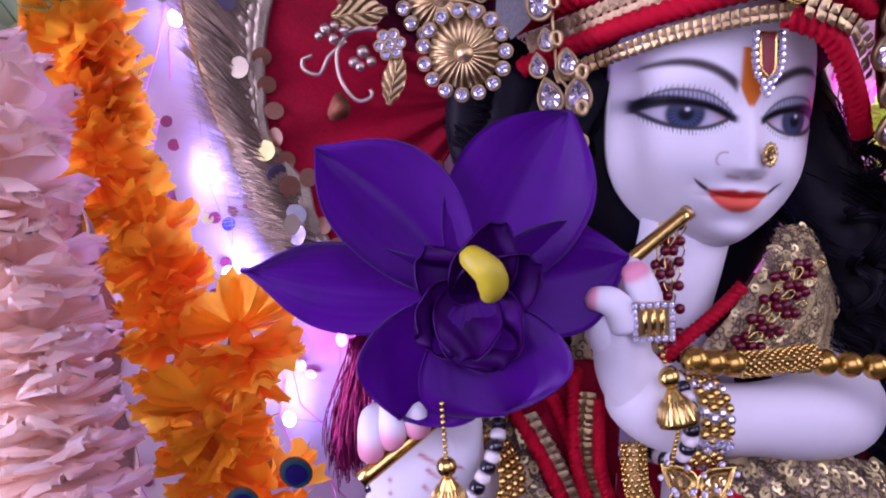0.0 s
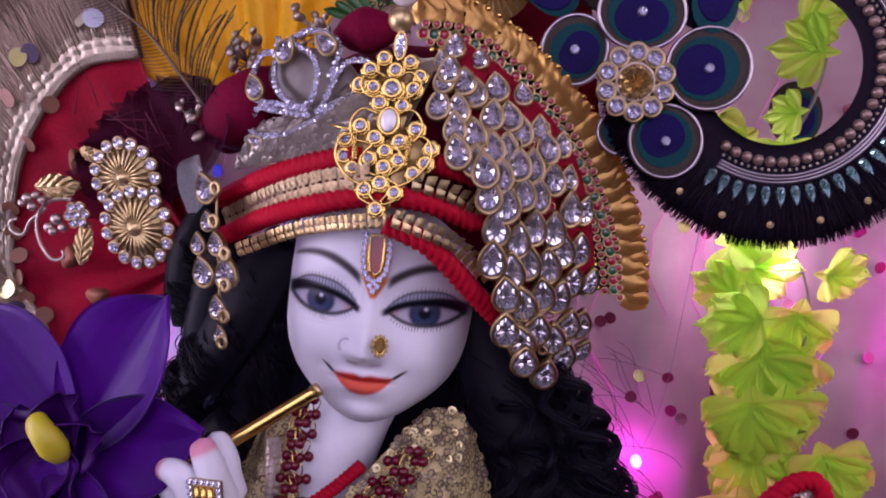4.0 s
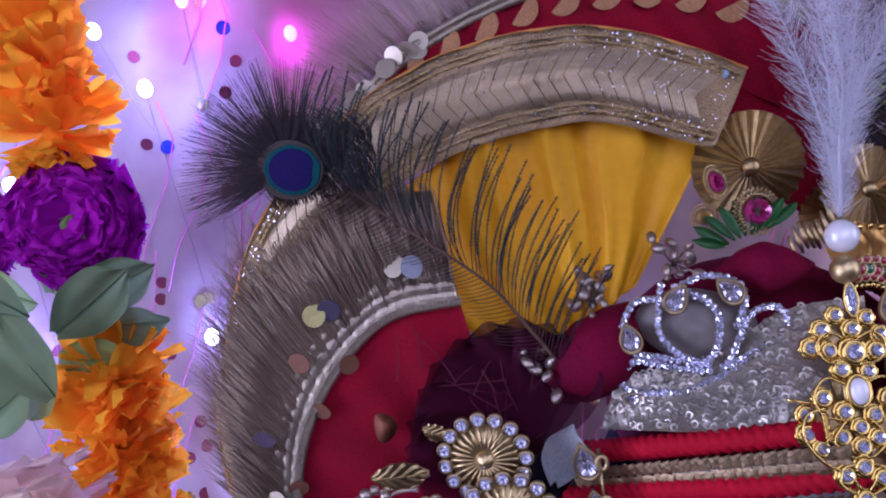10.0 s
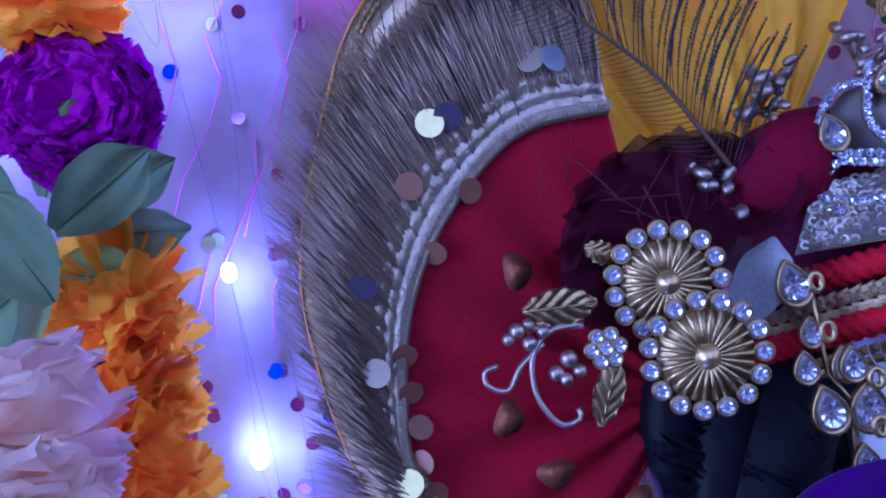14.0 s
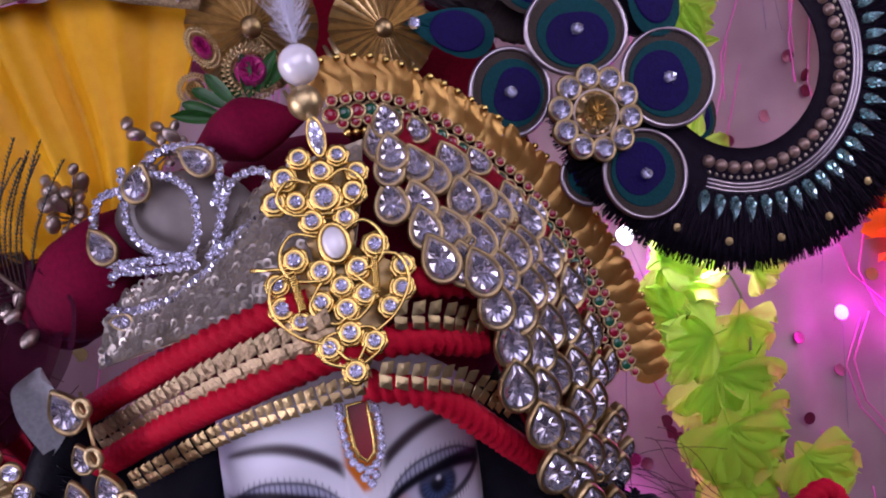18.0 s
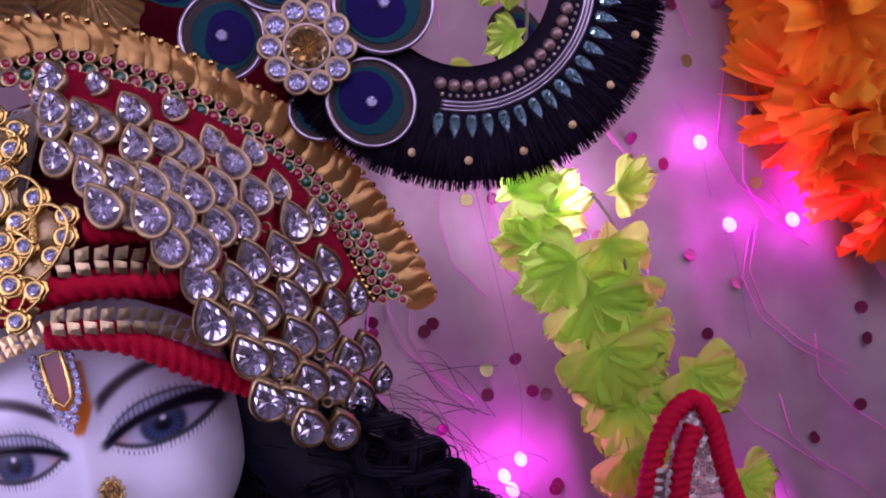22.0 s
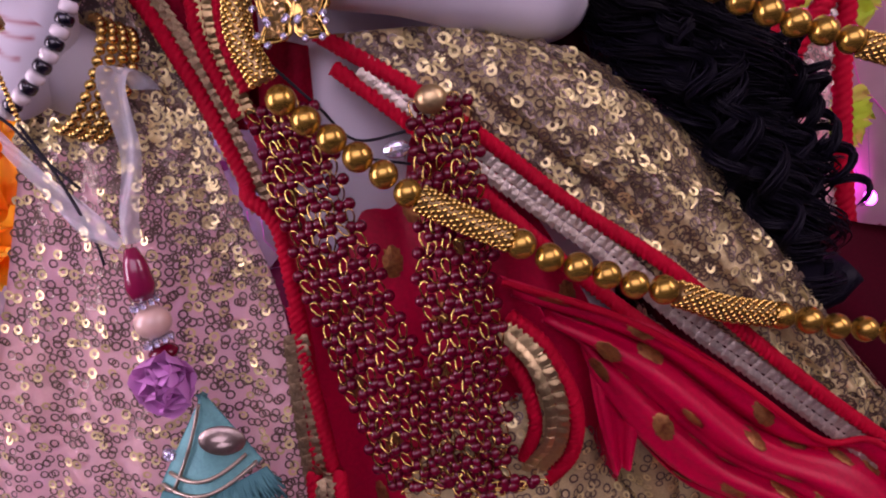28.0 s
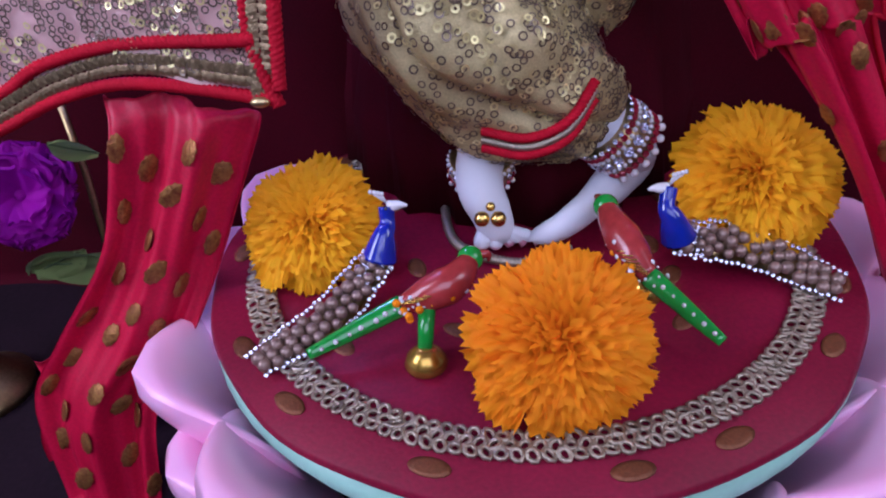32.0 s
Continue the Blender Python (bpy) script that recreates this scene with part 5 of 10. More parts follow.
# ---- golden brow pendant ----
pendant = thing("brow_pendant", (0.1217, 0.2720, 0.6377), "gold filigree brow pendant set with round crystals and a pearl", "jewellery")
PEND = front((0.1235, 0.2715, 0.6450), -8, 4, -14)
spots = [(-4.3, 18.5), (5.4, 17.3), (-9.1, 14.0), (0.3, 13.9), (9.3, 12.2), (-12.7, 8.5), (-7.4, 7.5), (-0.3, 6.8), (7.2, 7.0), (-4.6, 1.6), (3.7, 0.7), (-11.0, -7.0), (9.3, -7.7), (-5.2, -11.4), (3.8, -12.5), (-16.4, -11.8),
         (-1.1, -16.1), (14.9, -14.2), (-16.4, -17.9), (-6.9, -18.9), (4.0, -19.4), (13.4, -19.8), (-12.7, -22.3), (-1.2, -22.0), (9.3, -23.7), (-1.8, -27.9), (-7.4, -30.3), (3.5, -31.2), (-2.6, -37.3)]
cup_r = shared(bezel(oval(1.9 * mm, 1.9 * mm, 14), 0.8 * mm, 1.3 * mm), "round_cup", gold)
gem_r = shared(stone(oval(1.9 * mm, 1.9 * mm, 12), 1.5 * mm), "round_gem", crystal, False)
flower = Geo().lathe([(2.9 * mm, -1.6 * mm), (3.2 * mm, -1.0 * mm), (2.9 * mm, -0.3 * mm), (2.3 * mm, -0.5 * mm), (0, -0.6 * mm)], 42, None, lambda w, h: 1 + 0.12 * abs(math.sin(3.5 * w)))
flower_me = shared(flower, "pierced_plate", gold)
rnd = random.Random(4)
for k, (x, y) in enumerate(spots):
    spin = Euler((0, 0, rnd.uniform(0, 3))).to_matrix().to_4x4()
    size = 1.45 if k == 7 else rnd.uniform(0.92, 1.12)
    m = PEND @ Matrix.Translation((x * mm, y * mm, (2.0 - 0.010 * x * x + rnd.uniform(-0.3, 0.5)) * mm)) @ spin @ Matrix.Scale(size, 4)
    c = piece("round_cup", cup_r, m, pendant)
    piece("round_gem", gem_r, m, c)
    piece("pierced_plate", flower_me, m, pendant)
part("oval_pearl", Geo().ball((0, 0, 0), 3.1 * mm, 16, 10, (0.95, 1.35, 0.6), PEND @ Matrix.Translation((-0.5 * mm, -5.3 * mm, 3.0 * mm))), pearl, pendant, "oval pearl")
part("pearl_rim", Geo().tube([PEND @ Vector((-0.5 * mm + 3.6 * mm * math.cos(w), -5.3 * mm + 4.9 * mm * math.sin(w), 2.4 * mm)) for w in (k * math.pi / 12 for k in range(24))], 0.75 * mm, 6, True), gold, pendant)
part("pearl_seat", Geo().lathe([(1.0, 0.2 * mm), (1.0, 1.2 * mm), (0.0, 1.4 * mm)], 20, PEND @ Matrix.Translation((-0.5 * mm, -5.3 * mm, 0)) @ Matrix.Diagonal((4.2 * mm, 5.4 * mm, 1, 1))), gold_old, pendant)
# bent wires that swing from stone to stone, and two coiled bars
for s in (-1, 1):
    for wire in ([(3, -3), (9, -1), (13, -6), (11, -12), (4, -14)], [(4, -14), (8, -20), (3, -25), (-0.5, -24)], [(2, 3), (8, 4), (11, 9), (7, 13), (2, 11)], [(10, -10), (16, -12), (17, -19), (12, -26), (5, -30), (1, -35)], [(1, -27), (6, -28), (7, -33), (2, -36)]):
        pts = [PEND @ Vector(((s * x - 1.2 + 0.03 * y) * mm, y * mm, 2.4 * mm)) for x, y in wire]
        part("filigree", Geo().tube(curve(pts, 22), 0.5 * mm, 5), gold, pendant, "bent gold wire filigree")
    bar = curve([PEND @ Vector(((s * 10.2 - 2.0) * mm, -11 * mm, 2.6 * mm)), PEND @ Vector(((s * 9.2 - 2.4) * mm, -20 * mm, 2.8 * mm))], 90)
    part("coiled_bar", Geo().tube([p + Vector((0.9 * mm * math.cos(i * 1.1), 0.9 * mm * math.sin(i * 1.1), 0)) for i, p in enumerate(bar)], 0.35 * mm, 4), gold, pendant)
for x, y, rx, ry in ((0, -15, 13, 9), (-1, -25, 9, 8), (0, 9, 9, 9), (-1, -4, 6, 7), (-2, -33, 4.5, 5)):
    part("back_plate", Geo().lathe([(1.0, -1.2 * mm), (0.97, -0.6 * mm), (0, -0.4 * mm)], 28, PEND @ Matrix.Translation((x * mm, y * mm, 0)) @ Matrix.Diagonal((rx * mm, ry * mm, 1, 1)), lambda w, h: 1 + 0.07 * math.sin(9 * w)), gold_old, pendant, "pierced gold plate")
part("hook_pin", Geo().tube([PEND @ Vector((-10 * mm, -9.5 * mm, 1 * mm)), PEND @ Vector((-22 * mm, -7 * mm, 0.5 * mm))], 0.55 * mm, 6), gold, pendant)
marquise = [(2.1 * mm * math.sin(w) * abs(math.sin(w)) ** 0.3, 5.2 * mm * math.cos(w)) for w in (k * math.pi / 10 for k in range(20))]
part("marquise_rim", bezel(marquise, 0.8 * mm, 1.4 * mm).at(PEND @ Matrix.Translation((1.3 * mm, 23.2 * mm, 1.6 * mm))), gold, pendant)
part("marquise_gem", stone(marquise, 1.2 * mm).at(PEND @ Matrix.Translation((1.3 * mm, 23.2 * mm, 1.6 * mm))), crystal, pendant, "", False)

# red and crystal mark hung on the brow
tilak = thing("brow_jewel", (0.1120, 0.2760, 0.5915), "long red brow jewel edged with tiny crystals", "jewellery")
TIL = front((0.1114, 0.2745, 0.5912), -10, 6, -8)
u_line = [(-2.7, 8.5), (-2.8, 4), (-2.7, -1), (-2.2, -4.6), (0, -6.6), (2.2, -4.6), (2.7, -1), (2.8, 4), (2.7, 8.5)]
part("plate", Geo().add([(x * 0.96 * mm, y * 0.98 * mm, z) for z in (-0.8 * mm, 0.4 * mm) for x, y in u_line], [tuple(range(9)), tuple(range(17, 8, -1))] + [(k, (k + 1) % 9, 9 + (k + 1) % 9, 9 + k) for k in range(9)], TIL), mat("red_enamel_plate", (0.20, 0.006, 0.012), 0.3, var=0.15, scale=200, bump=0.05, coat=0.3), tilak, "flat red enamel", False)
part("rim", Geo().tube([TIL @ Vector((x * mm, y * mm, 0.6 * mm)) for x, y in u_line], 0.55 * mm, 6, True), gold, tilak)
tiny = shared(stone(oval(1.15 * mm, 1.15 * mm, 8), 0.9 * mm), "tiny_gem", crystal, False)
for p in curve([(-4.6, 8.3, 0.4), (-4.8, 3, 0.4), (-4.5, -2, 0.4), (-3.4, -6.2, 0.4), (0, -8.8, 0.4), (3.4, -6.2, 0.4), (4.5, -2, 0.4), (4.8, 3, 0.4), (4.6, 8.3, 0.4)], 17) + [Vector((-1.4, -10.4, 0.3)), Vector((1.4, -10.4, 0.3)), Vector((0, -12.3, 0.2))]:
    piece("tiny_gem", tiny, TIL @ Matrix.Translation(p * mm) @ Matrix.Scale(1.15, 4), tilak)

# nose stud
stud = thing("nose_stud", (0.1096, 0.2740, 0.5582), "oval gold nose stud with an amber stone", "jewellery")
NOSE = front((0.1097, 0.2735, 0.5581), -8, 25)
part("cup", bezel(oval(2.0 * mm, 2.9 * mm, 14), 0.7 * mm, 1.0 * mm).at(NOSE), gold, stud)
part("gem", stone(oval(1.9 * mm, 2.8 * mm, 12), 1.2 * mm).at(NOSE), crystal_amber, stud, "amber stone", False)
for k in range(12):
    w = 2 * math.pi * k / 12
    part("granule", Geo().ball(NOSE @ Vector((2.9 * mm * math.cos(w), 3.9 * mm * math.sin(w), 0.2 * mm)), 0.75 * mm, 8, 5), gold_pale, stud)

# ---- rhinestone tiara of loops ----
tiara = thing("tiara", (0.0834, 0.2980, 0.6548), "rhinestone tiara of open loops", "tiara")
tg = shared(stone(oval(1.15 * mm, 1.15 * mm, 8), 0.9 * mm), "rhinestone", crystal, False)
TIARA = front((0.0845, 0.2925, 0.6560), 0, -12, 0)
big_loop = [(-10.7, 23.1), (-12.7, 15.7), (-13.9, 8.0), (-11.2, 1.4), (-5.2, -3.1), (0.0, -4.8), (4.4, 0.2), (6.3, 7.7), (5.2, 13.7), (0.7, 17.6), (-6.2, 21.6)]
side_arc = [(-14.1, 18.6), (-20.2, 18.3), (-24.7, 12.4), (-27.2, 5.9), (-25.1, 1.0), (-15.7, -1.6), (-7.2, -3.7), (0.5, -5.8)]
top_arc = [(-3.4, 22.3), (2.4, 24.3), (9.4, 23.1), (14.2, 20.2), (16.1, 15.6), (13.8, 9.2), (11.5, 6.0)]
end_loop = [(7.0, -6.3), (11.4, 1.1), (15.5, 7.8), (19.7, 10.4), (25.3, 10.1), (28.0, 6.0), (26.2, 1.0), (20.3, -1.8), (12.6, -4.9), (5.0, -7.3)]
low_loop = [(0.5, -8.2), (-12.8, -5.1), (-22.1, -2.4), (-26.3, -4.4), (-29.5, -8.3), (-29.1, -11.8), (-22.9, -13.8), (-16.2, -14.3), (-7.8, -14.5), (-0.1, -12.1), (5.7, -10.0)]
foot_band = [(-29.4, -21.7), (-21.0, -17.7), (-11.6, -15.8), (-1.9, -12.4), (5.7, -10.0), (15.8, -5.2), (26.7, -2.4)]


def tiara_point(x, y):
    return TIARA @ Vector((x * mm, y * mm, (0.6 - 0.006 * x * x) * mm - 0.0001 * max(0, y)))


for line2 in (big_loop, side_arc, top_arc, end_loop, low_loop, foot_band):
    pts = [tiara_point(x, y) for x, y in line2]
    n = int(long(pts) / (2.25 * mm))
    for p in curve(pts, n):
        piece("rhinestone", tg, front(p, 0, rnd.uniform(-30, 30), rnd.uniform(-30, 30), rnd.uniform(1.15, 1.35)), tiara)
    part("wire_frame", Geo().tube([p + Vector((0, 0.0009, 0)) for p in curve(pts, 50)], 0.95 * mm, 5), silver_old, tiara)
part("silk_roll", Geo().ball((0, 0, 0), 1.0, 32, 18, (1, 1, 1), TIARA @ Matrix.Translation((-1 * mm, 6 * mm, -10 * mm)) @ Matrix.Rotation(radians(-15), 4, "Z") @ Matrix.Diagonal((21 * mm, 13 * mm, 7 * mm, 1))), mat("beige_silk", (0.17, 0.14, 0.125), 0.5, var=0.35, scale=120, big=60, bump=0.3), tiara, "pale silk roll behind the loops")
for x, y, roll, size in ((-6.8, 17.8, -35, 0.80), (10.9, 18.2, 40, 0.80), (-24.2, 5.7, 10, 0.80), (-27.1, -15.7, 70, 0.5)):
    m = Matrix.Translation((0, -0.0018, 0)) @ front(tiara_point(x, y), roll, -10, 0, size)
    c = piece("gem_cup", cup_me, m, tiara)
    piece("gem", gem_me, m, c)

# ---- white plume on a pearl ----
plume = thing("plume", (0.1304, 0.2820, 0.6869), "fluffy white feather plume on a pearl finial", "plume")
part("pearl_bead", Geo().ball((0.1302, 0.2810, 0.6872), 5.4 * mm, 24, 14), pearl, plume, "large white pearl")
part("gold_bead", Geo().ball((0.1283, 0.2780, 0.6769), 4.6 * mm, 24, 14), gold_pale, plume, "shiny gold bead")
foot = Vector((0.1316, 0.2830, 0.6934))
rnd = random.Random(21)
quills = [[foot, (0.1342, 0.2860, 0.7202), (0.1375, 0.2900, 0.7487), (0.1382, 0.2960, 0.7896)], [foot, (0.1387, 0.2850, 0.7194), (0.1549, 0.2880, 0.7472), (0.1877, 0.2950, 0.7759)],
          [foot, (0.1366, 0.2830, 0.7218), (0.1449, 0.2850, 0.7488), (0.1567, 0.2900, 0.7957)], [foot, (0.1323, 0.2870, 0.7186), (0.1292, 0.2920, 0.7485), (0.1233, 0.2980, 0.7796)],
          [foot, (0.1376, 0.2870, 0.7156), (0.1510, 0.2920, 0.7385), (0.1740, 0.3000, 0.7603)], [foot, (0.1332, 0.2810, 0.7148), (0.1369, 0.2800, 0.7350), (0.1413, 0.2840, 0.7644)]]
for q in quills:
    line = curve(q, 40)
    part("quill", Geo().tube(line, [0.5 * mm * (1 - 0.8 * i / 39) for i in range(40)], 5), white_feather, plume)
    g = Geo()
    for k in range(820):
        t = rnd.random() ** 0.8
        i = min(38, int(t * 39))
        p = line[i].lerp(line[i + 1], rnd.random())
        d = (line[i + 1] - line[i]).normalized()
        side = Vector((0, -1, 0)).cross(d).normalized() * (1 if rnd.random() < 0.5 else -1)
        ln = (0.004 + 0.0095 * math.sin(math.pi * min(1, t * 0.72 + 0.06))) * rnd.uniform(0.35, 1.2)
        e = p + side * ln * rnd.uniform(0.25, 0.75) + d * ln * rnd.uniform(0.4, 1.1) + Vector((0, rnd.uniform(-0.005, 0.004), rnd.uniform(-1, 1) * mm))
        strands(g, [(p, e, d * -0.002 + side * rnd.uniform(-1.6, 1.6) * mm)], 0.000075, rnd, 3, 5)
    part("down", g, white_feather, plume, "loose white down", True, "stuff")


# ---- pleated gold rosettes and coiled jewels beside the plume ----
def rosette(name, m, r, n, material, label):
    g, seg = Geo(), n * 2
    prof = [0.08, 0.35, 0.7, 1.0]
    verts = [(r * q * math.cos(2 * math.pi * k / seg), r * q * math.sin(2 * math.pi * k / seg), (0.07 * r * q if k % 2 else -0.07 * r * q) + 0.16 * r * (1 - q)) for q in prof for k in range(seg)]
    faces = [(i * seg + k, i * seg + (k + 1) % seg, (i + 1) * seg + (k + 1) % seg, (i + 1) * seg + k) for i in range(3) for k in range(seg)]
    back = [(x, y, z - 0.05 * r) for x, y, z in verts]
    g.add(verts, faces, m)
    g.add(back, [q[::-1] for q in faces], m)
    ob = thing(name, m.translation, label, "ornament")
    part("pleats", g, material, ob, "", False)
    part("boss", Geo().lathe([(0.18 * r, 0.10 * r), (0.17 * r, 0.2 * r), (0.1 * r, 0.28 * r), (0, 0.3 * r)], 14, m), material, ob)
    return ob


rosette("pleated_rosette", front((0.1595, 0.3220, 0.6974), 10, 10), 17 * mm, 26, gold_old, "pleated gold foil rosette pinned by the plume")
rosette("pleated_rosette", front((0.1216, 0.3300, 0.7135), 40, -5, 12), 21 * mm, 26, gold_old, "larger pleated gold foil rosette half behind the plume")
rosette("pleated_rosette", front((0.1528, 0.3350, 0.6908), 0, 10, 30), 14 * mm, 22, gold_foil, "small tilted gold foil rosette behind the crest")


def coil_jewel(p, r, roll, stone_mat, squash, label):
    ob = thing("coil_jewel", p, label, "jewellery")
    m = front(p, roll, 5)
    for k, rr in enumerate((1.0, 0.8)):
        pts = []
        for i in range(140):
            w = 2 * math.pi * i / 140
            c = r * rr + 0.09 * r * math.cos(i * math.pi / 2.2)
            pts.append(m @ Vector((c * math.cos(w) * squash, c * math.sin(w), 0.09 * r * math.sin(i * math.pi / 2.2) + 0.1 * r * k)))
        part("coil", Geo().tube(pts, 0.05 * r, 4, True), gold_pale, ob, "coiled gold wire")
    part("stone", stone(oval(0.62 * r * squash, 0.62 * r, 16), 0.5 * r).at(m), stone_mat, ob, "dark magenta stone", False)
    return ob


coil_jewel((0.1169, 0.3150, 0.6970), 8.2 * mm, 0, pink_stone, 1.0, "round magenta stone in coiled gold wire")
coil_jewel((0.1054, 0.3200, 0.7097), 6.6 * mm, 15, pink_stone, 0.6, "narrow oval magenta stone in gold wire")
coil_jewel((0.0989, 0.3180, 0.6979), 5.0 * mm, 0, gold_pale, 1.0, "small gold wire roundel")
# a fringe of gold wire drops under the jewels
drop_ob = thing("gold_drops", (0.1313, 0.3120, 0.6929), "row of small gold wire drops under the jewel", "jewellery")
for k in range(9):
    p = Vector((0.1239, 0.3080, 0.6872)).lerp(Vector((0.1422, 0.3120, 0.6963)), k / 8) + Vector((0, 0, 0.002 * math.sin(k)))
    part("drop", Geo().tube([p, p + Vector((0.001, -0.001, -0.006)), p + Vector((0.002, -0.001, -0.010))], [0.5 * mm, 1.1 * mm, 0.5 * mm], 6), gold_pale, drop_ob)
leaf = Geo()
rnd = random.Random(2)
for k in range(9):
    petal(leaf, front(Vector((0.1029, 0.3140, 0.6866)) + Vector((0.002 * k, 0, 0.0005 * k)), 70 - 16 * k, rnd.uniform(-20, 20), rnd.uniform(-30, 10)), 4 * mm, 14 * mm, 0.3, 0.2, 0.05, 0.5, 7, 5, rnd)
part("silk_leaf", leaf, mat("deep_green_silk", (0.015, 0.09, 0.012), 0.5, var=0.3), None, "deep green silk leaves tucked by the jewel", True, "", "leaf")


def berry_spray(p, n, r, seed):
    ob = thing("bead_spray", p, "spray of small silver beads and buds", "ornament")
    rr = random.Random(seed)
    for _ in range(n):
        q = Vector(p) + Vector((rr.uniform(-1, 1), rr.uniform(-0.5, 0.5), rr.uniform(-1, 1))) * r
        k = rr.uniform(1.5, 3.0) * mm
        part("bud", Geo().ball((0, 0, 0), k, 10, 7, (0.75, 0.75, 1.25), facing(q, (rr.uniform(-1, 1), -1, rr.uniform(-1, 1)))), silver_old, ob)
        part("stalk", Geo().tube([q, Vector(p) + Vector((0, 0.006, -0.004))], 0.35 * mm, 5), silver_old, ob)
    return ob


berry_spray((0.0848, 0.3120, 0.6866), 14, 0.008, 1)
berry_spray((0.0521, 0.3120, 0.6789), 14, 0.009, 2)
berry_spray((0.0276, 0.3160, 0.6537), 12, 0.009, 3)
berry_spray((0.0513, 0.3180, 0.6778), 9, 0.007, 4)
berry_spray((0.0315, 0.3060, 0.6518), 7, 0.007, 5)

# ---- yellow silk fan with a silver brocade border ----
brocade_thread = mat("brocade_thread", (0.70, 0.56, 0.38), 0.32, 0.7, var=0.2, scale=900)
fan = thing("yellow_fan", (0.0539, 0.3280, 0.7038), "pleated yellow silk fan with silver brocade border", "fan")
fn = net([[(-0.0168, 0.3260, 0.7248), (0.0155, 0.3280, 0.7394), (0.0428, 0.3300, 0.7424), (0.0695, 0.3310, 0.7416), (0.1091, 0.3320, 0.7255)],
          [(-0.0145, 0.3260, 0.7039), (0.0164, 0.3290, 0.7121), (0.0443, 0.3310, 0.7164), (0.0671, 0.3320, 0.7170), (0.0971, 0.3330, 0.7074)],
          [(-0.0034, 0.3270, 0.6811), (0.0226, 0.3290, 0.6858), (0.0463, 0.3310, 0.6909), (0.0648, 0.3320, 0.6923), (0.0852, 0.3330, 0.6911)],
          [(0.0240, 0.3300, 0.6476), (0.0347, 0.3310, 0.6552), (0.0477, 0.3320, 0.6624), (0.0580, 0.3320, 0.6678), (0.0730, 0.3330, 0.6745)]])
part("silk", Geo().sheet(lambda u, v: fn(u, v) + Vector((0, -0.003 * (1 - 0.5 * u) * math.sin(v * 25) - 0.001 * math.sin(v * 61), 0)), 26, 90, 0.0008), yellow_silk, fan)
outer = [(-0.0825, 0.3200, 0.5734), (-0.0918, 0.3180, 0.5996), (-0.0954, 0.3160, 0.6452), (-0.0850, 0.3140, 0.6822), (-0.0635, 0.3130, 0.7248), (-0.0238, 0.3180, 0.7590), (0.0020, 0.3200, 0.7709), (0.0253, 0.3210, 0.7759), (0.0474, 0.3215, 0.7770), (0.0686, 0.3220, 0.7749), (0.0888, 0.3225, 0.7682), (0.1065, 0.3230, 0.7596), (0.1245, 0.3240, 0.7492)]
inner = [(-0.0657, 0.3200, 0.5768), (-0.0749, 0.3200, 0.5989), (-0.0746, 0.3180, 0.6412), (-0.0647, 0.3170, 0.6766), (-0.0438, 0.3170, 0.7080), (-0.0120, 0.3200, 0.7290), (0.0100, 0.3220, 0.7368), (0.0300, 0.3230, 0.7402), (0.0490, 0.3240, 0.7412), (0.0650, 0.3240, 0.7404), (0.0824, 0.3245, 0.7341), (0.0945, 0.3250, 0.7282), (0.1083, 0.3250, 0.7224)]
oc, ic = curve(outer, 160), curve(inner, 160)


def border(u, v):
    i = u * 159
    k = min(158, int(i))
    return oc[k].lerp(oc[k + 1], i - k).lerp(ic[k].lerp(ic[k + 1], i - k), v)


part("brocade", Geo().sheet(lambda u, v: border(u, v) + Vector((0, -0.0015 * math.sin(math.pi * v) + 0.0006 * math.sin(u * 90), 0)), 160, 14, 0.001), brocade, fan, "silver brocade border")
part("piping", Geo().tube(oc, 0.8 * mm, 6), mat("orange_piping", (0.55, 0.22, 0.04), 0.5), fan, "orange piping along the rim")
g = Geo()
for row, (v, r) in enumerate(((0.10, 0.5), (0.16, 0.5), (0.82, 0.6), (0.90, 0.6))):
    for k in range(260):
        u = 0.42 + 0.575 * k / 260
        p = border(u, v) + Vector((0, -0.0022, 0))
        g.ball(p, r * mm * (1 + 0.4 * math.sin(k * 2.1)), 6, 4, (1.4, 0.6, 1))
part("bead_edge", g, gold_old, fan, "tiny gilt beads along the border", True, "stuff")
g = Geo()
for k in range(34):
    u0 = 0.40 + 0.56 * k / 34
    for s in (-1, 1):
        for q in range(6):
            pts = [border(min(0.999, u0 + 0.034 * abs(t - 0.5) + 0.0021 * q + 0.001 * s), 0.5 + (t - 0.5) * 0.55) + Vector((0, -0.0030, 0)) for t in ([i / 6 for i in range(7)])]
            g.tube(pts, 0.2 * mm, 3)
part("embroidery", g, brocade_thread, fan, "silver chevron embroidery", True, "stuff")
g = Geo()
for k in range(900):
    g.ball(border(rnd.uniform(0.3, 0.99), rnd.uniform(0.04, 0.96)) + Vector((0, -0.0024, 0)), rnd.uniform(0.25, 0.55) * mm, 5, 3)
part("glitter", g, crystal, fan, "scattered glitter on the brocade", False, "stuff")
part("pin_head", Geo().ball((0.1157, 0.3230, 0.7486), 1.9 * mm, 14, 10), mat("pale_blue_bead", (0.30, 0.42, 0.55), 0.25, coat=0.4), fan, "pale blue pin head")

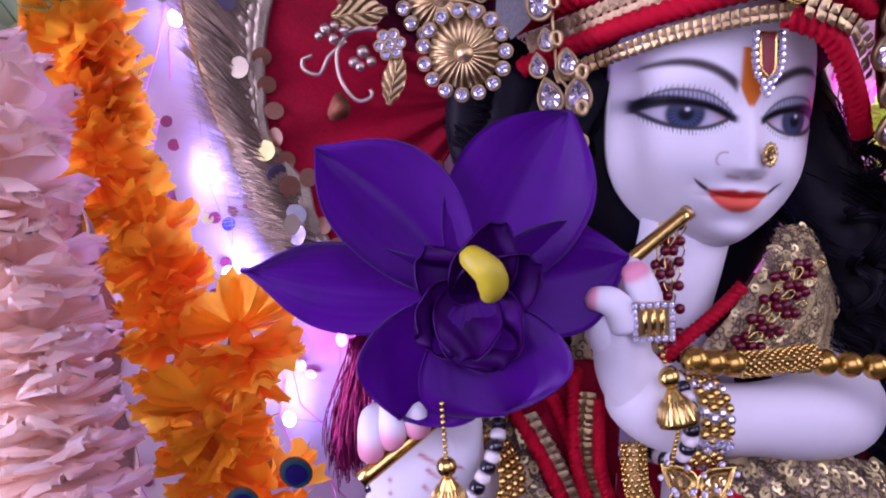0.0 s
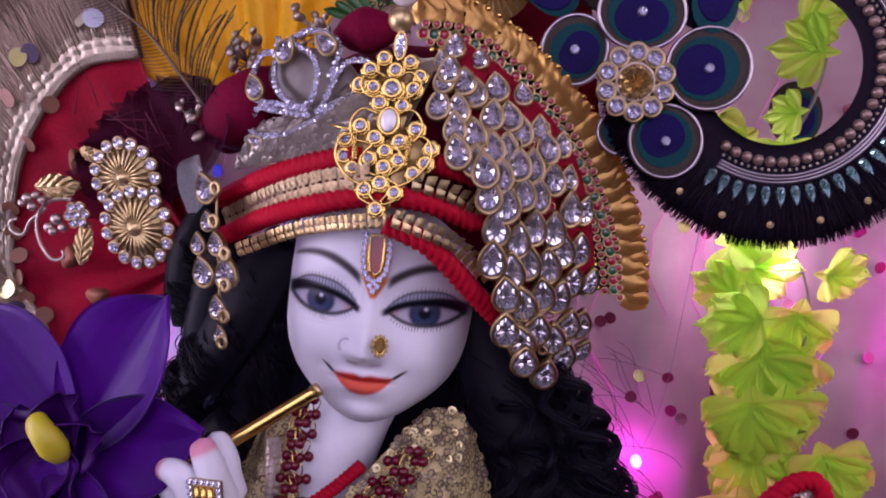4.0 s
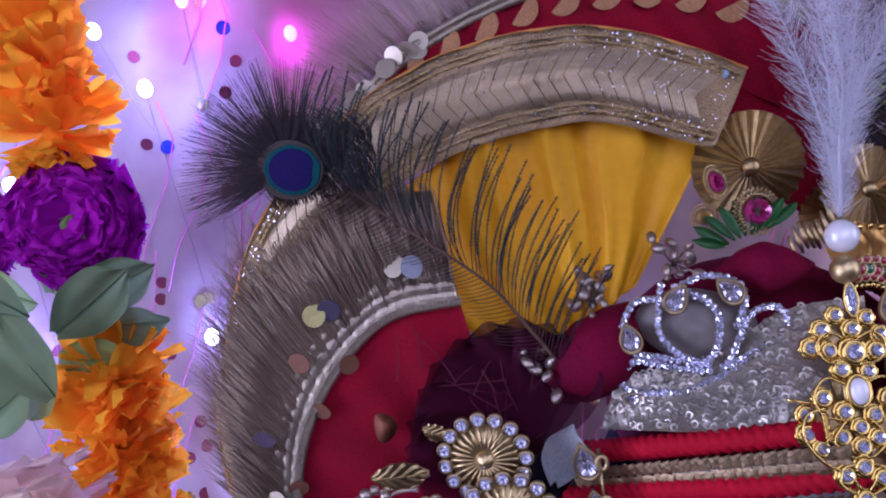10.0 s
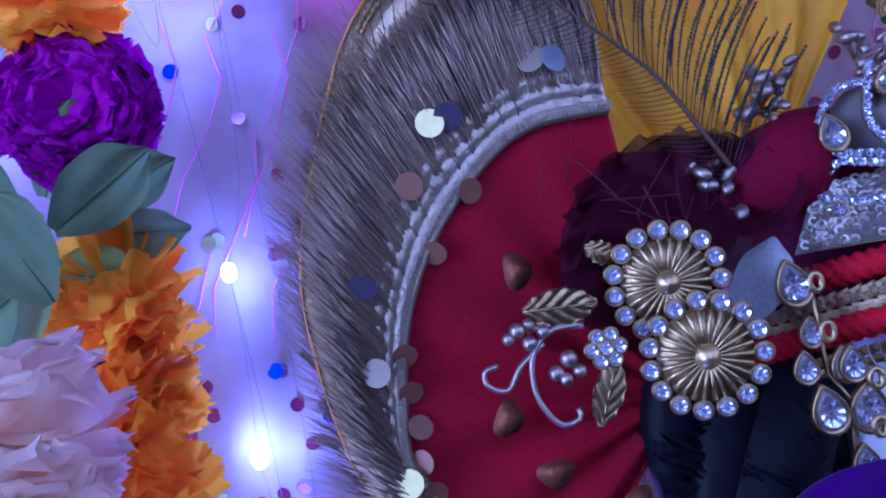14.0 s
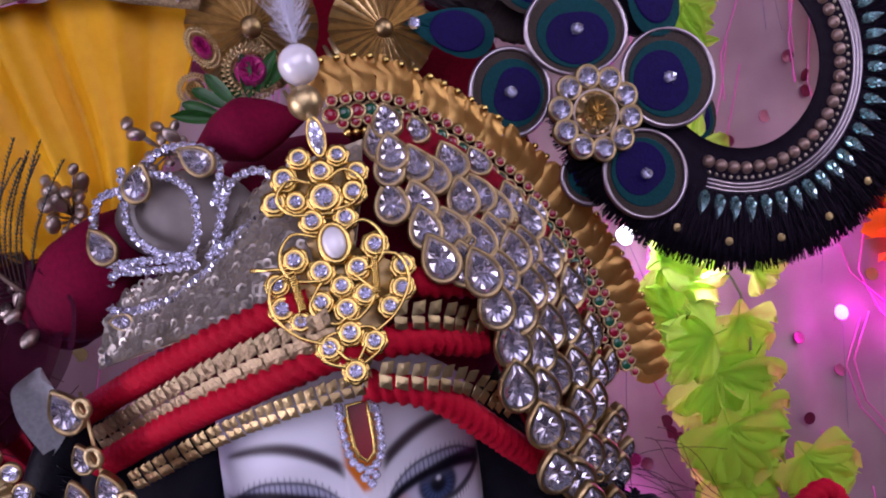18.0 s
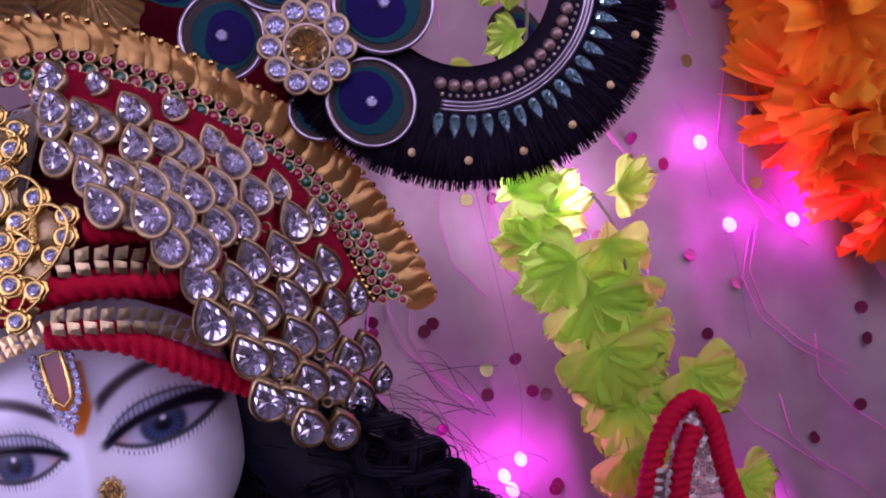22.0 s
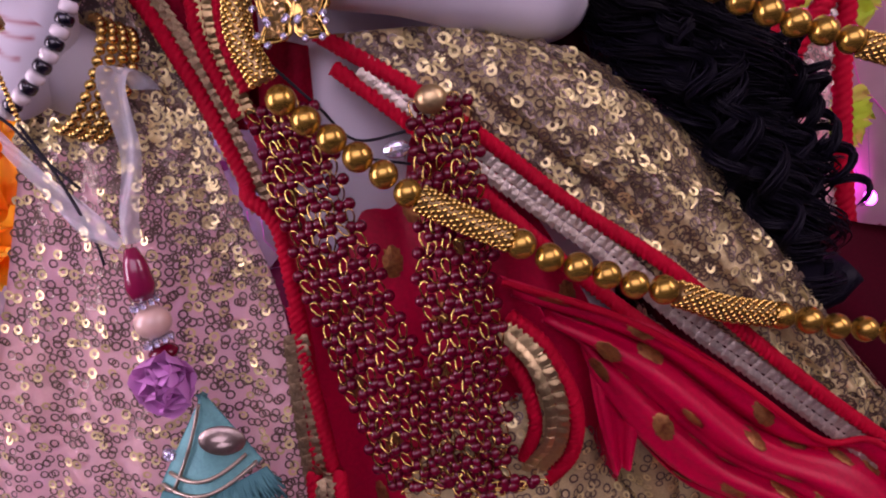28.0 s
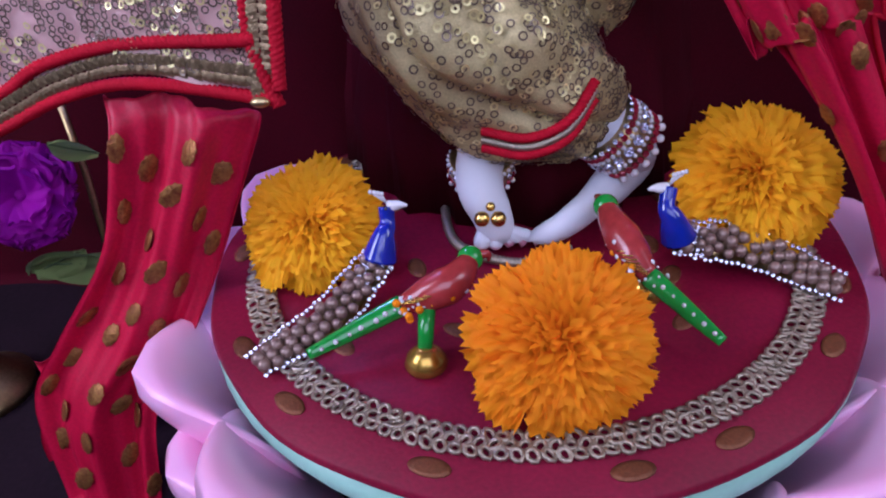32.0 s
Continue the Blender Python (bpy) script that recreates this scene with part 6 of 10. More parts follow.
# ---- red ring behind with gilt braid and a long fringe ----
back_fan = thing("red_back_fan", (0.0595, 0.3450, 0.7888), "red velvet fan with gold half-moon prints and a long fringe", "fan")
b_out = [(-0.0487, 0.3350, 0.7455), (-0.0209, 0.3400, 0.7676), (0.0034, 0.3440, 0.7837), (0.0366, 0.3480, 0.7956), (0.0685, 0.3500, 0.7999), (0.1015, 0.3510, 0.7982), (0.1373, 0.3520, 0.7859), (0.1599, 0.3520, 0.7692)]
b_in = [(-0.0136, 0.3350, 0.7391), (-0.0021, 0.3400, 0.7534), (0.0196, 0.3440, 0.7684), (0.0443, 0.3480, 0.7734), (0.0726, 0.3500, 0.7705), (0.0979, 0.3510, 0.7634), (0.1266, 0.3520, 0.7485), (0.1707, 0.3520, 0.7105)]
ao, ai = curve(b_out, 80), curve(b_in, 80)
part("velvet", Geo().sheet(lambda u, v: ao[round(u * 79)].lerp(ai[round(u * 79)], v) + Vector((0, 0.0012 * math.sin(u * 60), 0)), 80, 10, 0.001), red_velvet, back_fan)
part("filler", Geo().sheet(lambda u, v: Vector((0.1227, 0.3520, 0.7540)).lerp(Vector((0.1998, 0.3500, 0.6647)), u) + Vector((0.0, 0.001 * math.sin(9 * u), -0.045 + 0.07 * v + 0.012 * math.sin(3 * u))), 18, 10, 0.001), red_velvet, back_fan, "red velvet behind the jewels")
rnd = random.Random(31)
for lift in (0.0, 0.003):
    part("braid", rope(Geo(), [Vector(p) + Vector((0, -0.002, -lift)) for p in b_out], 1.5 * mm, 2.4 * mm, 3, 5), silver_braid, back_fan, "gilt braid")
for k in range(10):
    i = 12 + 6 * k
    p = ao[i].lerp(ai[i], 0.22) + Vector((0, -0.0022, 0))
    d = (ai[i] - ao[i]).normalized()
    g = Geo()
    n = 16
    m = facing(p, (0, -1, 0.05), -d)
    g.add([(0, 0, 0.0004)] + [(7 * mm * math.cos(math.pi + math.pi * j / n), 7 * mm * math.sin(math.pi + math.pi * j / n), 0.0002) for j in range(n + 1)], [(0, j, j + 1) for j in range(1, n + 1)], m)
    part("half_moon", g, mat("dull_copper_print", (0.32, 0.15, 0.06), 0.5, 0.5, var=0.4, scale=900, bump=0.4) if k == 0 else bpy.data.materials["dull_copper_print"], back_fan, "printed gold half-moon")
for k in range(12):
    i = 2 + 2 * k
    m = front(ao[i] + Vector((rnd.uniform(-3, 3) * mm, -0.003, rnd.uniform(-3, 3) * mm)), 0, rnd.uniform(-30, 30), rnd.uniform(-30, 30))
    part("paillette", Geo().lathe([(0.2 * mm, 0), (4.2 * mm, 0.1 * mm), (4.2 * mm, 0.4 * mm), (0.2 * mm, 0.5 * mm)], 16, m), sequin_big, back_fan, "", False)
g = Geo()
ctr = Vector((0.0648, 0.3450, 0.6873))
for k in range(700):
    i = rnd.randrange(0, 44)
    p = ao[i].lerp(ao[i + 1], rnd.random())
    d = (p - ctr).normalized()
    e = p + d * rnd.uniform(0.018, 0.034) + Vector((rnd.uniform(-5, 2) * mm, rnd.uniform(-6, 4) * mm, rnd.uniform(-5, 3) * mm))
    strands(g, [(p, e, (0, 0, 0.002))], 0.00016, rnd, 3, 5)
part("fringe", g, silver_thread, back_fan, "long silver fringe", True, "stuff")

# ---- red velvet side fan with braid, paillettes and thick silver fringe ----
copper_print = mat("copper_print", (0.20, 0.06, 0.03), 0.5, 0.5, var=0.4, scale=900, bump=0.4)
side_fan = thing("red_side_fan", (-0.0237, 0.3200, 0.6201), "red velvet fan edged with braid, paillettes and silver fringe", "fan")
edge = [(0.0042, 0.3160, 0.6824), (-0.0171, 0.3160, 0.6821), (-0.0325, 0.3180, 0.6757), (-0.0493, 0.3190, 0.6607), (-0.0599, 0.3200, 0.6460), (-0.0674, 0.3210, 0.6297), (-0.0721, 0.3210, 0.6090), (-0.0734, 0.3210, 0.5874), (-0.0626, 0.3220, 0.5682), (-0.0606, 0.3220, 0.5504), (-0.0459, 0.3220, 0.5181)]
rim = [(0.0014, 0.3120, 0.7251), (-0.0231, 0.3120, 0.7274), (-0.0520, 0.3120, 0.7150), (-0.0711, 0.3130, 0.7049), (-0.0838, 0.3130, 0.6840), (-0.0914, 0.3140, 0.6603), (-0.0927, 0.3160, 0.6496), (-0.0917, 0.3170, 0.6176), (-0.0857, 0.3180, 0.5802), (-0.0822, 0.3200, 0.5554), (-0.0674, 0.3220, 0.5216)]
ec, rc = curve(edge, 120), curve(rim, 120)
hub = Vector((0.0147, 0.3300, 0.5918))
part("velvet", Geo().sheet(lambda u, v: ec[round(u * 119)].lerp(hub, v) + Vector((0, 0.0025 * math.sin(u * 40) * v * (1 - v) * 3, 0)), 120, 22, 0.001), red_velvet, side_fan)
part("skirt", Geo().sheet(lambda u, v: rc[round(u * 119)].lerp(ec[round(u * 119)], v) + Vector((0, 0.0030, 0)), 120, 5, 0.0008), brocade, side_fan, "silver backing under the fringe")
for off in (0.0, 0.0028):
    part("braid", rope(Geo(), [p + (r - p).normalized() * off + Vector((0, -0.0015, 0)) for p, r in zip(ec[::6], rc[::6])], 1.1 * mm, 2.4 * mm, 3, 5), silver_braid, side_fan, "gilt braid")
part("braid_band", Geo().sheet(lambda u, v: ec[round(u * 119)].lerp(rc[round(u * 119)], 0.02 + 0.30 * v) + Vector((0, -0.0012 - 0.0009 * abs(math.sin(v * 9.4)) - 0.0005 * math.sin(u * 520), 0)), 120, 14, 0.0008), silver_braid, side_fan, "woven silver-gilt band")
g = Geo()
for i in range(0, 119):
    for q in range(2):
        p = ec[i].lerp(ec[i + 1], q / 2)
        d = (rc[i] - ec[i]).normalized()
        ring = [p + d * (1.4 * mm + 1.6 * mm * math.cos(t)) + Vector((0.9 * mm * math.sin(t) * d.z, -0.0030, -0.9 * mm * math.sin(t) * d.x)) for t in (j * math.pi / 4 for j in range(8))]
        g.tube(ring, 0.28 * mm, 4, True)
part("braid_loop_edge", g, silver_braid, side_fan, "tiny loops of the braid", True, "stuff")
rnd = random.Random(17)
g = Geo()
for k in range(3800):
    f = rnd.random() * 118.9
    i = int(f)
    p = ec[i].lerp(ec[i + 1], f - i)
    e = rc[i].lerp(rc[i + 1], f - i)
    e = p.lerp(e, rnd.uniform(0.75, 1.08)) + Vector((rnd.uniform(-3, 3), rnd.uniform(-5, 1.5), rnd.uniform(-3.5, 3))) * mm
    strands(g, [(p + Vector((0, -0.0008, 0)), e, (rnd.uniform(-1, 1) * mm, -0.0015, rnd.uniform(-1, 2) * mm))], 0.00034, rnd, 3, 5)
part("fringe", g, silver_thread, side_fan, "thick silver fringe", True, "stuff")
g = Geo()
for k in range(1500):
    f = 10 + rnd.random() * 105
    i = int(f)
    p = rc[i].lerp(rc[i + 1], f - i) + Vector((0, 0.003, 0))
    d = (rc[i] - ec[i]).normalized()
    e = p + d * rnd.uniform(0.008, 0.022) + Vector((rnd.uniform(-3, 3), rnd.uniform(-2, 5), rnd.uniform(-6, 1))) * mm
    strands(g, [(p, e, (0, 0, 0.0015))], 0.00014, rnd, 3, 5)
part("outer_fringe", g, silver_thread, side_fan, "fine outer fringe", True, "stuff")
pail_me = [shared(Geo().lathe([(0.3 * mm, 0), (4.3 * mm, 0.15 * mm), (4.3 * mm, 0.5 * mm), (0.3 * mm, 0.5 * mm)], 20), "paillette", mt, False) for mt in
           (sequin_big, mat("lemon_paillette", (0.62, 0.55, 0.22), 0.15, 0.5, var=0.15), mat("copper_paillette", (0.20, 0.085, 0.05), 0.45, 0.2), mat("slate_paillette", (0.16, 0.13, 0.20), 0.15, 0.6), mat("silver_paillette", (0.36, 0.37, 0.44), 0.35, 0.4))]
for k in range(40):
    i = min(118, int(2 + 116 * k / 40))
    p = ec[i].lerp(rc[i], rnd.uniform(0.25, 0.45)) + Vector((0, -0.0045 - 0.002 * rnd.random(), 0))
    if rnd.random() < 0.40:
        piece("paillette", rnd.choice(pail_me), front(p, 0, rnd.uniform(-35, 35), rnd.uniform(-35, 35)), side_fan)
for k in range(16):
    i = 22 + 6 * k
    p = ec[i].lerp(hub, rnd.uniform(0.0, 0.05)) + Vector((0, -0.0030, 0))
    if rnd.random() < 0.55:
        piece("paillette", pail_me[2], front(p, 0, rnd.uniform(-30, 30), rnd.uniform(-30, 30), 0.9), side_fan, "copper paillette")
for k, p in enumerate(((-0.0318, 0.3180, 0.5786), (-0.0095, 0.3180, 0.5652), (-0.0428, 0.3180, 0.5974), (-0.0321, 0.3160, 0.6403))):
    part("gold_print", Geo().lathe([(5 * mm, 0), (5.8 * mm, 0.12 * mm), (0, 0.15 * mm)], 16, front(p, 30 * k) @ Matrix.Diagonal((1, 0.75, 1, 1)), lambda w, h: 1 + 0.12 * math.sin(3 * w)), copper_print, side_fan, "printed copper spot")

# maroon tulle bunch
tuft = thing("marabou_tuft", (0.0112, 0.3140, 0.6468), "dark maroon tulle bunch tucked beside the brooch", "tulle")
g = Geo()
foot = Vector((0.0199, 0.3120, 0.6229))
for k in range(40):
    q = Vector(foot).lerp(Vector((0.0080, 0.3060, 0.6598)), rnd.random() * 0.95) + Vector((rnd.gauss(-3, 11), rnd.gauss(0, 3), rnd.gauss(0, 7))) * mm
    d = Vector((rnd.gauss(-0.25, 0.5), rnd.gauss(-0.3, 0.4), rnd.gauss(0.5, 0.5))).normalized()
    strands(g, [(q, q + d * rnd.uniform(0.008, 0.024), (rnd.uniform(-2, 2) * mm, 0, 0))], 0.00026, rnd, 3, 4)
part("barb_web", g, maroon_feather, tuft, "", True, "stuff")
tulle = mat("maroon_tulle", (0.045, 0.002, 0.014), 0.8, spec=0.1, var=0.4, scale=1400, bump=0.3, alpha=0.72)
for k in range(9):
    w = radians(62 + 13 * k)
    tip = foot + Vector((math.cos(w) * 0.046, -0.006 - 0.0016 * (k % 3), math.sin(w) * (0.050 - 0.0010 * abs(k - 3))))
    m = facing(foot.lerp(tip, 0.02), (0.1 * (k - 4), -1, 0.1), tip - foot)
    g = Geo()
    petal(g, m, 0.036, (tip - foot).length, 0.10, 0.05, 0.10, 0.70, 20, 17, rnd)
    part("tulle_fold", g, tulle, tuft, "sheer dark maroon fold")
part("quill", Geo().tube([foot, (0.0151, 0.3120, 0.6389), (0.0080, 0.3080, 0.6577)], [0.8 * mm, 0.6 * mm, 0.3 * mm], 6), maroon_feather, tuft)


# ---- peacock feathers ----
def eye_disc(parent, m, r, squash=0.85):
    part("eye_bronze", Geo().lathe([(r * 0.90, -0.2 * mm), (r * 0.88, 0.1 * mm), (0, 0.5 * mm)], 28, m @ Matrix.Diagonal((squash, 1, 1, 1))), peacock_bronze, parent, "bronze eye of the feather", False)
    part("eye_teal", Geo().lathe([(r * 0.76, 0.2 * mm), (r * 0.74, 0.6 * mm), (0, 0.8 * mm)], 28, m @ Matrix.Translation((0, -0.08 * r, 0)) @ Matrix.Diagonal((squash, 1, 1, 1)), lambda w, h: 1 + 0.02 * math.sin(9 * w)), peacock_teal, parent, "teal ring", False)
    part("eye_blue", Geo().lathe([(r * 0.64, 0.6 * mm), (r * 0.62, 0.9 * mm), (0, 1.2 * mm)], 28, m @ Matrix.Translation((0, -0.10 * r, 0)) @ Matrix.Diagonal((squash, 1, 1, 1)), lambda w, h: 1 - 0.20 * math.exp(-((w - 4.7) / 0.5) ** 2)), peacock_blue, parent, "dark blue heart", False)


feather = thing("peacock_feather", (-0.0045, 0.3050, 0.7066), "peacock feather laid across the fan", "feather")
FE = front((-0.0446, 0.2955, 0.7408), 75, -6)
stem = [(-0.0311, 0.2970, 0.7357), (-0.0094, 0.3000, 0.7136), (0.0148, 0.3040, 0.6903), (0.0268, 0.3060, 0.6715), (0.0366, 0.3080, 0.6547)]
sc_ = curve(stem, 60)
part("shaft", Geo().tube(sc_, [0.35 * mm + 0.5 * mm * i / 59 for i in range(60)], 6), mat("feather_shaft", (0.10, 0.05, 0.03), 0.4), feather)
g = Geo()
ec_ = FE.translation
for k in range(1500):
    w = rnd.uniform(0, 2 * math.pi)
    r0, r1 = rnd.uniform(0.004, 0.011), rnd.uniform(0.016, 0.040)
    d = Vector((math.cos(w), 0, math.sin(w)))
    lean = Vector((-0.75, 0, 0.12))
    d = (d + lean).normalized()
    if d.x > 0.65 or d.z < -0.42:
        continue
    strands(g, [(ec_ + d * r0 + Vector((0, 0.0006, 0)), ec_ + d * r1 + Vector((0, rnd.uniform(-2, 3) * mm, rnd.uniform(-2, 1) * mm)), (0, -0.001, rnd.uniform(-1, 2) * mm))], 0.00014, rnd, 3, 5)
part("barb_web", g, dark_feather, feather, "dark hairy barbs round the eye", True, "stuff")
g = Geo()
for k in range(1300):
    a = ec_ + Vector((rnd.uniform(-0.008, 0.030), rnd.uniform(0.0004, 0.0020), rnd.uniform(-0.013, 0.010)))
    strands(g, [(a, a + Vector((-0.005 + rnd.gauss(0, 0.002), -0.0006, 0.008)) * rnd.uniform(0.6, 1.5), (0.001, 0, 0.001))], 0.00016, rnd, 3, 4)
part("close_web", g, dark_feather, feather, "dark web of close barbs", True, "stuff")
eye_disc(feather, FE @ Matrix.Translation((0, 0, 0.0012)), 13.5 * mm, 0.85)
g, herl = Geo(), Geo()
for k in range(62):
    t = k / 61
    p = sc_[min(59, int(4 + t * 55))]
    up = Vector((0.05 + 0.28 * t + rnd.uniform(-0.08, 0.08), -0.15, 0.95)).normalized()
    ln = 0.050 * (1 - 0.35 * abs(t - 0.45)) * rnd.uniform(0.72, 1.05)
    bend = Vector((-0.010 * (1 - t), -0.003, 0)) * rnd.uniform(0.5, 1.5)
    pts = [p + up * ln * s + bend * math.sin(math.pi * s * 0.9) + Vector((0.010 * t * s * s, 0, 0)) for s in (i / 9 for i in range(10))]
    g.tube(pts, 0.0002, 3)
    for i in range(3, 10):
        for q in range(4):
            a = pts[i - 1].lerp(pts[i], q / 4)
            dd = (pts[i] - pts[i - 1]).normalized()
            for s in (-1, 1):
                sd = Vector((s, rnd.uniform(-0.4, 0.2), 0)).normalized()
                strands(herl, [(a, a + (sd * 0.6 + dd).normalized() * rnd.uniform(0.0007, 0.0015), (0, 0, 0))], 0.0002, rnd, 3, 2)
    dn = Vector((-0.75 - rnd.uniform(0, 0.1), -0.1, -0.3 + 0.5 * t)).normalized()
    strands(g, [(p, p + dn * rnd.uniform(0.009, 0.017), (0, 0, -0.001))], 0.00018, rnd, 3, 4)
part("long_barb_web", g, dark_feather, feather, "long open barbs", True, "stuff")
part("herl", herl, mat("teal_herl", (0.01, 0.05, 0.055), 0.35, 0.5, var=0.5, island=0.9), feather, "iridescent herl on the barbs", True, "stuff")


# ---- brooch with two gold rosettes ----
brooch = thing("brooch", (0.0044, 0.2900, 0.6206), "gold floral brooch with two rosettes, leaves and crystals", "brooch")
b_cup = shared(bezel(oval(2.3 * mm, 2.3 * mm, 14), 0.5 * mm, 1.2 * mm), "crystal_cup", gold_old)
b_gem = shared(stone(oval(2.3 * mm, 2.3 * mm, 12), 1.6 * mm), "crystal", crystal, False)
for p, r, lift in (((0.0042, 0.2930, 0.6303), 14.6 * mm, 0.0), ((0.0093, 0.2885, 0.6096), 15.2 * mm, 0.001)):
    m = front(p, 8, -8, 6)
    part("rosette_dish", Geo().lathe([(r * 0.84, -1.2 * mm), (r * 0.84, 0.0), (r * 0.3, 1.2 * mm), (0, 1.5 * mm)], 36, m), gold_old, brooch)
    ray = Geo().tube([(0.1 * r, 0, 2.2 * mm), (0.5 * r, 0, 1.6 * mm), (0.80 * r, 0, 0.9 * mm)], [0.35 * mm, 0.55 * mm, 0.75 * mm], 6)
    ray_me = shared(ray, "ray", gold_pale)
    for k in range(26):
        piece("ray", ray_me, m @ Euler((0, 0, 2 * math.pi * k / 26)).to_matrix().to_4x4(), brooch)
    part("boss", Geo().lathe([(0.24 * r, 1.4 * mm), (0.22 * r, 2.6 * mm), (0.12 * r, 3.8 * mm), (0.04 * r, 4.6 * mm), (0, 4.7 * mm)], 16, m), gold_pale, brooch)
    for k in range(15):
        w = 2 * math.pi * (k + 0.4) / 15
        mm_ = m @ Matrix.Translation((r * 0.98 * math.cos(w), r * 0.98 * math.sin(w), 0.4 * mm))
        c = piece("crystal_cup", b_cup, mm_, brooch)
        piece("crystal", b_gem, mm_ @ Euler((0, 0, k)).to_matrix().to_4x4(), c)


def metal_leaf(p, roll, ln, wd, material=gold_old):
    m = front(p, roll, 0, 8)
    g = Geo()

    def f(u, v):
        s = 2 * v - 1
        w = wd * math.sin(math.pi * (u * 0.94 + 0.03)) ** 0.8 / 2
        return m @ Vector((s * w, ln * u, 0.5 * mm * math.cos(s * 1.4) + 0.35 * mm * math.cos((abs(s) * 3 + u * 9) * 3.2) + 0.8 * mm * math.sin(u * 3)))
    g.sheet(f, 26, 15, 0.5 * mm)
    g.tube([m @ Vector((0, ln * t, 0.9 * mm + 0.8 * mm * math.sin(t * 3))) for t in (i / 10 for i in range(11))], 0.4 * mm, 5)
    return part("leaf", g, material, brooch, "veined metal leaf")


metal_leaf((-0.0159, 0.2920, 0.6287), 86, 20 * mm, 10.5 * mm)
metal_leaf((-0.0139, 0.2910, 0.6134), 158, 19 * mm, 8.5 * mm)
metal_leaf((-0.0069, 0.2960, 0.6389), 60, 10 * mm, 6 * mm)
for pts in ([(-0.0205, 0.2920, 0.6236), (-0.0300, 0.2910, 0.6234), (-0.0359, 0.2900, 0.6176), (-0.0366, 0.2900, 0.6074), (-0.0321, 0.2900, 0.5992), (-0.0265, 0.2900, 0.5995), (-0.0266, 0.2900, 0.6023)],
            [(-0.0322, 0.2910, 0.6207), (-0.0394, 0.2900, 0.6160), (-0.0437, 0.2900, 0.6106), (-0.0488, 0.2900, 0.6126), (-0.0490, 0.2900, 0.6163), (-0.0453, 0.2900, 0.6174)],
            [(-0.0207, 0.2920, 0.6229), (-0.0290, 0.2920, 0.6250), (-0.0360, 0.2910, 0.6247)]):
    part("scroll", Geo().tube(curve(pts, 30), [0.75 * mm] * 30, 7), silver_old, brooch, "curled metal scroll")
for p, k in (((-0.0387, 0.2890, 0.6255), 2.2), ((-0.0362, 0.2880, 0.6218), 2.0), ((-0.0414, 0.2890, 0.6237), 1.7), ((-0.0355, 0.2900, 0.6263), 1.8), ((-0.0320, 0.2890, 0.6240), 1.8), ((-0.0267, 0.2890, 0.6157), 2.4), ((-0.0306, 0.2890, 0.6126), 2.1), ((-0.0244, 0.2890, 0.6120), 1.9), ((-0.0285, 0.2880, 0.6107), 1.8)):
    part("berry", Geo().ball(p, k * mm, 12, 8), silver_old, brooch, "round metal berry")
FL = front((-0.0167, 0.2880, 0.6167), 0, 0)
for k in range(7):
    mm_ = FL @ Matrix.Translation((0, 0, 0.6 * mm)) if k == 6 else FL @ Matrix.Translation((3.7 * mm * math.cos(k * math.pi / 3), 3.7 * mm * math.sin(k * math.pi / 3), 0))
    c = piece("crystal_cup", b_cup, mm_ @ Matrix.Scale(0.78, 4), brooch)
    piece("crystal", b_gem, mm_ @ Matrix.Scale(0.78, 4), c)

# pale shell petal behind the earring
part("shell_petal", petal(Geo(), front((0.0274, 0.3050, 0.6132), -25, -15, 10), 15 * mm, 27 * mm, 0.4, 0.1, 0.03, 0.5, 14, 9), mat("grey_lace", (0.36, 0.36, 0.38), 0.5, var=0.3, scale=900), None, "grey lace petal beside the turban", True, "", "petal")

# ---- hanging crystal earring ----
earring = thing("earring", (0.0450, 0.2820, 0.5922), "long earring of clear crystals in gilt cups", "earring")
for p, sc, roll in (((0.0385, 0.2930, 0.6228), 0.95, 10), ((0.0391, 0.2900, 0.6095), 0.62, 0), ((0.0349, 0.2880, 0.6009), 0.66, 0), ((0.0443, 0.2860, 0.6002), 0.72, 0), ((0.0373, 0.2850, 0.5896), 0.95, 8), ((0.0473, 0.2840, 0.5886), 1.0, -8), ((0.0449, 0.2830, 0.6006), 0.7, 0), ((0.0427, 0.2820, 0.5753), 0.72, 0), ((0.0424, 0.2820, 0.5645), 0.55, 0)):
    m = front(p, roll, -8, 0, sc)
    c = piece("gem_cup", cup_me, m, earring)
    piece("gem", gem_me, m, c)
for p in ((0.0437, 0.2910, 0.6225), (0.0427, 0.2880, 0.6094), (0.0491, 0.2810, 0.5965), (0.0476, 0.2810, 0.5842), (0.0461, 0.2800, 0.5720), (0.0439, 0.2800, 0.5617)):
    part("gilt_link", Geo().tube([Vector(p) + Vector((1.7 * mm * math.cos(w), 0, 2.4 * mm * math.sin(w))) for w in (k * math.pi / 7 for k in range(14))], 0.9 * mm, 6, True), gold_pale, earring)
part("chain", Geo().tube([(0.0436, 0.2940, 0.6266), (0.0425, 0.2920, 0.6122), (0.0415, 0.2900, 0.5979), (0.0439, 0.2860, 0.5917), (0.0407, 0.2850, 0.5621)], 0.6 * mm, 6), gold_old, earring)

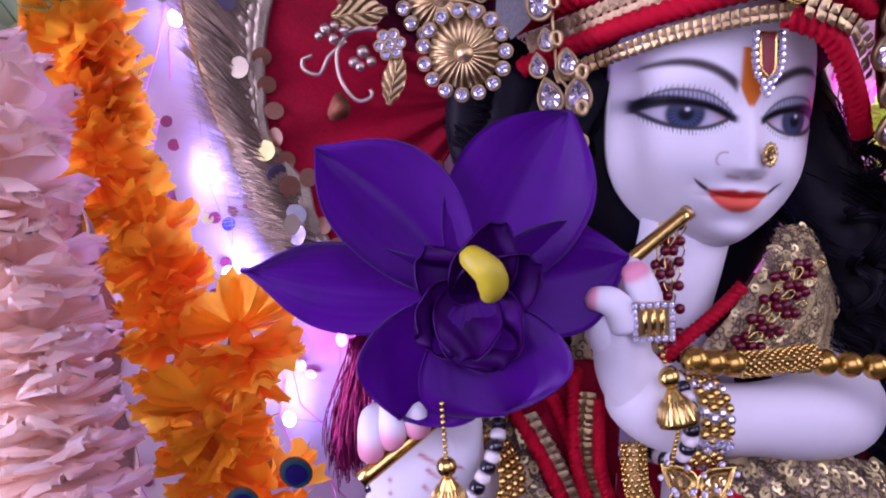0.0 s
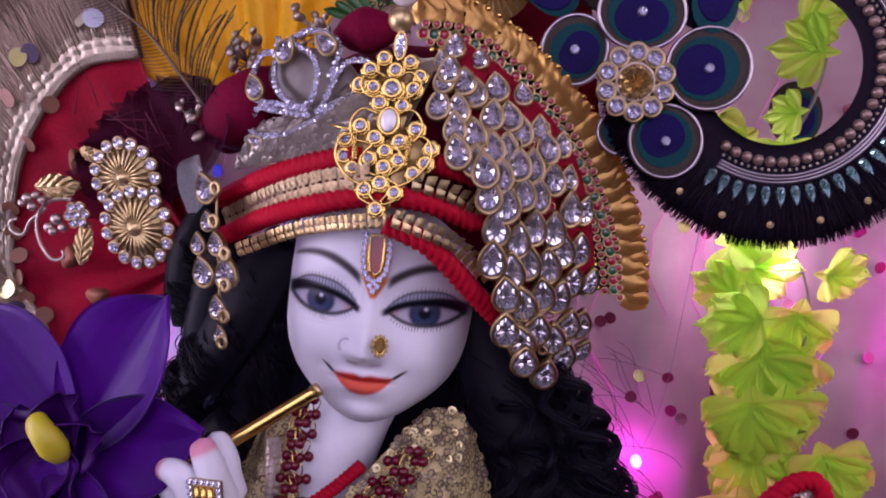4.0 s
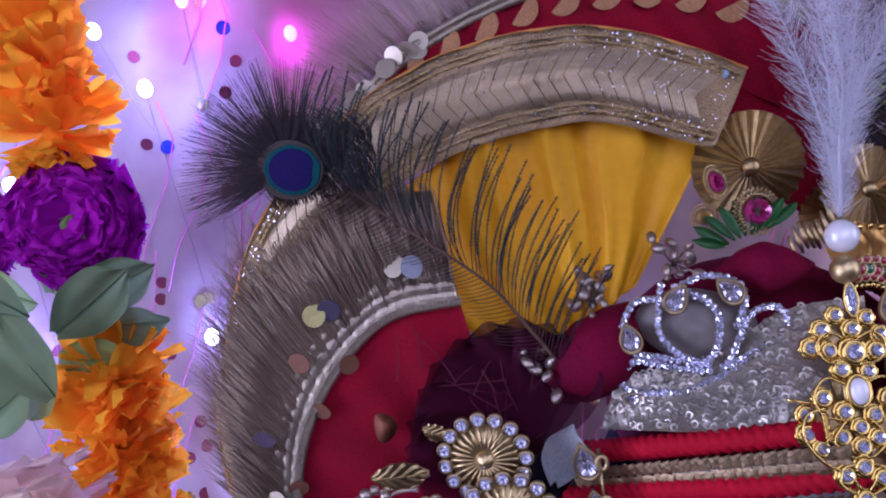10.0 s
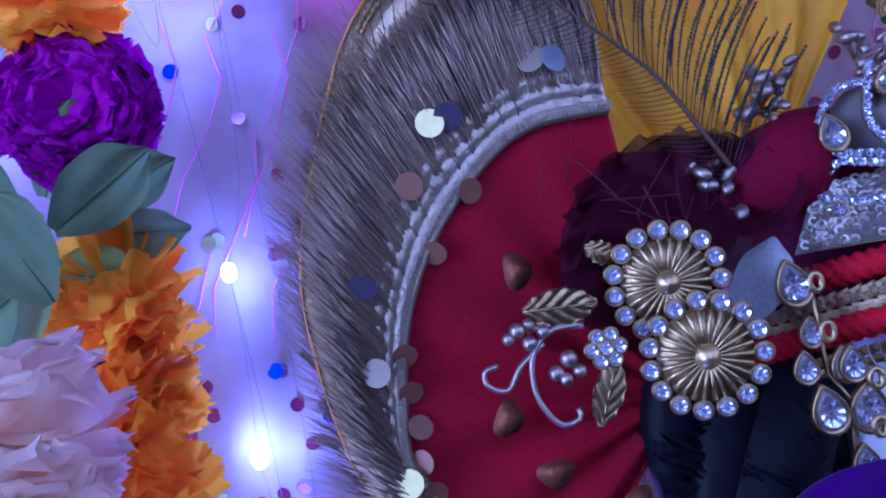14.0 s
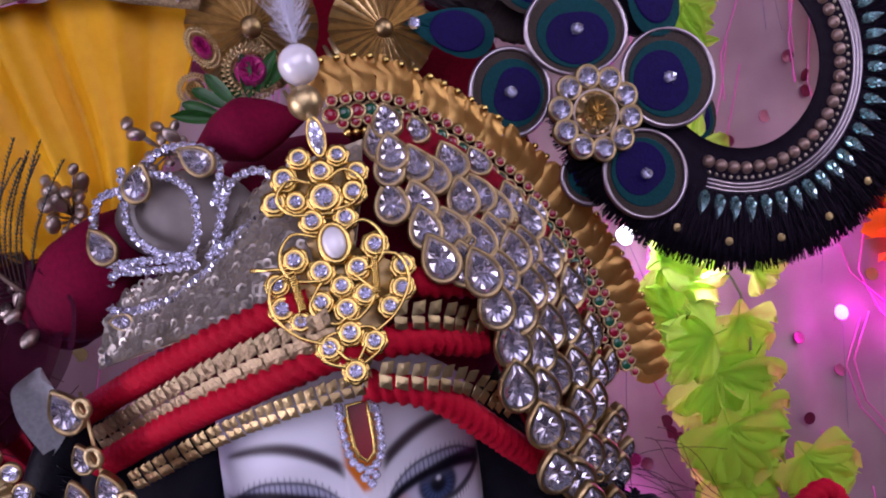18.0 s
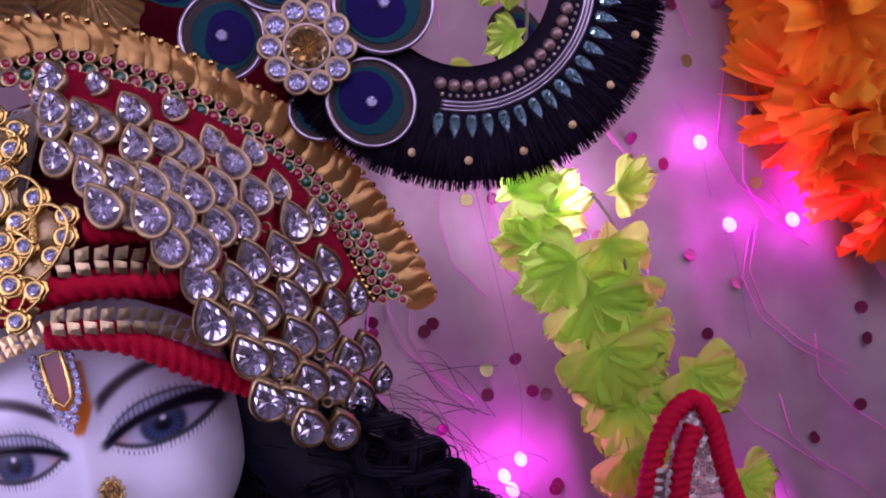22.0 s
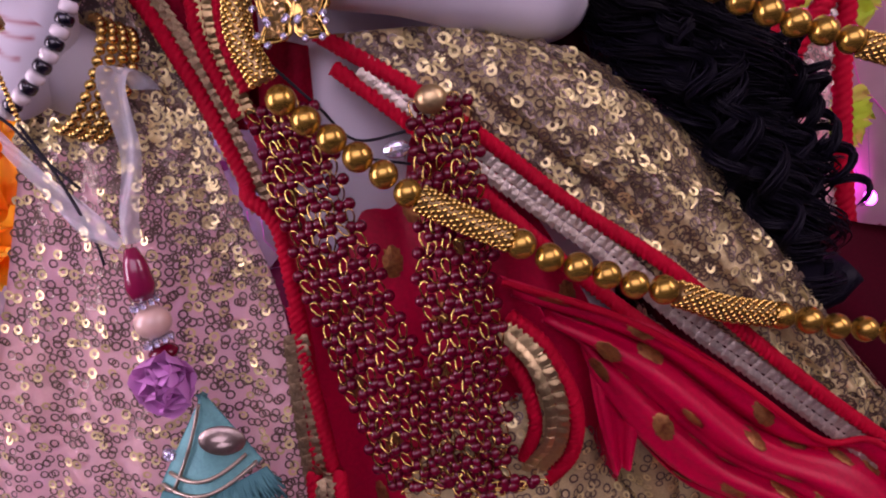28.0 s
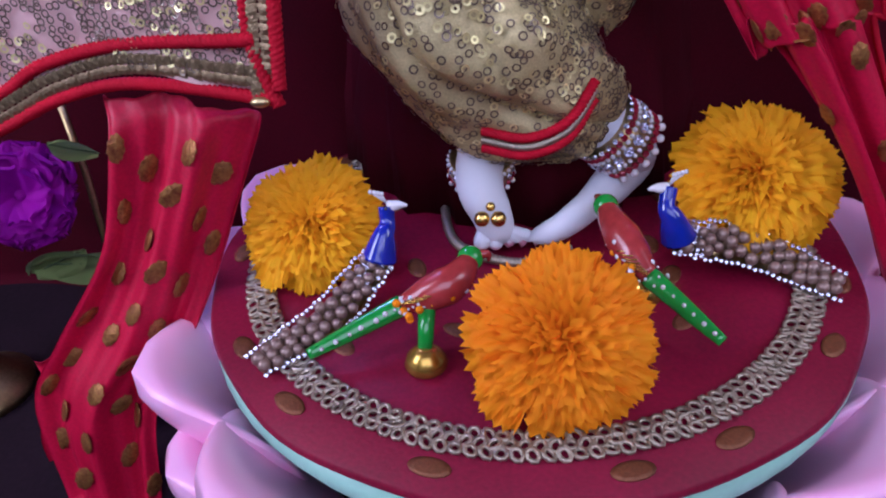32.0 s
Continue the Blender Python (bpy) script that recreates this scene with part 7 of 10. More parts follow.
# ---- peacock ornament: eye petals, crystal heart and a fringed ring ----
orn = thing("peacock_ornament", (0.2130, 0.3200, 0.6492), "peacock-eye flower ornament with a crystal centre", "ornament")
wire_s = mat("silver_wire", (0.42, 0.36, 0.40), 0.3, 1.0, var=0.2)
gem_s = shared(stone(oval(2.1 * mm, 2.1 * mm, 12), 1.8 * mm), "petal_gem", crystal, False)
c0 = Vector((0.2127, 0.3180, 0.6492))
for p, rx, ry in (((0.2174, 0.3170, 0.6765), 17.0, 14.5), ((0.2413, 0.3170, 0.6520), 15.8, 16.2), ((0.2232, 0.3170, 0.6253), 14.0, 14.5), ((0.1902, 0.3170, 0.6648), 14.0, 13.0), ((0.2070, 0.3210, 0.6304), 10, 9)):
    d = Vector(p) - c0
    roll = math.degrees(math.atan2(d.z, d.x)) - 90
    m = front(p, roll, 4)
    pr = tagged(part("eye_petal", Geo().lathe([(1.0, -0.9 * mm), (1.0, 0.3 * mm), (0.97, 0.5 * mm), (0, 0.6 * mm)], 32, m @ Matrix.Diagonal((rx * mm, ry * mm, 1, 1))), peacock_bronze, orn, "", False), "round peacock-eye petal")
    part("eye_teal", Geo().lathe([(0.80, 0.4 * mm), (0.78, 0.9 * mm), (0, 1.0 * mm)], 30, m @ Matrix.Translation((0, -0.06 * ry * mm, 0)) @ Matrix.Diagonal((rx * mm, ry * mm, 1, 1))), peacock_teal, pr, "teal ring", False)
    part("eye_blue", Geo().lathe([(0.64, 0.8 * mm), (0.61, 1.1 * mm), (0, 1.2 * mm)], 30, m @ Matrix.Translation((0, -0.15 * ry * mm, 0)) @ Matrix.Diagonal((rx * mm, ry * mm, 1, 1)), lambda w, h: 1 - 0.15 * math.exp(-((w - 1.5) / 0.6) ** 2)), peacock_blue, pr, "dark blue heart", False)
    part("wire_rim", Geo().tube([m @ Vector((rx * mm * math.cos(w), ry * mm * math.sin(w), 0.6 * mm)) for w in (k * math.pi / 20 for k in range(40))], 0.85 * mm, 6, True), wire_s, pr, "silver wire rim")
    piece("petal_gem", gem_s, m @ Matrix.Translation((0, 0.0, 1.4 * mm)), pr)
m = front(c0 + Vector((0, -0.006, 0)), 0, 3)
part("centre_cup", bezel(oval(7.0 * mm, 7.0 * mm, 20), 0.8 * mm, 1.6 * mm).at(m), silver_old, orn)
part("centre_stone", stone(oval(7.0 * mm, 7.0 * mm, 20), 4.0 * mm).at(m), crystal_amber, orn, "smoky amber crystal", False)
for k in range(10):
    w = 2 * math.pi * (k + 0.3) / 10
    mm_ = m @ Matrix.Translation((11.6 * mm * math.cos(w), 11.6 * mm * math.sin(w), 0.0)) @ Matrix.Scale(1.5, 4)
    c = piece("crystal_cup", b_cup, mm_, orn)
    piece("crystal", b_gem, mm_, c)
for p, roll, w, h in (((0.1796, 0.3230, 0.6909), 62, 9.0, 15.5), ((0.2462, 0.3165, 0.6847), -8, 9.8, 19.6)):
    m = front(p, roll, 3)
    lf = part("eye_leaf", stone([(x * 1.0, y) for x, y in teardrop(w * mm, h * mm, 24)], 0.8 * mm).at(m), peacock_teal, orn, "leaf-shaped peacock eye", False)
    part("eye_blue", Geo().lathe([(0.74, 0.9 * mm), (0.7, 1.2 * mm), (0, 1.4 * mm)], 26, m @ Matrix.Translation((0, -0.2 * h * mm, 0)) @ Matrix.Diagonal((w * mm, h * mm * 0.8, 1, 1))), peacock_blue, lf, "dark blue heart", False)
    piece("petal_gem", gem_s, m @ Matrix.Translation((0, h * 0.72 * mm, 1.2 * mm)), lf)
eye_disc(orn, front((0.2135, 0.3262, 0.7035), 16, 3), 20.5 * mm, 0.86)
piece("petal_gem", gem_s, front((0.2075, 0.3245, 0.7160), 0, 3), orn)
# loose dark barbs that sweep up and away from a second feather eye
g = Geo()
rnd = random.Random(41)
left_root = curve([(0.1880, 0.3330, 0.6950), (0.1880, 0.3330, 0.7173), (0.1966, 0.3330, 0.7320), (0.2186, 0.3330, 0.7361)], 60)
left_tip = curve([(0.1468, 0.3330, 0.7215), (0.1541, 0.3330, 0.7445), (0.1640, 0.3330, 0.7711), (0.2062, 0.3330, 0.7811)], 60)
for k in range(520):
    t = (rnd.choice((0.06, 0.2, 0.33, 0.47, 0.6, 0.74, 0.9)) + rnd.gauss(0, 0.05)) if rnd.random() < 0.7 else rnd.random()
    i = int(59 * min(1.0, max(0.0, t)))
    a = left_root[i] + Vector((rnd.uniform(0, 8), rnd.uniform(-1, 4), rnd.uniform(-5, 2))) * mm
    b = a.lerp(left_tip[i], rnd.uniform(0.5, 1.08)) + Vector((rnd.gauss(0, 2.5), rnd.uniform(-3, 3), rnd.gauss(0, 2.5))) * mm
    lift = Vector((0.001, 0, 0.006 - 0.010 * t)) * rnd.uniform(0.5, 1.4)
    strands(g, [(a, b, lift)], 0.00022, rnd, 3, 9)
right_root = curve([(0.2186, 0.3330, 0.7361), (0.2342, 0.3330, 0.7214), (0.2434, 0.3330, 0.7013)], 40)
right_tip = curve([(0.2222, 0.3330, 0.7743), (0.2483, 0.3330, 0.7616), (0.2720, 0.3330, 0.7487)], 40)
for k in range(80):
    i = rnd.randrange(40)
    a = right_root[i] + Vector((rnd.uniform(-8, 0), rnd.uniform(-1, 4), rnd.uniform(-6, 1))) * mm
    b = a.lerp(right_tip[i], rnd.uniform(0.55, 1.05)) + Vector((rnd.gauss(0, 3), rnd.uniform(-3, 3), rnd.gauss(0, 2))) * mm
    strands(g, [(a, b, Vector((rnd.uniform(2, 7), 0, -2)) * mm)], 0.00028, rnd, 3, 9)
web = front((0.2110, 0.3345, 0.7060), 20)
for k in range(900):
    w = rnd.uniform(0, 2 * math.pi)
    r0, r1 = rnd.uniform(0.3, 0.8), rnd.uniform(0.9, 1.06)
    d = Vector((math.cos(w) * 0.0235, math.sin(w) * 0.0285, 0))
    strands(g, [(web @ (d * r0 + Vector((0, 0, 0.8 * mm))), web @ (d * r1 + Vector((rnd.gauss(0, 1), rnd.gauss(0, 1) + 2, 0.4)) * mm), (0, 0, 0))], 0.00012, rnd, 3, 3)
part("barb_web", g, dark_feather, orn, "loose dark peacock barbs", True, "stuff")
part("barb_bed", Geo().lathe([(0.0235, 0), (0.022, 0.4 * mm), (0, 0.6 * mm)], 120, web @ Matrix.Diagonal((1.0, 1.2, 1, 1)), lambda w, h: 1 + 0.012 * math.sin(47 * w) + 0.02 * math.sin(7 * w)), peacock_bronze, orn, "bronze web of a peacock feather")

ring = thing("fringed_ring", (0.2702, 0.3235, 0.6502), "black yarn ring with bronze pearls and iridescent drops", "ornament")
RC = front((0.2702, 0.3235, 0.6502), -17, 3, 0, 1.11)
A0, A1 = radians(-168), radians(168)


def polar(r, w, z=0.0):
    return RC @ Vector((r * math.cos(w), r * math.sin(w), z))


part("ring_base", Geo().sheet(lambda u, v: polar(0.0275 + 0.0345 * v, A0 + (A1 - A0) * u, 0.4 * mm * math.sin(math.pi * v)), 90, 8, 0.0015), black_fur, ring)
g = Geo()
for k in range(5200):
    w = rnd.uniform(A0, A1)
    r0, r1 = rnd.uniform(0.041, 0.056), rnd.uniform(0.0605, 0.0655)
    z = rnd.uniform(0.5, 3.2) * mm
    strands(g, [(polar(r0, w, z), polar(r1, w + rnd.uniform(-0.03, 0.03), z * rnd.uniform(0, 1)), (0, -0.001, 0))], 0.00034, rnd, 3, 3)
part("yarn", g, black_fur, ring, "clipped black yarn fringe", True, "stuff")
pb = shared(Geo().ball((0, 0, 0), 2.15 * mm, 14, 9), "ring_pearl", pearl_brown)
for k in range(33):
    w = radians(118) + (radians(-112) - radians(118)) * k / 32
    piece("ring_pearl", pb, Matrix.Translation(polar(0.0335, w, 1.6 * mm)), ring)
for rr in (0.0385, 0.0397, 0.0409):
    part("ring_wire", Geo().tube([polar(rr, radians(112) - radians(222) * i / 60, 1.6 * mm) for i in range(61)], 0.62 * mm, 5), wire_s, ring, "silver wire")
g = Geo()
for k in range(60):
    w = radians(114) - radians(224) * k / 59
    p = polar(0.0365, w, 1.4 * mm)
    g.ball(p, 0.75 * mm, 7, 5)
part("seed_bead_edge", g, silver_braid, ring, "row of tiny seed beads", True, "stuff")
dr = shared(stone(teardrop(2.0 * mm, 4.0 * mm, 12), 1.7 * mm), "ring_drop", aurora, False)
for k in range(35):
    w = radians(112) - radians(222) * k / 34
    piece("ring_drop", dr, RC @ Euler((0, 0, w - math.pi / 2)).to_matrix().to_4x4() @ Matrix.Translation((0, 0.0462, 2.6 * mm)), ring)
sp = shared(Geo().lathe([(1.25 * mm, 0), (1.25 * mm, 0.3 * mm), (0, 0.5 * mm)], 12), "spangle", gold_old, False)
for k in range(14):
    piece("spangle", sp, RC @ Matrix.Translation((0.0560 * math.cos(2.0 - 0.31 * k), 0.0560 * math.sin(2.0 - 0.31 * k), 3.4 * mm)), ring)


# ---- violet orchid ----
def aim(p, tip, face=(0, -1, 0)):
    """A pose at p whose y points to tip and whose z turns to face."""
    y = (Vector(tip) - Vector(p)).normalized()
    z = Vector(face) - y * Vector(face).dot(y)
    z.normalize()
    x = y.cross(z)
    return Matrix.Translation(p) @ Matrix((x, y, z)).transposed().to_4x4()


orchid = thing("orchid", (-0.0026, 0.2460, 0.5310), "violet silk orchid with a yellow column", "flower")
heart = Vector((-0.0026, 0.2480, 0.5330))
rnd = random.Random(8)


def orchid_petal(tip, wide, at, keel, curl, ruffle, face=(0, -1, 0.1), sharp=1.2, base=heart, lean=0.0):
    """A petal folded along its midrib, with a drawn-out tip and a soft wavy edge."""
    tip = Vector(tip)
    m = aim(base, tip, face)
    ln = (tip - Vector(base)).length
    g = Geo()
    ph = rnd.uniform(0, 6)

    def f(u, v):
        s = 2 * v - 1
        w = wide / 2 * (math.sin(math.pi * min(1, (0.12 + 0.88 * u / at) * 0.5)) ** 0.8 if u < at else math.cos(math.pi / 2 * ((u - at) / (1 - at)) ** 1.3) ** sharp)
        w = max(w, 0.0004)
        z = keel * w * abs(s) ** 1.3 - curl * ln * u ** 2.5 + ruffle * wide * math.sin(s * 4 + ph + u * 5) * u * abs(s) * 0.6
        z += 0.005 * wide * math.sin(s * 30 + 3 * u)
        return m @ Vector((s * w + lean * ln * math.sin(math.pi * u), ln * u, z))
    g.sheet(f, 34, 25, 0.0006)
    return part("petal", g, violet_petal, orchid)


orchid_petal((-0.0450, 0.2580, 0.5860), 0.039, 0.50, 0.55, -0.02, 0.06, (0.15, -1, 0.15), 1.0, heart, 0.05)
orchid_petal((-0.0770, 0.2517, 0.5500), 0.033, 0.52, 0.30, 0.05, 0.10, (0.1, -1, -0.15), 1.4, heart, -0.02)
orchid_petal((0.0390, 0.2540, 0.5850), 0.046, 0.52, 0.35, -0.02, 0.08, (-0.2, -1, 0.15), 0.9, heart, 0.0)
orchid_petal((0.0505, 0.2440, 0.5370), 0.037, 0.55, 0.35, 0.0, 0.09, (-0.25, -1, 0.15), 1.1, heart + Vector((0, -0.004, 0)), 0.03)
orchid_petal((-0.0290, 0.2280, 0.5000), 0.044, 0.62, 0.18, 0.05, 0.14, (0, -1, -0.2), 0.7, heart + Vector((-0.004, -0.012, 0)))
orchid_petal((0.0040, 0.2250, 0.4980), 0.048, 0.66, 0.18, 0.05, 0.14, (0.0, -1, -0.2), 0.6, heart + Vector((0.002, -0.014, 0)))
for tip, wide, belly in (((0.0105, 0.2360, 0.5560), 0.020, 0.40), ((0.0190, 0.2340, 0.5430), 0.022, 0.30), ((-0.0135, 0.2380, 0.5500), 0.020, 0.30), ((-0.0175, 0.2340, 0.5230), 0.026, 0.35), ((0.0055, 0.2320, 0.5140), 0.028, 0.35), ((-0.0065, 0.2300, 0.5180), 0.022, 0.45)):
    m = aim(heart + Vector((0, -0.006, 0)), tip)
    g = Geo()
    ln = (Vector(tip) - heart).length
    g.sheet(lambda u, v: m @ Vector(((2 * v - 1) * wide / 2 * math.sin(math.pi * (0.12 + 0.80 * u)) ** 0.6, ln * u, belly * ln * (u - u * u * 0.7) + 0.30 * wide * (2 * v - 1) ** 2 + 0.10 * wide * math.sin(8 * v + 11 * u) * u)), 20, 19, 0.0008)
    part("lip_lobe", g, violet_dark, orchid, "dark violet inner lobe")
part("column", Geo().tube(curve([(-0.0018, 0.2290, 0.5500), (0.0015, 0.2250, 0.5478), (0.0050, 0.2240, 0.5435), (0.0055, 0.2270, 0.5380), (0.0030, 0.2330, 0.5330)], 26), [mm * r for r in np.interp(np.linspace(0, 1, 26), [0, 0.10, 0.25, 0.45, 0.6, 0.85, 1], [1.6, 3.7, 4.3, 4.9, 5.0, 3.4, 1.2])], 18, False, 0.85), yellow_wax, orchid, "yellow waxy column")

# ---- flute and its ornaments ----
flute = thing("flute", (0.0319, 0.2470, 0.5142), "slim golden flute held across the chest", "flute")
FA, FB = Vector((0.0816, 0.2810, 0.5407)), Vector((-0.0462, 0.2310, 0.4797))
fd = (FB - FA).normalized()
g = Geo()
fl = [FA + (FB - FA) * (i / 40) for i in range(41)]
g.tube(fl, 2.7 * mm, 20)
part("pipe", g, gold, flute)
part("mouth_rim", Geo().tube([FA - fd * 0.0004, FA + fd * 0.0016], 2.95 * mm, 20), gold_pale, flute)
part("bore", Geo().tube([FA - fd * 0.0006, FA - fd * 0.0003], 2.0 * mm, 16), black_bead, flute, "dark end opening")
for p, r in (((-0.0698, 0.2430, 0.4799), 6.6), ((-0.0895, 0.2420, 0.4723), 6.6)):
    eye_disc(flute, front(p, 20, 0), r * mm, 0.95)
tassel = thing("tassel", (-0.0476, 0.2620, 0.4967), "maroon foil thread tassel hanging from the flute", "tassel")
g = Geo()
for k in range(260):
    a = Vector((-0.0406, 0.2620, 0.5172)) + Vector((rnd.gauss(0, 2), rnd.gauss(0, 2), rnd.uniform(-2, 2))) * mm
    e = Vector((-0.0527, 0.2580, 0.4740)) + Vector((rnd.gauss(0, 3.4), rnd.gauss(0, 3), rnd.gauss(0, 4))) * mm
    strands(g, [(a, e, (rnd.gauss(0, 2) * mm - 0.003, -0.002, 0))], 0.0003, rnd, 3, 6)
part("fringe", g, mat("maroon_foil_thread", (0.28, 0.01, 0.10), 0.25, 0.6, var=0.5, island=1.0), tassel, "", True, "stuff")

# ---- bangles ----
gb = shared(Geo().ball((0, 0, 0), 1.75 * mm, 10, 7), "bangle_bead", gold)
drum = [(0.6 * mm, -1.75 * mm), (2.2 * mm, -1.7 * mm), (2.7 * mm, -1.0 * mm), (2.8 * mm, 0), (2.7 * mm, 1.0 * mm), (2.2 * mm, 1.7 * mm), (0.6 * mm, 1.75 * mm)]
bk = shared(Geo().lathe(drum, 14), "black_bead", black_bead)
wb = shared(Geo().lathe(drum, 14), "white_bead", enamel_white)
cb = shared(Geo().ball((0, 0, 0), 1.8 * mm, 7, 5), "bangle_crystal", crystal, False)


def bangle(name, centre, axis, radius, rows, count, meshes, label, squash=1.0, gap=3.5, every=1):
    ob = thing(name, centre, label, "bangle")
    z = Vector(axis).normalized()
    m = facing(centre, z)
    for i in range(rows):
        for k in range(count):
            w = 2 * math.pi * (k + 0.5 * (i % 2)) / count
            p = m @ Vector((radius * math.cos(w), radius * math.sin(w) * squash, (i - (rows - 1) / 2) * gap * mm))
            d = m.to_3x3() @ Vector((-math.sin(w), math.cos(w), 0))
            piece("bead", meshes[(k // every) % len(meshes)], facing(p, d), ob)
        part("string", Geo().tube([m @ Vector((radius * 0.97 * math.cos(w), radius * 0.97 * math.sin(w) * squash, (i - (rows - 1) / 2) * gap * mm)) for w in (j * math.pi / 16 for j in range(32))], 0.7 * mm, 5, True), gold_old, ob)
    return ob


arm_axis = Vector((0.1081, 0.2680, 0.4606)) - Vector((0.0534, 0.2470, 0.4830))
bangle("gold_bangle", (0.0664, 0.2535, 0.4730), arm_axis, 15.4 * mm, 4, 26, [gb, gb, cb], "broad bangle of four rows of gold beads and crystals")
bangle("beaded_bracelet", (0.0569, 0.2490, 0.4789), arm_axis + Vector((0, 0, 0.012)), 15.6 * mm, 1, 28, [bk, wb], "bracelet of alternating black and white beads")
bangle("gold_bangle", (-0.0120, 0.2640, 0.4545), Vector((0.0165, 0.0150, -0.0140)), 19.0 * mm, 4, 31, [gb], "broad gold bead bangle on the lower wrist")
strand = thing("beaded_bracelet", (-0.0176, 0.2430, 0.4583), "loose bracelet of black and white beads on the open hand", "bangle")
run = [(0.0010, 0.2560, 0.4870), (0.0006, 0.2470, 0.4825), (-0.0013, 0.2440, 0.4781), (-0.0045, 0.2425, 0.4726), (-0.0098, 0.2410, 0.4657), (-0.0176, 0.2400, 0.4583), (-0.0273, 0.2400, 0.4518), (-0.0352, 0.2410, 0.4513), (-0.0423, 0.2440, 0.4556), (-0.0460, 0.2480, 0.4624), (-0.0470, 0.2540, 0.4691)]
n = int(long(run) / (3.6 * mm))
run = curve(run, n)
for k in range(n):
    d = run[min(n - 1, k + 1)] - run[max(0, k - 1)]
    piece("bead", wb if k % 2 else bk, facing(run[k], d), strand)
part("string", Geo().tube(run, 0.5 * mm, 5), black_thread, strand)
# white band of the bangle set with stones
clasp = thing("butterfly_clasp", (0.0620, 0.2360, 0.4562), "gilt butterfly clasp with crystals and an amber heart", "jewellery")
BF = front((0.0626, 0.2335, 0.4577), -6, -10, -20)
for sx in (-1, 1):
    for x, y, w, h, r in ((6.5, 3.5, 5.0, 6.5, -50), (6.0, -3.5, 4.0, 5.0, -120)):
        m = BF @ Matrix.Translation((sx * x * mm, y * mm, 0)) @ Euler((0, 0, radians(r * sx))).to_matrix().to_4x4()
        part("wing", bezel(teardrop(w * mm, h * mm, 16), 0.8 * mm, 1.0 * mm).at(m), gold, clasp)
        part("wing_stone", stone(teardrop(w * 0.7 * mm, h * 0.7 * mm, 12), 1.4 * mm).at(m), crystal_amber, clasp, "amber stone", False)
        for k in range(5):
            a = k * 1.2
            piece("tiny_gem", tiny, m @ Matrix.Translation((w * 0.95 * mm * math.cos(a), h * 0.95 * mm * math.sin(a), 1.0 * mm)), clasp)
for k in range(9):
    piece("tiny_gem", tiny, front(Vector((0.0621, 0.2375, 0.4750)).lerp(Vector((0.0755, 0.2385, 0.4693)), k / 8)) @ Matrix.Scale(1.5, 4), clasp)
# square ring plate of rows of crystals
sq = thing("ring_plate", (0.0533, 0.2340, 0.5177), "square ring plate of gold and crystal rows on the hand", "ring")
SQ = front((0.0538, 0.2335, 0.5176), -4, -8)
part("plate", Geo().add([(x * 6.4 * mm, y * 6.2 * mm, z * mm) for x in (-1, 1) for y in (-1, 1) for z in (-1.4, 0)], [(0, 1, 3, 2), (4, 6, 7, 5), (0, 4, 5, 1), (2, 3, 7, 6), (0, 2, 6, 4), (1, 5, 7, 3)], SQ), gold_pale, sq, "", False)
for i in range(6):
    for j in range(6):
        if i in (0, 5) or j in (0, 5):
            piece("tiny_gem", tiny, SQ @ Matrix.Translation(((i - 2.5) * 2.25 * mm, (j - 2.5) * 2.2 * mm, 0.2 * mm)), sq)
for i in range(3):
    part("gold_bar", Geo().tube([SQ @ Vector(((i - 1) * 2.6 * mm, -4 * mm, 0.4 * mm)), SQ @ Vector(((i - 1) * 2.6 * mm, 4 * mm, 0.4 * mm))], 0.9 * mm, 8), gold, sq)


def bell_drop(p_top, p_bell, p_end, r, label):
    ob = thing("bell_drop", p_bell, label, "jewellery")
    p_top, p_bell, p_end = Vector(p_top), Vector(p_bell), Vector(p_end)
    m = facing(p_bell, (Vector(p_top) - p_bell).normalized(), (0, -1, 0))
    part("bell", Geo().lathe([(0.9 * r, -0.75 * r), (1.0 * r, -0.7 * r), (1.0 * r, -0.45 * r), (0.85 * r, 0.0), (0.55 * r, 0.5 * r), (0.3 * r, 0.9 * r), (0.22 * r, 1.05 * r), (0, 1.06 * r)], 22, m), gold, ob, "ribbed gold bell")
    g = Geo()
    for k in range(22):
        w = 2 * math.pi * k / 22
        g.tube([m @ Vector((q * r * math.cos(w), q * r * math.sin(w), h * r)) for q, h in ((1.02, -0.5), (0.87, 0.0), (0.57, 0.5))], 0.35 * mm, 4)
    part("bell_ribbing", g, gold_pale, ob, "", True, "stuff")
    part("bead", Geo().ball(m @ Vector((0, 0, 1.55 * r)), 0.52 * r, 14, 9), gold, ob)
    for a, b in ((p_top, m @ Vector((0, 0, 2.0 * r))), (m @ Vector((0, 0, -0.7 * r)), p_end)):
        n = max(3, int((b - a).length / (1.7 * mm)))
        for k in range(n):
            piece("chain_link", gb, Matrix.Translation(a.lerp(b, k / (n - 1))) @ Matrix.Scale(0.48, 4), ob)
    return ob


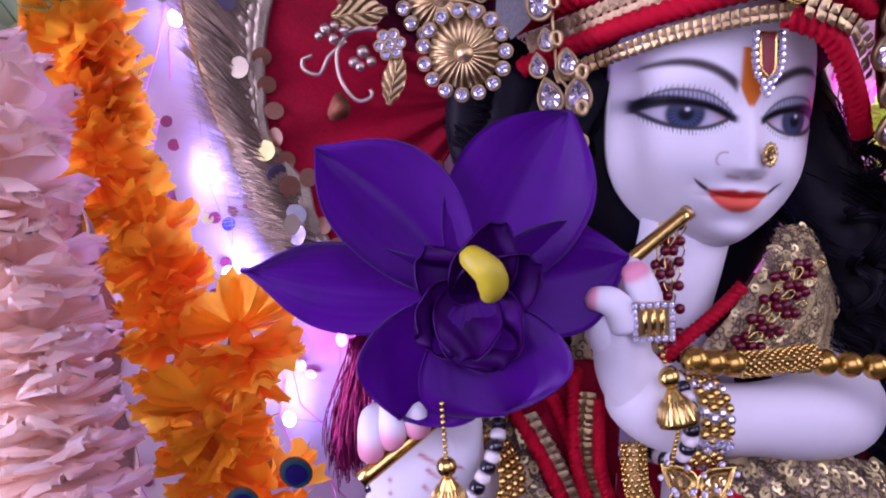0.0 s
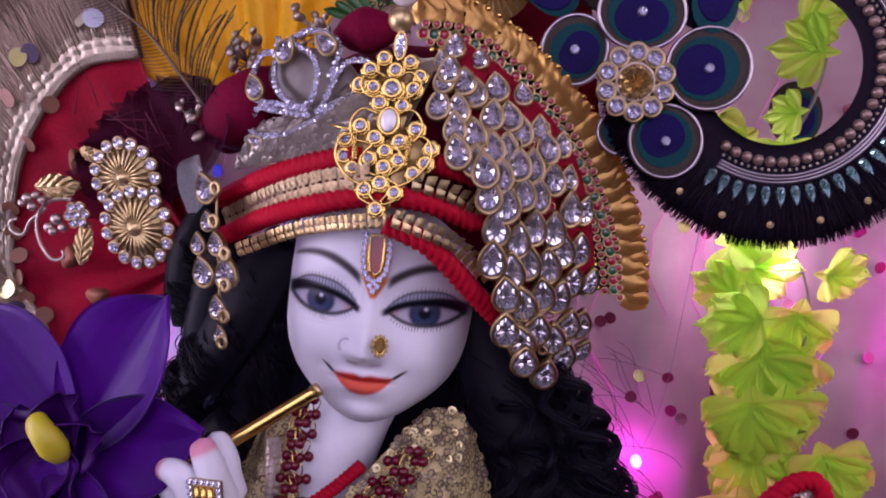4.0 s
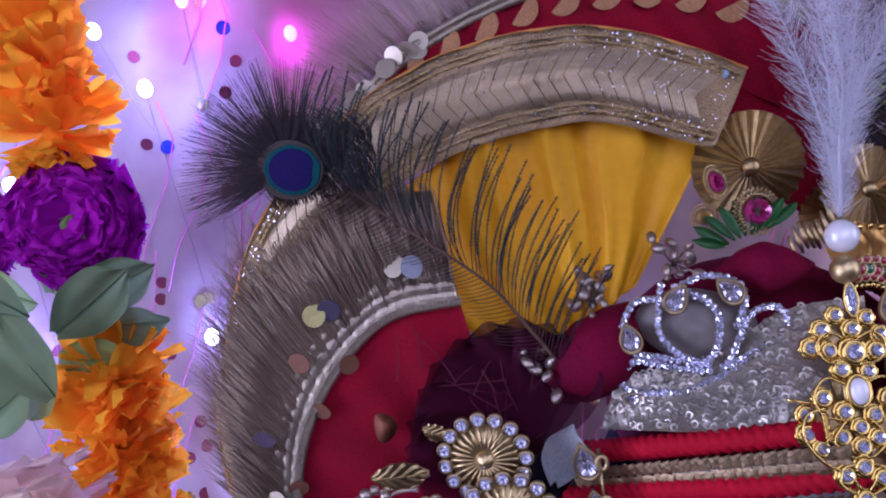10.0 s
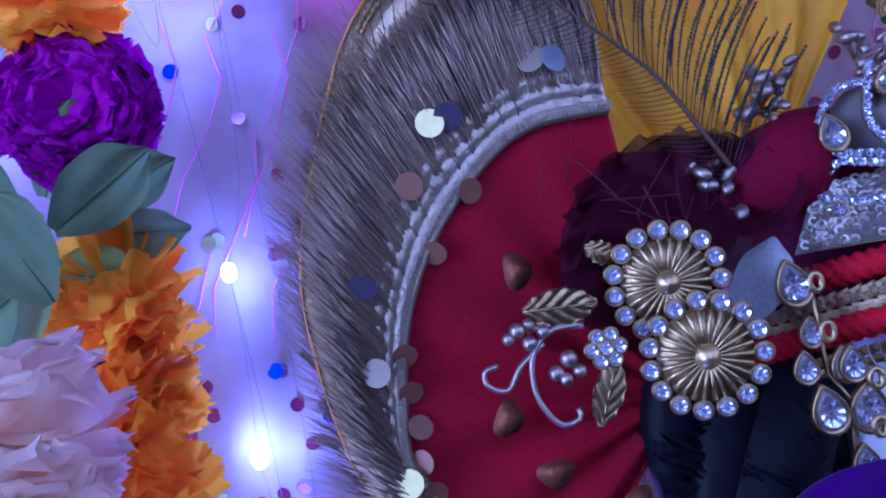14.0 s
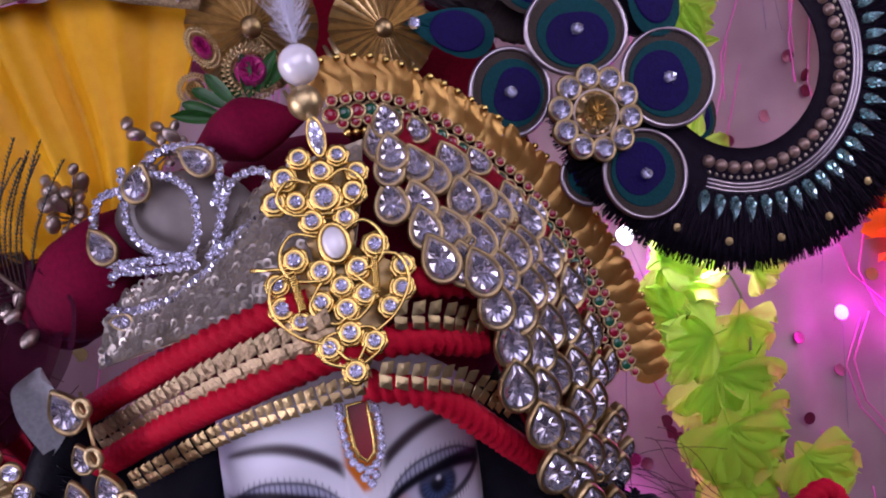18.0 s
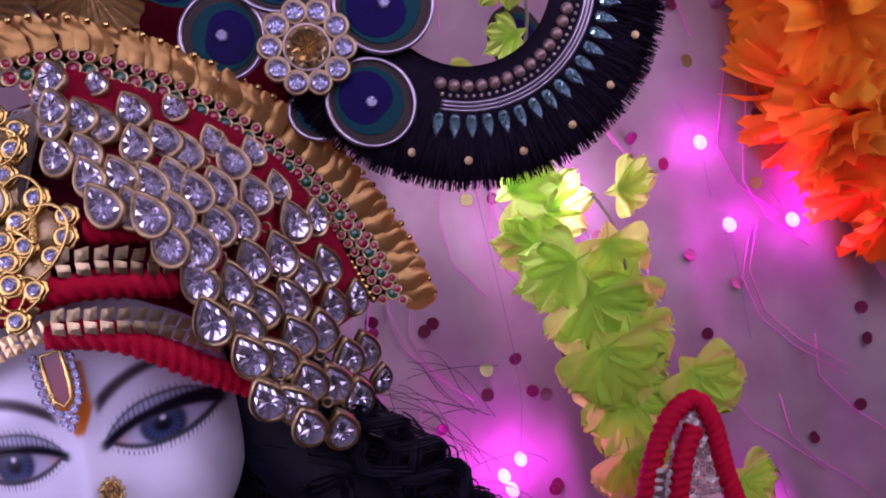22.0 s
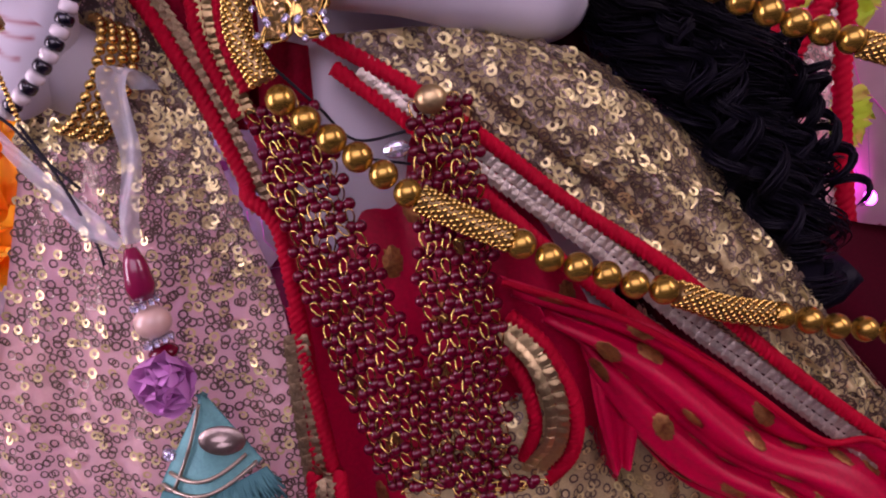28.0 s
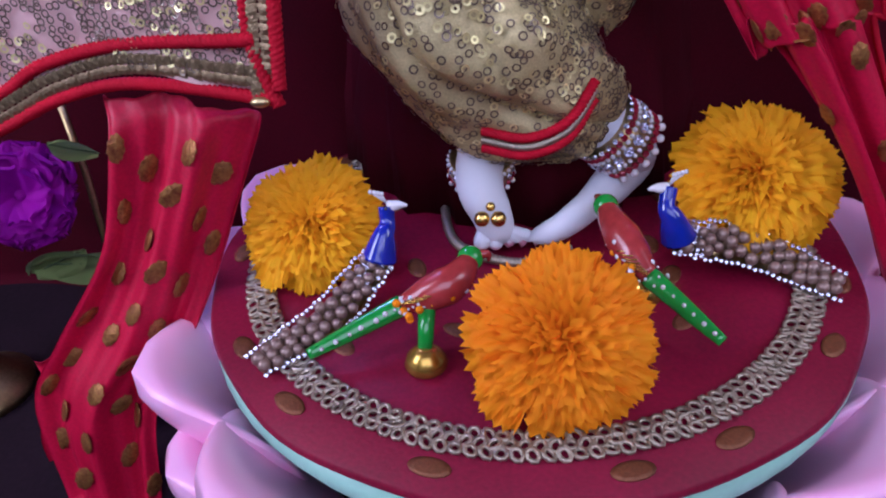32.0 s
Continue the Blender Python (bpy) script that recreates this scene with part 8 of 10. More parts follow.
bell_drop((0.0552, 0.2340, 0.5108), (0.0572, 0.2300, 0.4890), (0.0552, 0.2360, 0.4663), 6.6 * mm, "gold bell on a fine chain from the ring plate")
bell_drop((-0.0153, 0.2220, 0.5058), (-0.0179, 0.2210, 0.4757), (-0.0251, 0.2360, 0.4473), 6.2 * mm, "gold bell on a fine chain across the open palm")
for pts in ([(-0.0527, 0.2350, 0.4599), (-0.0387, 0.2340, 0.4542), (-0.0296, 0.2360, 0.4483), (-0.0242, 0.2400, 0.4344), (-0.0183, 0.2440, 0.4228)], [(-0.0267, 0.2380, 0.4459), (-0.0237, 0.2430, 0.4288), (-0.0201, 0.2450, 0.4071), (-0.0202, 0.2460, 0.3971)],
            [(0.0485, 0.2520, 0.4466), (0.0577, 0.2620, 0.4306), (0.0666, 0.2660, 0.4170), (0.0861, 0.2620, 0.4167)], [(0.0646, 0.2620, 0.4122), (0.0757, 0.2620, 0.4084), (0.0831, 0.2620, 0.4058)]):
    part("black_cord", Geo().tube(curve(pts, 24), 0.55 * mm, 6), black_thread, None, "thin black thread tied at the wrist and neck", True, "", "cord")

# ---- golden bead garland ----
garland = thing("bead_garland", (0.1337, 0.2620, 0.4785), "garland of golden pearl beads and seed-bead tubes", "garland")
big = shared(Geo().ball((0, 0, 0), 4.75 * mm, 20, 12), "gold_pearl", gold_bead)


def bead_run(pts, n, last=True):
    for p in curve(pts, n):
        piece("gold_pearl", big, Matrix.Translation(p) @ Matrix.Scale(rnd.uniform(0.96, 1.03), 4), garland)


def seed_tube(pts, r=4.0 * mm):
    line = curve(pts, 40)
    part("tube_core", Geo().tube(line, r * 0.86, 12), gold_old, garland)
    g = Geo()
    L = long(pts)
    n = int(L / (1.45 * mm))
    line = curve(pts, n)
    for i, p in enumerate(line):
        d = (line[min(i + 1, n - 1)] - line[max(i - 1, 0)]).normalized()
        a = d.orthogonal().normalized()
        b = d.cross(a)
        for k in range(11):
            w = 2 * math.pi * (k + 0.5 * (i % 2)) / 11
            g.ball(p + (a * math.cos(w) + b * math.sin(w)) * r, 0.85 * mm, 6, 4)
    part("seed_beading", g, gold, garland, "tiny gold seed beads", True, "stuff")


bead_run([(0.0689, 0.2460, 0.4978), (0.0753, 0.2480, 0.4952), (0.0827, 0.2500, 0.4928)], 3)
seed_tube([(0.0856, 0.2520, 0.4912), (0.0985, 0.2550, 0.4892), (0.1131, 0.2570, 0.4880)])
bead_run([(0.1164, 0.2570, 0.4853), (0.1248, 0.2580, 0.4828), (0.1335, 0.2590, 0.4804), (0.1427, 0.2600, 0.4770), (0.1509, 0.2620, 0.4710), (0.1585, 0.2640, 0.4627)], 6)
seed_tube([(0.1614, 0.2660, 0.4612), (0.1735, 0.2670, 0.4505), (0.1865, 0.2660, 0.4415)])
bead_run([(0.1890, 0.2660, 0.4397), (0.1963, 0.2650, 0.4339), (0.2043, 0.2640, 0.4288), (0.2122, 0.2640, 0.4235), (0.2207, 0.2640, 0.4192), (0.2292, 0.2640, 0.4145)], 6)
seed_tube([(0.2325, 0.2640, 0.4124), (0.2461, 0.2640, 0.4055), (0.2611, 0.2660, 0.3990)])
bead_run([(0.2645, 0.2660, 0.3973), (0.2962, 0.2720, 0.3822)], 4)
seed_tube([(0.0455, 0.2470, 0.4701), (0.0443, 0.2420, 0.4565), (0.0479, 0.2400, 0.4428)])
bead_run([(0.0519, 0.2385, 0.4360), (0.0577, 0.2380, 0.4285), (0.0638, 0.2380, 0.4217), (0.0699, 0.2380, 0.4150), (0.0762, 0.2380, 0.4083), (0.0823, 0.2380, 0.4009)], 6)
seed_tube([(0.0858, 0.2380, 0.3984), (0.0979, 0.2380, 0.3889), (0.1098, 0.2380, 0.3804)])
bead_run([(0.1129, 0.2380, 0.3779), (0.1203, 0.2380, 0.3720), (0.1287, 0.2390, 0.3667), (0.1376, 0.2400, 0.3616), (0.1454, 0.2410, 0.3565), (0.1546, 0.2420, 0.3523)], 6)
seed_tube([(0.1593, 0.2440, 0.3492), (0.1740, 0.2480, 0.3396), (0.1903, 0.2530, 0.3320)])
bead_run([(0.1943, 0.2540, 0.3303), (0.2038, 0.2570, 0.3254), (0.2143, 0.2600, 0.3196), (0.2249, 0.2630, 0.3151), (0.2366, 0.2660, 0.3100)], 5)

# ---- sequinned shawl, its borders and the red tunic ----
def cloth_panel(name, grid, label, base, seq, count, r, folds=0.0018, nu=70, nv=40, seed=1, waves=16):
    fn0 = net(grid)

    def f(u, v):
        return fn0(u, v) + Vector((0, -folds * math.sin(v * waves + 2.0 * math.sin(u * 4)) - folds * 0.5 * math.sin(v * waves * 2.7 + u * 6), 0))
    ob = thing(name, f(0.5, 0.5), label, "cloth")
    part("net", Geo().sheet(f, nu, nv, 0.0007), base, ob)
    part("sequin_work", scatter_rings(Geo(), f, count, r * 0.86, random.Random(seed), 0.0009, 0.16, 0.62, share=(0.0, 0.66)), sequin_dull, ob, "small ring sequins", True, "stuff")
    part("bright_sequin_work", scatter_rings(Geo(), f, count, r * 0.92, random.Random(seed), 0.0011, 0.26, 0.45, share=(0.84, 1.0)), seq, ob, "small shiny ring sequins", True, "stuff")
    return ob, f


shawl_r, fr = cloth_panel("shawl", [[(0.0676, 0.2660, 0.4517), (0.0986, 0.2660, 0.4474), (0.1247, 0.2740, 0.4384), (0.1488, 0.2880, 0.4275)],
                                        [(0.0875, 0.2620, 0.4289), (0.1163, 0.2620, 0.4253), (0.1489, 0.2700, 0.4162), (0.1848, 0.2900, 0.3869)],
                                        [(0.1089, 0.2620, 0.4043), (0.1406, 0.2620, 0.3960), (0.1690, 0.2700, 0.3809), (0.1987, 0.2880, 0.3539)],
                                        [(0.1305, 0.2630, 0.3797), (0.1575, 0.2640, 0.3795), (0.1870, 0.2720, 0.3653), (0.2132, 0.2860, 0.3319)],
                                        [(0.1605, 0.2640, 0.3461), (0.1857, 0.2660, 0.3379), (0.2136, 0.2760, 0.3150), (0.2340, 0.2880, 0.2890)],
                                        [(0.2054, 0.2680, 0.2858), (0.2262, 0.2700, 0.2755), (0.2493, 0.2800, 0.2552), (0.2707, 0.2880, 0.2356)],
                                        [(0.2101, 0.2680, 0.2917), (0.2324, 0.2700, 0.2817), (0.2607, 0.2800, 0.2616), (0.2894, 0.2880, 0.2456)]],
                          "champagne sequinned shawl end falling from the shoulder", mesh_gold, sequin_gold, 3100, 2.35 * mm, seed=2)
collar, fc = cloth_panel("shawl_collar", [[(0.1209, 0.3000, 0.5247), (0.1318, 0.3000, 0.5239), (0.1373, 0.3050, 0.5143)], [(0.1053, 0.2840, 0.5137), (0.1243, 0.2800, 0.5105), (0.1424, 0.3000, 0.4926)], [(0.0912, 0.2760, 0.5006), (0.1153, 0.2720, 0.4926), (0.1393, 0.3000, 0.4752)], [(0.0796, 0.2740, 0.4895), (0.1056, 0.2720, 0.4782), (0.1343, 0.2960, 0.4597)]],
                         "champagne sequinned collar fold round the neck", mesh_gold, sequin_gold, 620, 1.9 * mm, 0.0015, 40, 26, 3, 9)
collar_l, _ = cloth_panel("shawl_collar", [[(0.0649, 0.3050, 0.5209), (0.0563, 0.3100, 0.5230), (0.0448, 0.3120, 0.5197)], [(0.0678, 0.2880, 0.5059), (0.0575, 0.2900, 0.5092), (0.0407, 0.3000, 0.5079)], [(0.0666, 0.2800, 0.4889), (0.0532, 0.2840, 0.4902), (0.0331, 0.2920, 0.4901)], [(0.0508, 0.2820, 0.4739), (0.0317, 0.2840, 0.4700), (0.0079, 0.2900, 0.4708)]],
                          "sequinned collar fold behind the raised hand", mesh_gold, sequin_gold, 260, 1.9 * mm, 0.0015, 30, 20, 4, 9)
shawl_l, fl_ = cloth_panel("shawl", [[(-0.0238, 0.2750, 0.4827), (-0.0065, 0.2720, 0.4850), (0.0053, 0.2780, 0.4827)],
                                           [(-0.0402, 0.2620, 0.4438), (-0.0079, 0.2640, 0.4474), (0.0154, 0.2720, 0.4427)],
                                           [(-0.0431, 0.2620, 0.4354), (-0.0066, 0.2590, 0.4279), (0.0205, 0.2660, 0.4149)],
                                           [(-0.0710, 0.2620, 0.3804), (-0.0155, 0.2560, 0.3732), (0.0280, 0.2620, 0.3645)],
                                           [(-0.1097, 0.2620, 0.3082), (-0.0406, 0.2550, 0.2988), (0.0215, 0.2560, 0.2952)],
                                           [(-0.1359, 0.2640, 0.2662), (-0.0467, 0.2560, 0.2632), (0.0186, 0.2460, 0.2592)],
                                           [(-0.1819, 0.2700, 0.1820), (-0.1275, 0.2640, 0.1923), (-0.0629, 0.2580, 0.2134), (0.0167, 0.2350, 0.2097)][0:1] + [(-0.0620, 0.2560, 0.2140), (0.0164, 0.2350, 0.2084)]],
                           "rose champagne sequinned shawl panel with a corded hem", mesh_pink, sequin_gold, 5600, 2.0 * mm, 0.0012, 80, 44, 5, 12)
edges = [[(0.0631, 0.2620, 0.4529), (0.0879, 0.2570, 0.4312), (0.1090, 0.2570, 0.4090), (0.1321, 0.2580, 0.3820), (0.1619, 0.2590, 0.3520), (0.1856, 0.2600, 0.3209), (0.2112, 0.2620, 0.2900), (0.2366, 0.2640, 0.2624)],
         [(0.0661, 0.2600, 0.4416), (0.0853, 0.2580, 0.4202), (0.1039, 0.2580, 0.3934), (0.1244, 0.2590, 0.3649), (0.1465, 0.2600, 0.3379), (0.1711, 0.2610, 0.3126), (0.2001, 0.2620, 0.2785), (0.2277, 0.2640, 0.2522)],
         [(0.0974, 0.2760, 0.5111), (0.0861, 0.2740, 0.5031), (0.0726, 0.2720, 0.4950), (0.0617, 0.2700, 0.4880)],
         [(0.0034, 0.2700, 0.4864), (0.0127, 0.2660, 0.4665), (0.0214, 0.2630, 0.4399), (0.0275, 0.2620, 0.4129), (0.0283, 0.2580, 0.4069), (0.0351, 0.2570, 0.3958), (0.0346, 0.2560, 0.3719), (0.0331, 0.2550, 0.3471), (0.0271, 0.2540, 0.3183), (0.0255, 0.2520, 0.2874), (0.0258, 0.2470, 0.3070), (0.0197, 0.2420, 0.2609), (0.0177, 0.2370, 0.2293), (0.0253, 0.2310, 0.2046)],
         [(0.0219, 0.2720, 0.4814), (0.0272, 0.2680, 0.4621), (0.0338, 0.2660, 0.4356), (0.0385, 0.2640, 0.4091), (0.0377, 0.2580, 0.3990)],
         [(0.0333, 0.2560, 0.3673), (0.0327, 0.2540, 0.3475), (0.0328, 0.2520, 0.3226), (0.0317, 0.2500, 0.2898), (0.0350, 0.2460, 0.3061), (0.0303, 0.2400, 0.2604), (0.0267, 0.2305, 0.2114)],
         [(-0.1705, 0.2670, 0.1973), (-0.1072, 0.2620, 0.2012), (-0.0746, 0.2580, 0.2164), (-0.0377, 0.2520, 0.2250), (0.0063, 0.2390, 0.2283), (0.0198, 0.2355, 0.2294)],
         [(-0.1840, 0.2670, 0.1662), (-0.1125, 0.2610, 0.1853), (-0.0706, 0.2560, 0.2027), (-0.0341, 0.2500, 0.2097), (0.0258, 0.2310, 0.2072)]]
for k, pts in enumerate(edges):
    part("cord_border", rope(Geo(), pts, 2.5 * mm, 3.6 * mm, 3, 6), red_cord, shawl_r if k < 2 else (collar if k == 2 else shawl_l), "red cord border")
for ob, pts, size, mt in ((shawl_r, [(0.0754, 0.2580, 0.4405), (0.1058, 0.2560, 0.4029), (0.1228, 0.2570, 0.3837), (0.1421, 0.2580, 0.3623), (0.1634, 0.2590, 0.3346), (0.1865, 0.2610, 0.3081), (0.2278, 0.2630, 0.2613)], 6.4 * mm, trim_pale),
                          (shawl_l, [(0.0113, 0.2680, 0.4768), (0.0194, 0.2650, 0.4546), (0.0259, 0.2630, 0.4281), (0.0304, 0.2620, 0.4056)], 7.0 * mm, trim_braid),
                          (shawl_l, [(0.0321, 0.2530, 0.3584), (0.0301, 0.2525, 0.3455), (0.0284, 0.2520, 0.3323), (0.0254, 0.2510, 0.3021), (0.0301, 0.2455, 0.3069), (0.0249, 0.2400, 0.2611), (0.0200, 0.2325, 0.2109)], 7.0 * mm, trim_braid),
                          (shawl_l, [(-0.1709, 0.2660, 0.1820), (-0.1090, 0.2600, 0.1937), (-0.0704, 0.2550, 0.2100), (-0.0353, 0.2495, 0.2180), (0.0136, 0.2345, 0.2163)], 6.6 * mm, trim_braid),
                          (collar_l, [(0.0569, 0.2900, 0.5185), (0.0578, 0.2840, 0.5065), (0.0567, 0.2810, 0.4945)], 5 * mm, silver_old)):
    leaf_trim(ob, pts, size, size * 0.66, mt)
part("hem_knot", Geo().ball((0.0188, 0.2295, 0.2073), 2.6 * mm, 10, 7, (1.5, 0.8, 0.8)), gold_pale, shawl_l, "pale knot at the corner")

# dark red vest with gilt trims at the chest
vest_f = net([[(0.0202, 0.2860, 0.5178), (0.0321, 0.2840, 0.5165), (0.0447, 0.2830, 0.5133)], [(0.0080, 0.2790, 0.5006), (0.0257, 0.2760, 0.4985), (0.0450, 0.2740, 0.4946)], [(-0.0015, 0.2780, 0.4815), (0.0198, 0.2730, 0.4786), (0.0461, 0.2700, 0.4742)], [(0.0015, 0.2770, 0.4570), (0.0181, 0.2710, 0.4552), (0.0424, 0.2690, 0.4501)], [(0.0124, 0.2770, 0.4300), (0.0216, 0.2740, 0.4290), (0.0380, 0.2720, 0.4260)]])
vest = thing("vest", vest_f(0.5, 0.5), "dark red velvet vest with gilt braid and red cords", "vest")
part("velvet", Geo().sheet(lambda u, v: vest_f(0.30 + 0.70 * u, v) + Vector((0, -0.0012 * math.sin(v * 13 + u * 3), 0)), 40, 24, 0.0008), red_velvet, vest)
front_f = net([[(0.0425, 0.2650, 0.4570), (0.0590, 0.2660, 0.4500)], [(0.0390, 0.2640, 0.4350), (0.0560, 0.2650, 0.4310)], [(0.0340, 0.2640, 0.4120), (0.0540, 0.2650, 0.4080)]])
part("front_velvet", Geo().sheet(lambda u, v: front_f(u, v) + Vector((0, -0.0010 * math.sin(v * 9 + u * 3), 0)), 24, 16, 0.0008), red_velvet, vest)
leaf_trim(vest, [(0.0342, 0.2620, 0.4850), (0.0301, 0.2600, 0.4671), (0.0300, 0.2600, 0.4535), (0.0340, 0.2600, 0.4360)], 5.6 * mm, 3.4 * mm, gold_old)
for pts in ([(0.0312, 0.2640, 0.4940), (0.0275, 0.2610, 0.4716), (0.0270, 0.2600, 0.4557), (0.0318, 0.2610, 0.4331)], [(0.0384, 0.2610, 0.4820), (0.0351, 0.2590, 0.4583), (0.0373, 0.2590, 0.4403)]):
    part("cord_border", rope(Geo(), pts, 2.3 * mm, 4.5 * mm, 3, 6), red_cord, vest, "red cord border")

tunic_f = net([[(0.0412, 0.2850, 0.4451), (0.0707, 0.2880, 0.4272), (0.1055, 0.2840, 0.4101)], [(0.0297, 0.2760, 0.4069), (0.0788, 0.2720, 0.3783), (0.1284, 0.2760, 0.3578)], [(0.0312, 0.2720, 0.3397), (0.0789, 0.2680, 0.3221), (0.1381, 0.2760, 0.3150)], [(0.0229, 0.2720, 0.2750), (0.0748, 0.2720, 0.2645), (0.1331, 0.2800, 0.2581)], [(0.0315, 0.2760, 0.2542), (0.0777, 0.2780, 0.2600), (0.1278, 0.2900, 0.2487)]])
tunic = thing("tunic", tunic_f(0.5, 0.5), "crimson satin tunic with woven gold spots", "tunic")
tf = lambda u, v: tunic_f(u, v) + Vector((0, -0.003 * math.sin(v * 22 + u * 3), 0))
part("satin", Geo().sheet(tf, 40, 50, 0.0008), red_satin, tunic)


gold_weave = mat("woven_gold_thread", (0.46, 0.22, 0.06), 0.42, 0.65, col2=(0.16, 0.03, 0.015), scale=700, big=240, bump=0.6)


def gold_spots(parent, fn, count, seed, size=5.0, keep=None):
    r = random.Random(seed)
    for k in range(count):
        u, v = (k + r.uniform(0.2, 0.8)) / count * 0.94 + 0.03, (k * 0.618 + r.uniform(-0.06, 0.06)) % 1.0 * 0.9 + 0.05
        p = fn(u, v)
        a, b = fn(min(1, u + 0.02), v) - p, fn(u, min(1, v + 0.02)) - p
        n = a.cross(b).normalized()
        n = -n if n.y > 0 else n
        m = facing(p + n * 0.0011, n, a, r.uniform(-20, 20)) @ Matrix.Diagonal((r.uniform(0.6, 0.85), 1.15, 1, 1))
        part("gold_spot", Geo().lathe([(size * mm, 0), (size * 0.97 * mm, 0.12 * mm), (0, 0.16 * mm)], 26, m, lambda w, h: 1 + 0.10 * math.sin(2 * w) + 0.07 * math.sin(9 * w) + 0.05 * math.sin(13 * w + size)), gold_weave, parent, "woven gold spot")


gold_spots(tunic, tf, 26, 3)
# red stole falling to the right
stole_f = net([[(0.1034, 0.2620, 0.3612), (0.1160, 0.2640, 0.3429), (0.1325, 0.2680, 0.3289)], [(0.1575, 0.2620, 0.3282), (0.1436, 0.2600, 0.3189), (0.1340, 0.2660, 0.3020)], [(0.2003, 0.2620, 0.2808), (0.1716, 0.2560, 0.2810), (0.1514, 0.2620, 0.2697)], [(0.2299, 0.2620, 0.2688), (0.2016, 0.2520, 0.2557), (0.1811, 0.2600, 0.2459)],
               [(0.2582, 0.2580, 0.2218), (0.2227, 0.2460, 0.2175), (0.2101, 0.2560, 0.2035)], [(0.2586, 0.2560, 0.2100), (0.2268, 0.2440, 0.2160), (0.2071, 0.2560, 0.2198)], [(0.2929, 0.2460, 0.1313), (0.2697, 0.2400, 0.1364), (0.2567, 0.2560, 0.1612)], [(0.3237, 0.2400, 0.0494), (0.3058, 0.2380, 0.0523), (0.2963, 0.2560, 0.0802)]])
stole = thing("red_stole", stole_f(0.4, 0.5), "crimson satin stole with gold spots hanging in folds", "stole")
sf_ = lambda u, v: stole_f(u, v) + Vector((0.002 * math.sin(v * 19 + u * 5), -0.0042 * math.sin(v * 17 + u * 5) - 0.0015 * math.sin(v * 43 + u * 11), 0))
part("satin", Geo().sheet(sf_, 90, 54, 0.0008), red_satin, stole)
gold_spots(stole, sf_, 60, 5, 4.8)
part("stole_edge", rope(Geo(), [sf_(i / 10, 0.02) + Vector((0, -0.002, 0)) for i in range(11)], 1.2 * mm, 2.6 * mm, 3, 5), red_cord, stole, "corded edge")
drape2_f = net([[(0.1288, 0.2660, 0.3277), (0.1438, 0.2660, 0.3203)], [(0.1284, 0.2620, 0.3029), (0.1433, 0.2620, 0.2998)], [(0.1306, 0.2620, 0.2768), (0.1371, 0.2620, 0.2779)]])
part("sash_tail", Geo().sheet(lambda u, v: drape2_f(u, v) + Vector((0, -0.002 * math.sin(v * 9), 0)), 20, 12, 0.0008), red_satin, None, "short crimson sash tail over the waist", True, "", "cloth")
loop = thing("braided_loop", (0.1093, 0.2560, 0.3140), "curved loop of gilt braid and red cord at the waist", "trim")
part("cord", rope(Geo(), [(0.1047, 0.2620, 0.3468), (0.1149, 0.2560, 0.3343), (0.1208, 0.2540, 0.3126), (0.1167, 0.2580, 0.2912), (0.1044, 0.2640, 0.2773)], 2.6 * mm, 4 * mm, 3, 6), red_cord, loop, "red cord")
leaf_trim(loop, [(0.1021, 0.2600, 0.3438), (0.1103, 0.2540, 0.3318), (0.1141, 0.2520, 0.3149), (0.1109, 0.2540, 0.2991), (0.1027, 0.2600, 0.2871)], 6.6 * mm, 3.0 * mm, gold_pale)
part("inner_cord", rope(Geo(), [(0.0995, 0.2620, 0.3352), (0.1050, 0.2570, 0.3231), (0.1058, 0.2560, 0.3059), (0.0992, 0.2620, 0.2903)], 2.4 * mm, 4 * mm, 3, 6), red_cord, loop, "red cord")

# ---- maroon bead necklace in two falls ----
necklace = thing("bead_necklace", (0.0712, 0.2500, 0.3741), "two falls of maroon beads strung with gold wire loops", "necklace")
rb = shared(Geo().ball((0, 0, 0), 2.1 * mm, 10, 7), "maroon_bead", ruby)
loop_me = shared(Geo().tube([(1.7 * mm * math.sin(w) * (0.75 - 0.25 * math.cos(w)), 3.0 * mm * math.cos(w), 0.5 * mm * math.sin(2 * w)) for w in (k * math.pi / 6 for k in range(12))], 0.32 * mm, 4, True), "wire_loop", gold)
rnd = random.Random(51)


def fall(centre, widths, strands_n, depth):
    line = curve(centre, 60)
    for s in range(strands_n):
        pts = []
        for i, p in enumerate(line):
            t = i / 59
            w = np.interp(t, [0, 0.5, 1], widths)
            pts.append(p + Vector(((s / (strands_n - 1) - 0.5) * w + 0.8 * mm * math.sin(i * 0.5 + s), -0.0016 * math.sin(math.pi * s / (strands_n - 1)) + depth, 0.001 * math.sin(s * 2.3))))
        n = int(long(pts) / (4.0 * mm))
        q = curve(pts, n)
        for i, p in enumerate(q):
            d = (q[min(i + 1, n - 1)] - q[max(i - 1, 0)])
            if (i + s) % 2:
                for e in (-1, 1):
                    piece("bead", rb, Matrix.Translation(p + Vector((e * 1.7 * mm + rnd.uniform(-0.4, 0.4) * mm, 0, rnd.uniform(-0.5, 0.5) * mm))), necklace)
            else:
                piece("wire_loop", loop_me, facing(p + Vector((rnd.uniform(-0.6, 0.6) * mm, -0.0012, 0)), (rnd.uniform(-0.4, 0.4), -1, rnd.uniform(-0.3, 0.3)), d, rnd.uniform(-25, 25)), necklace)


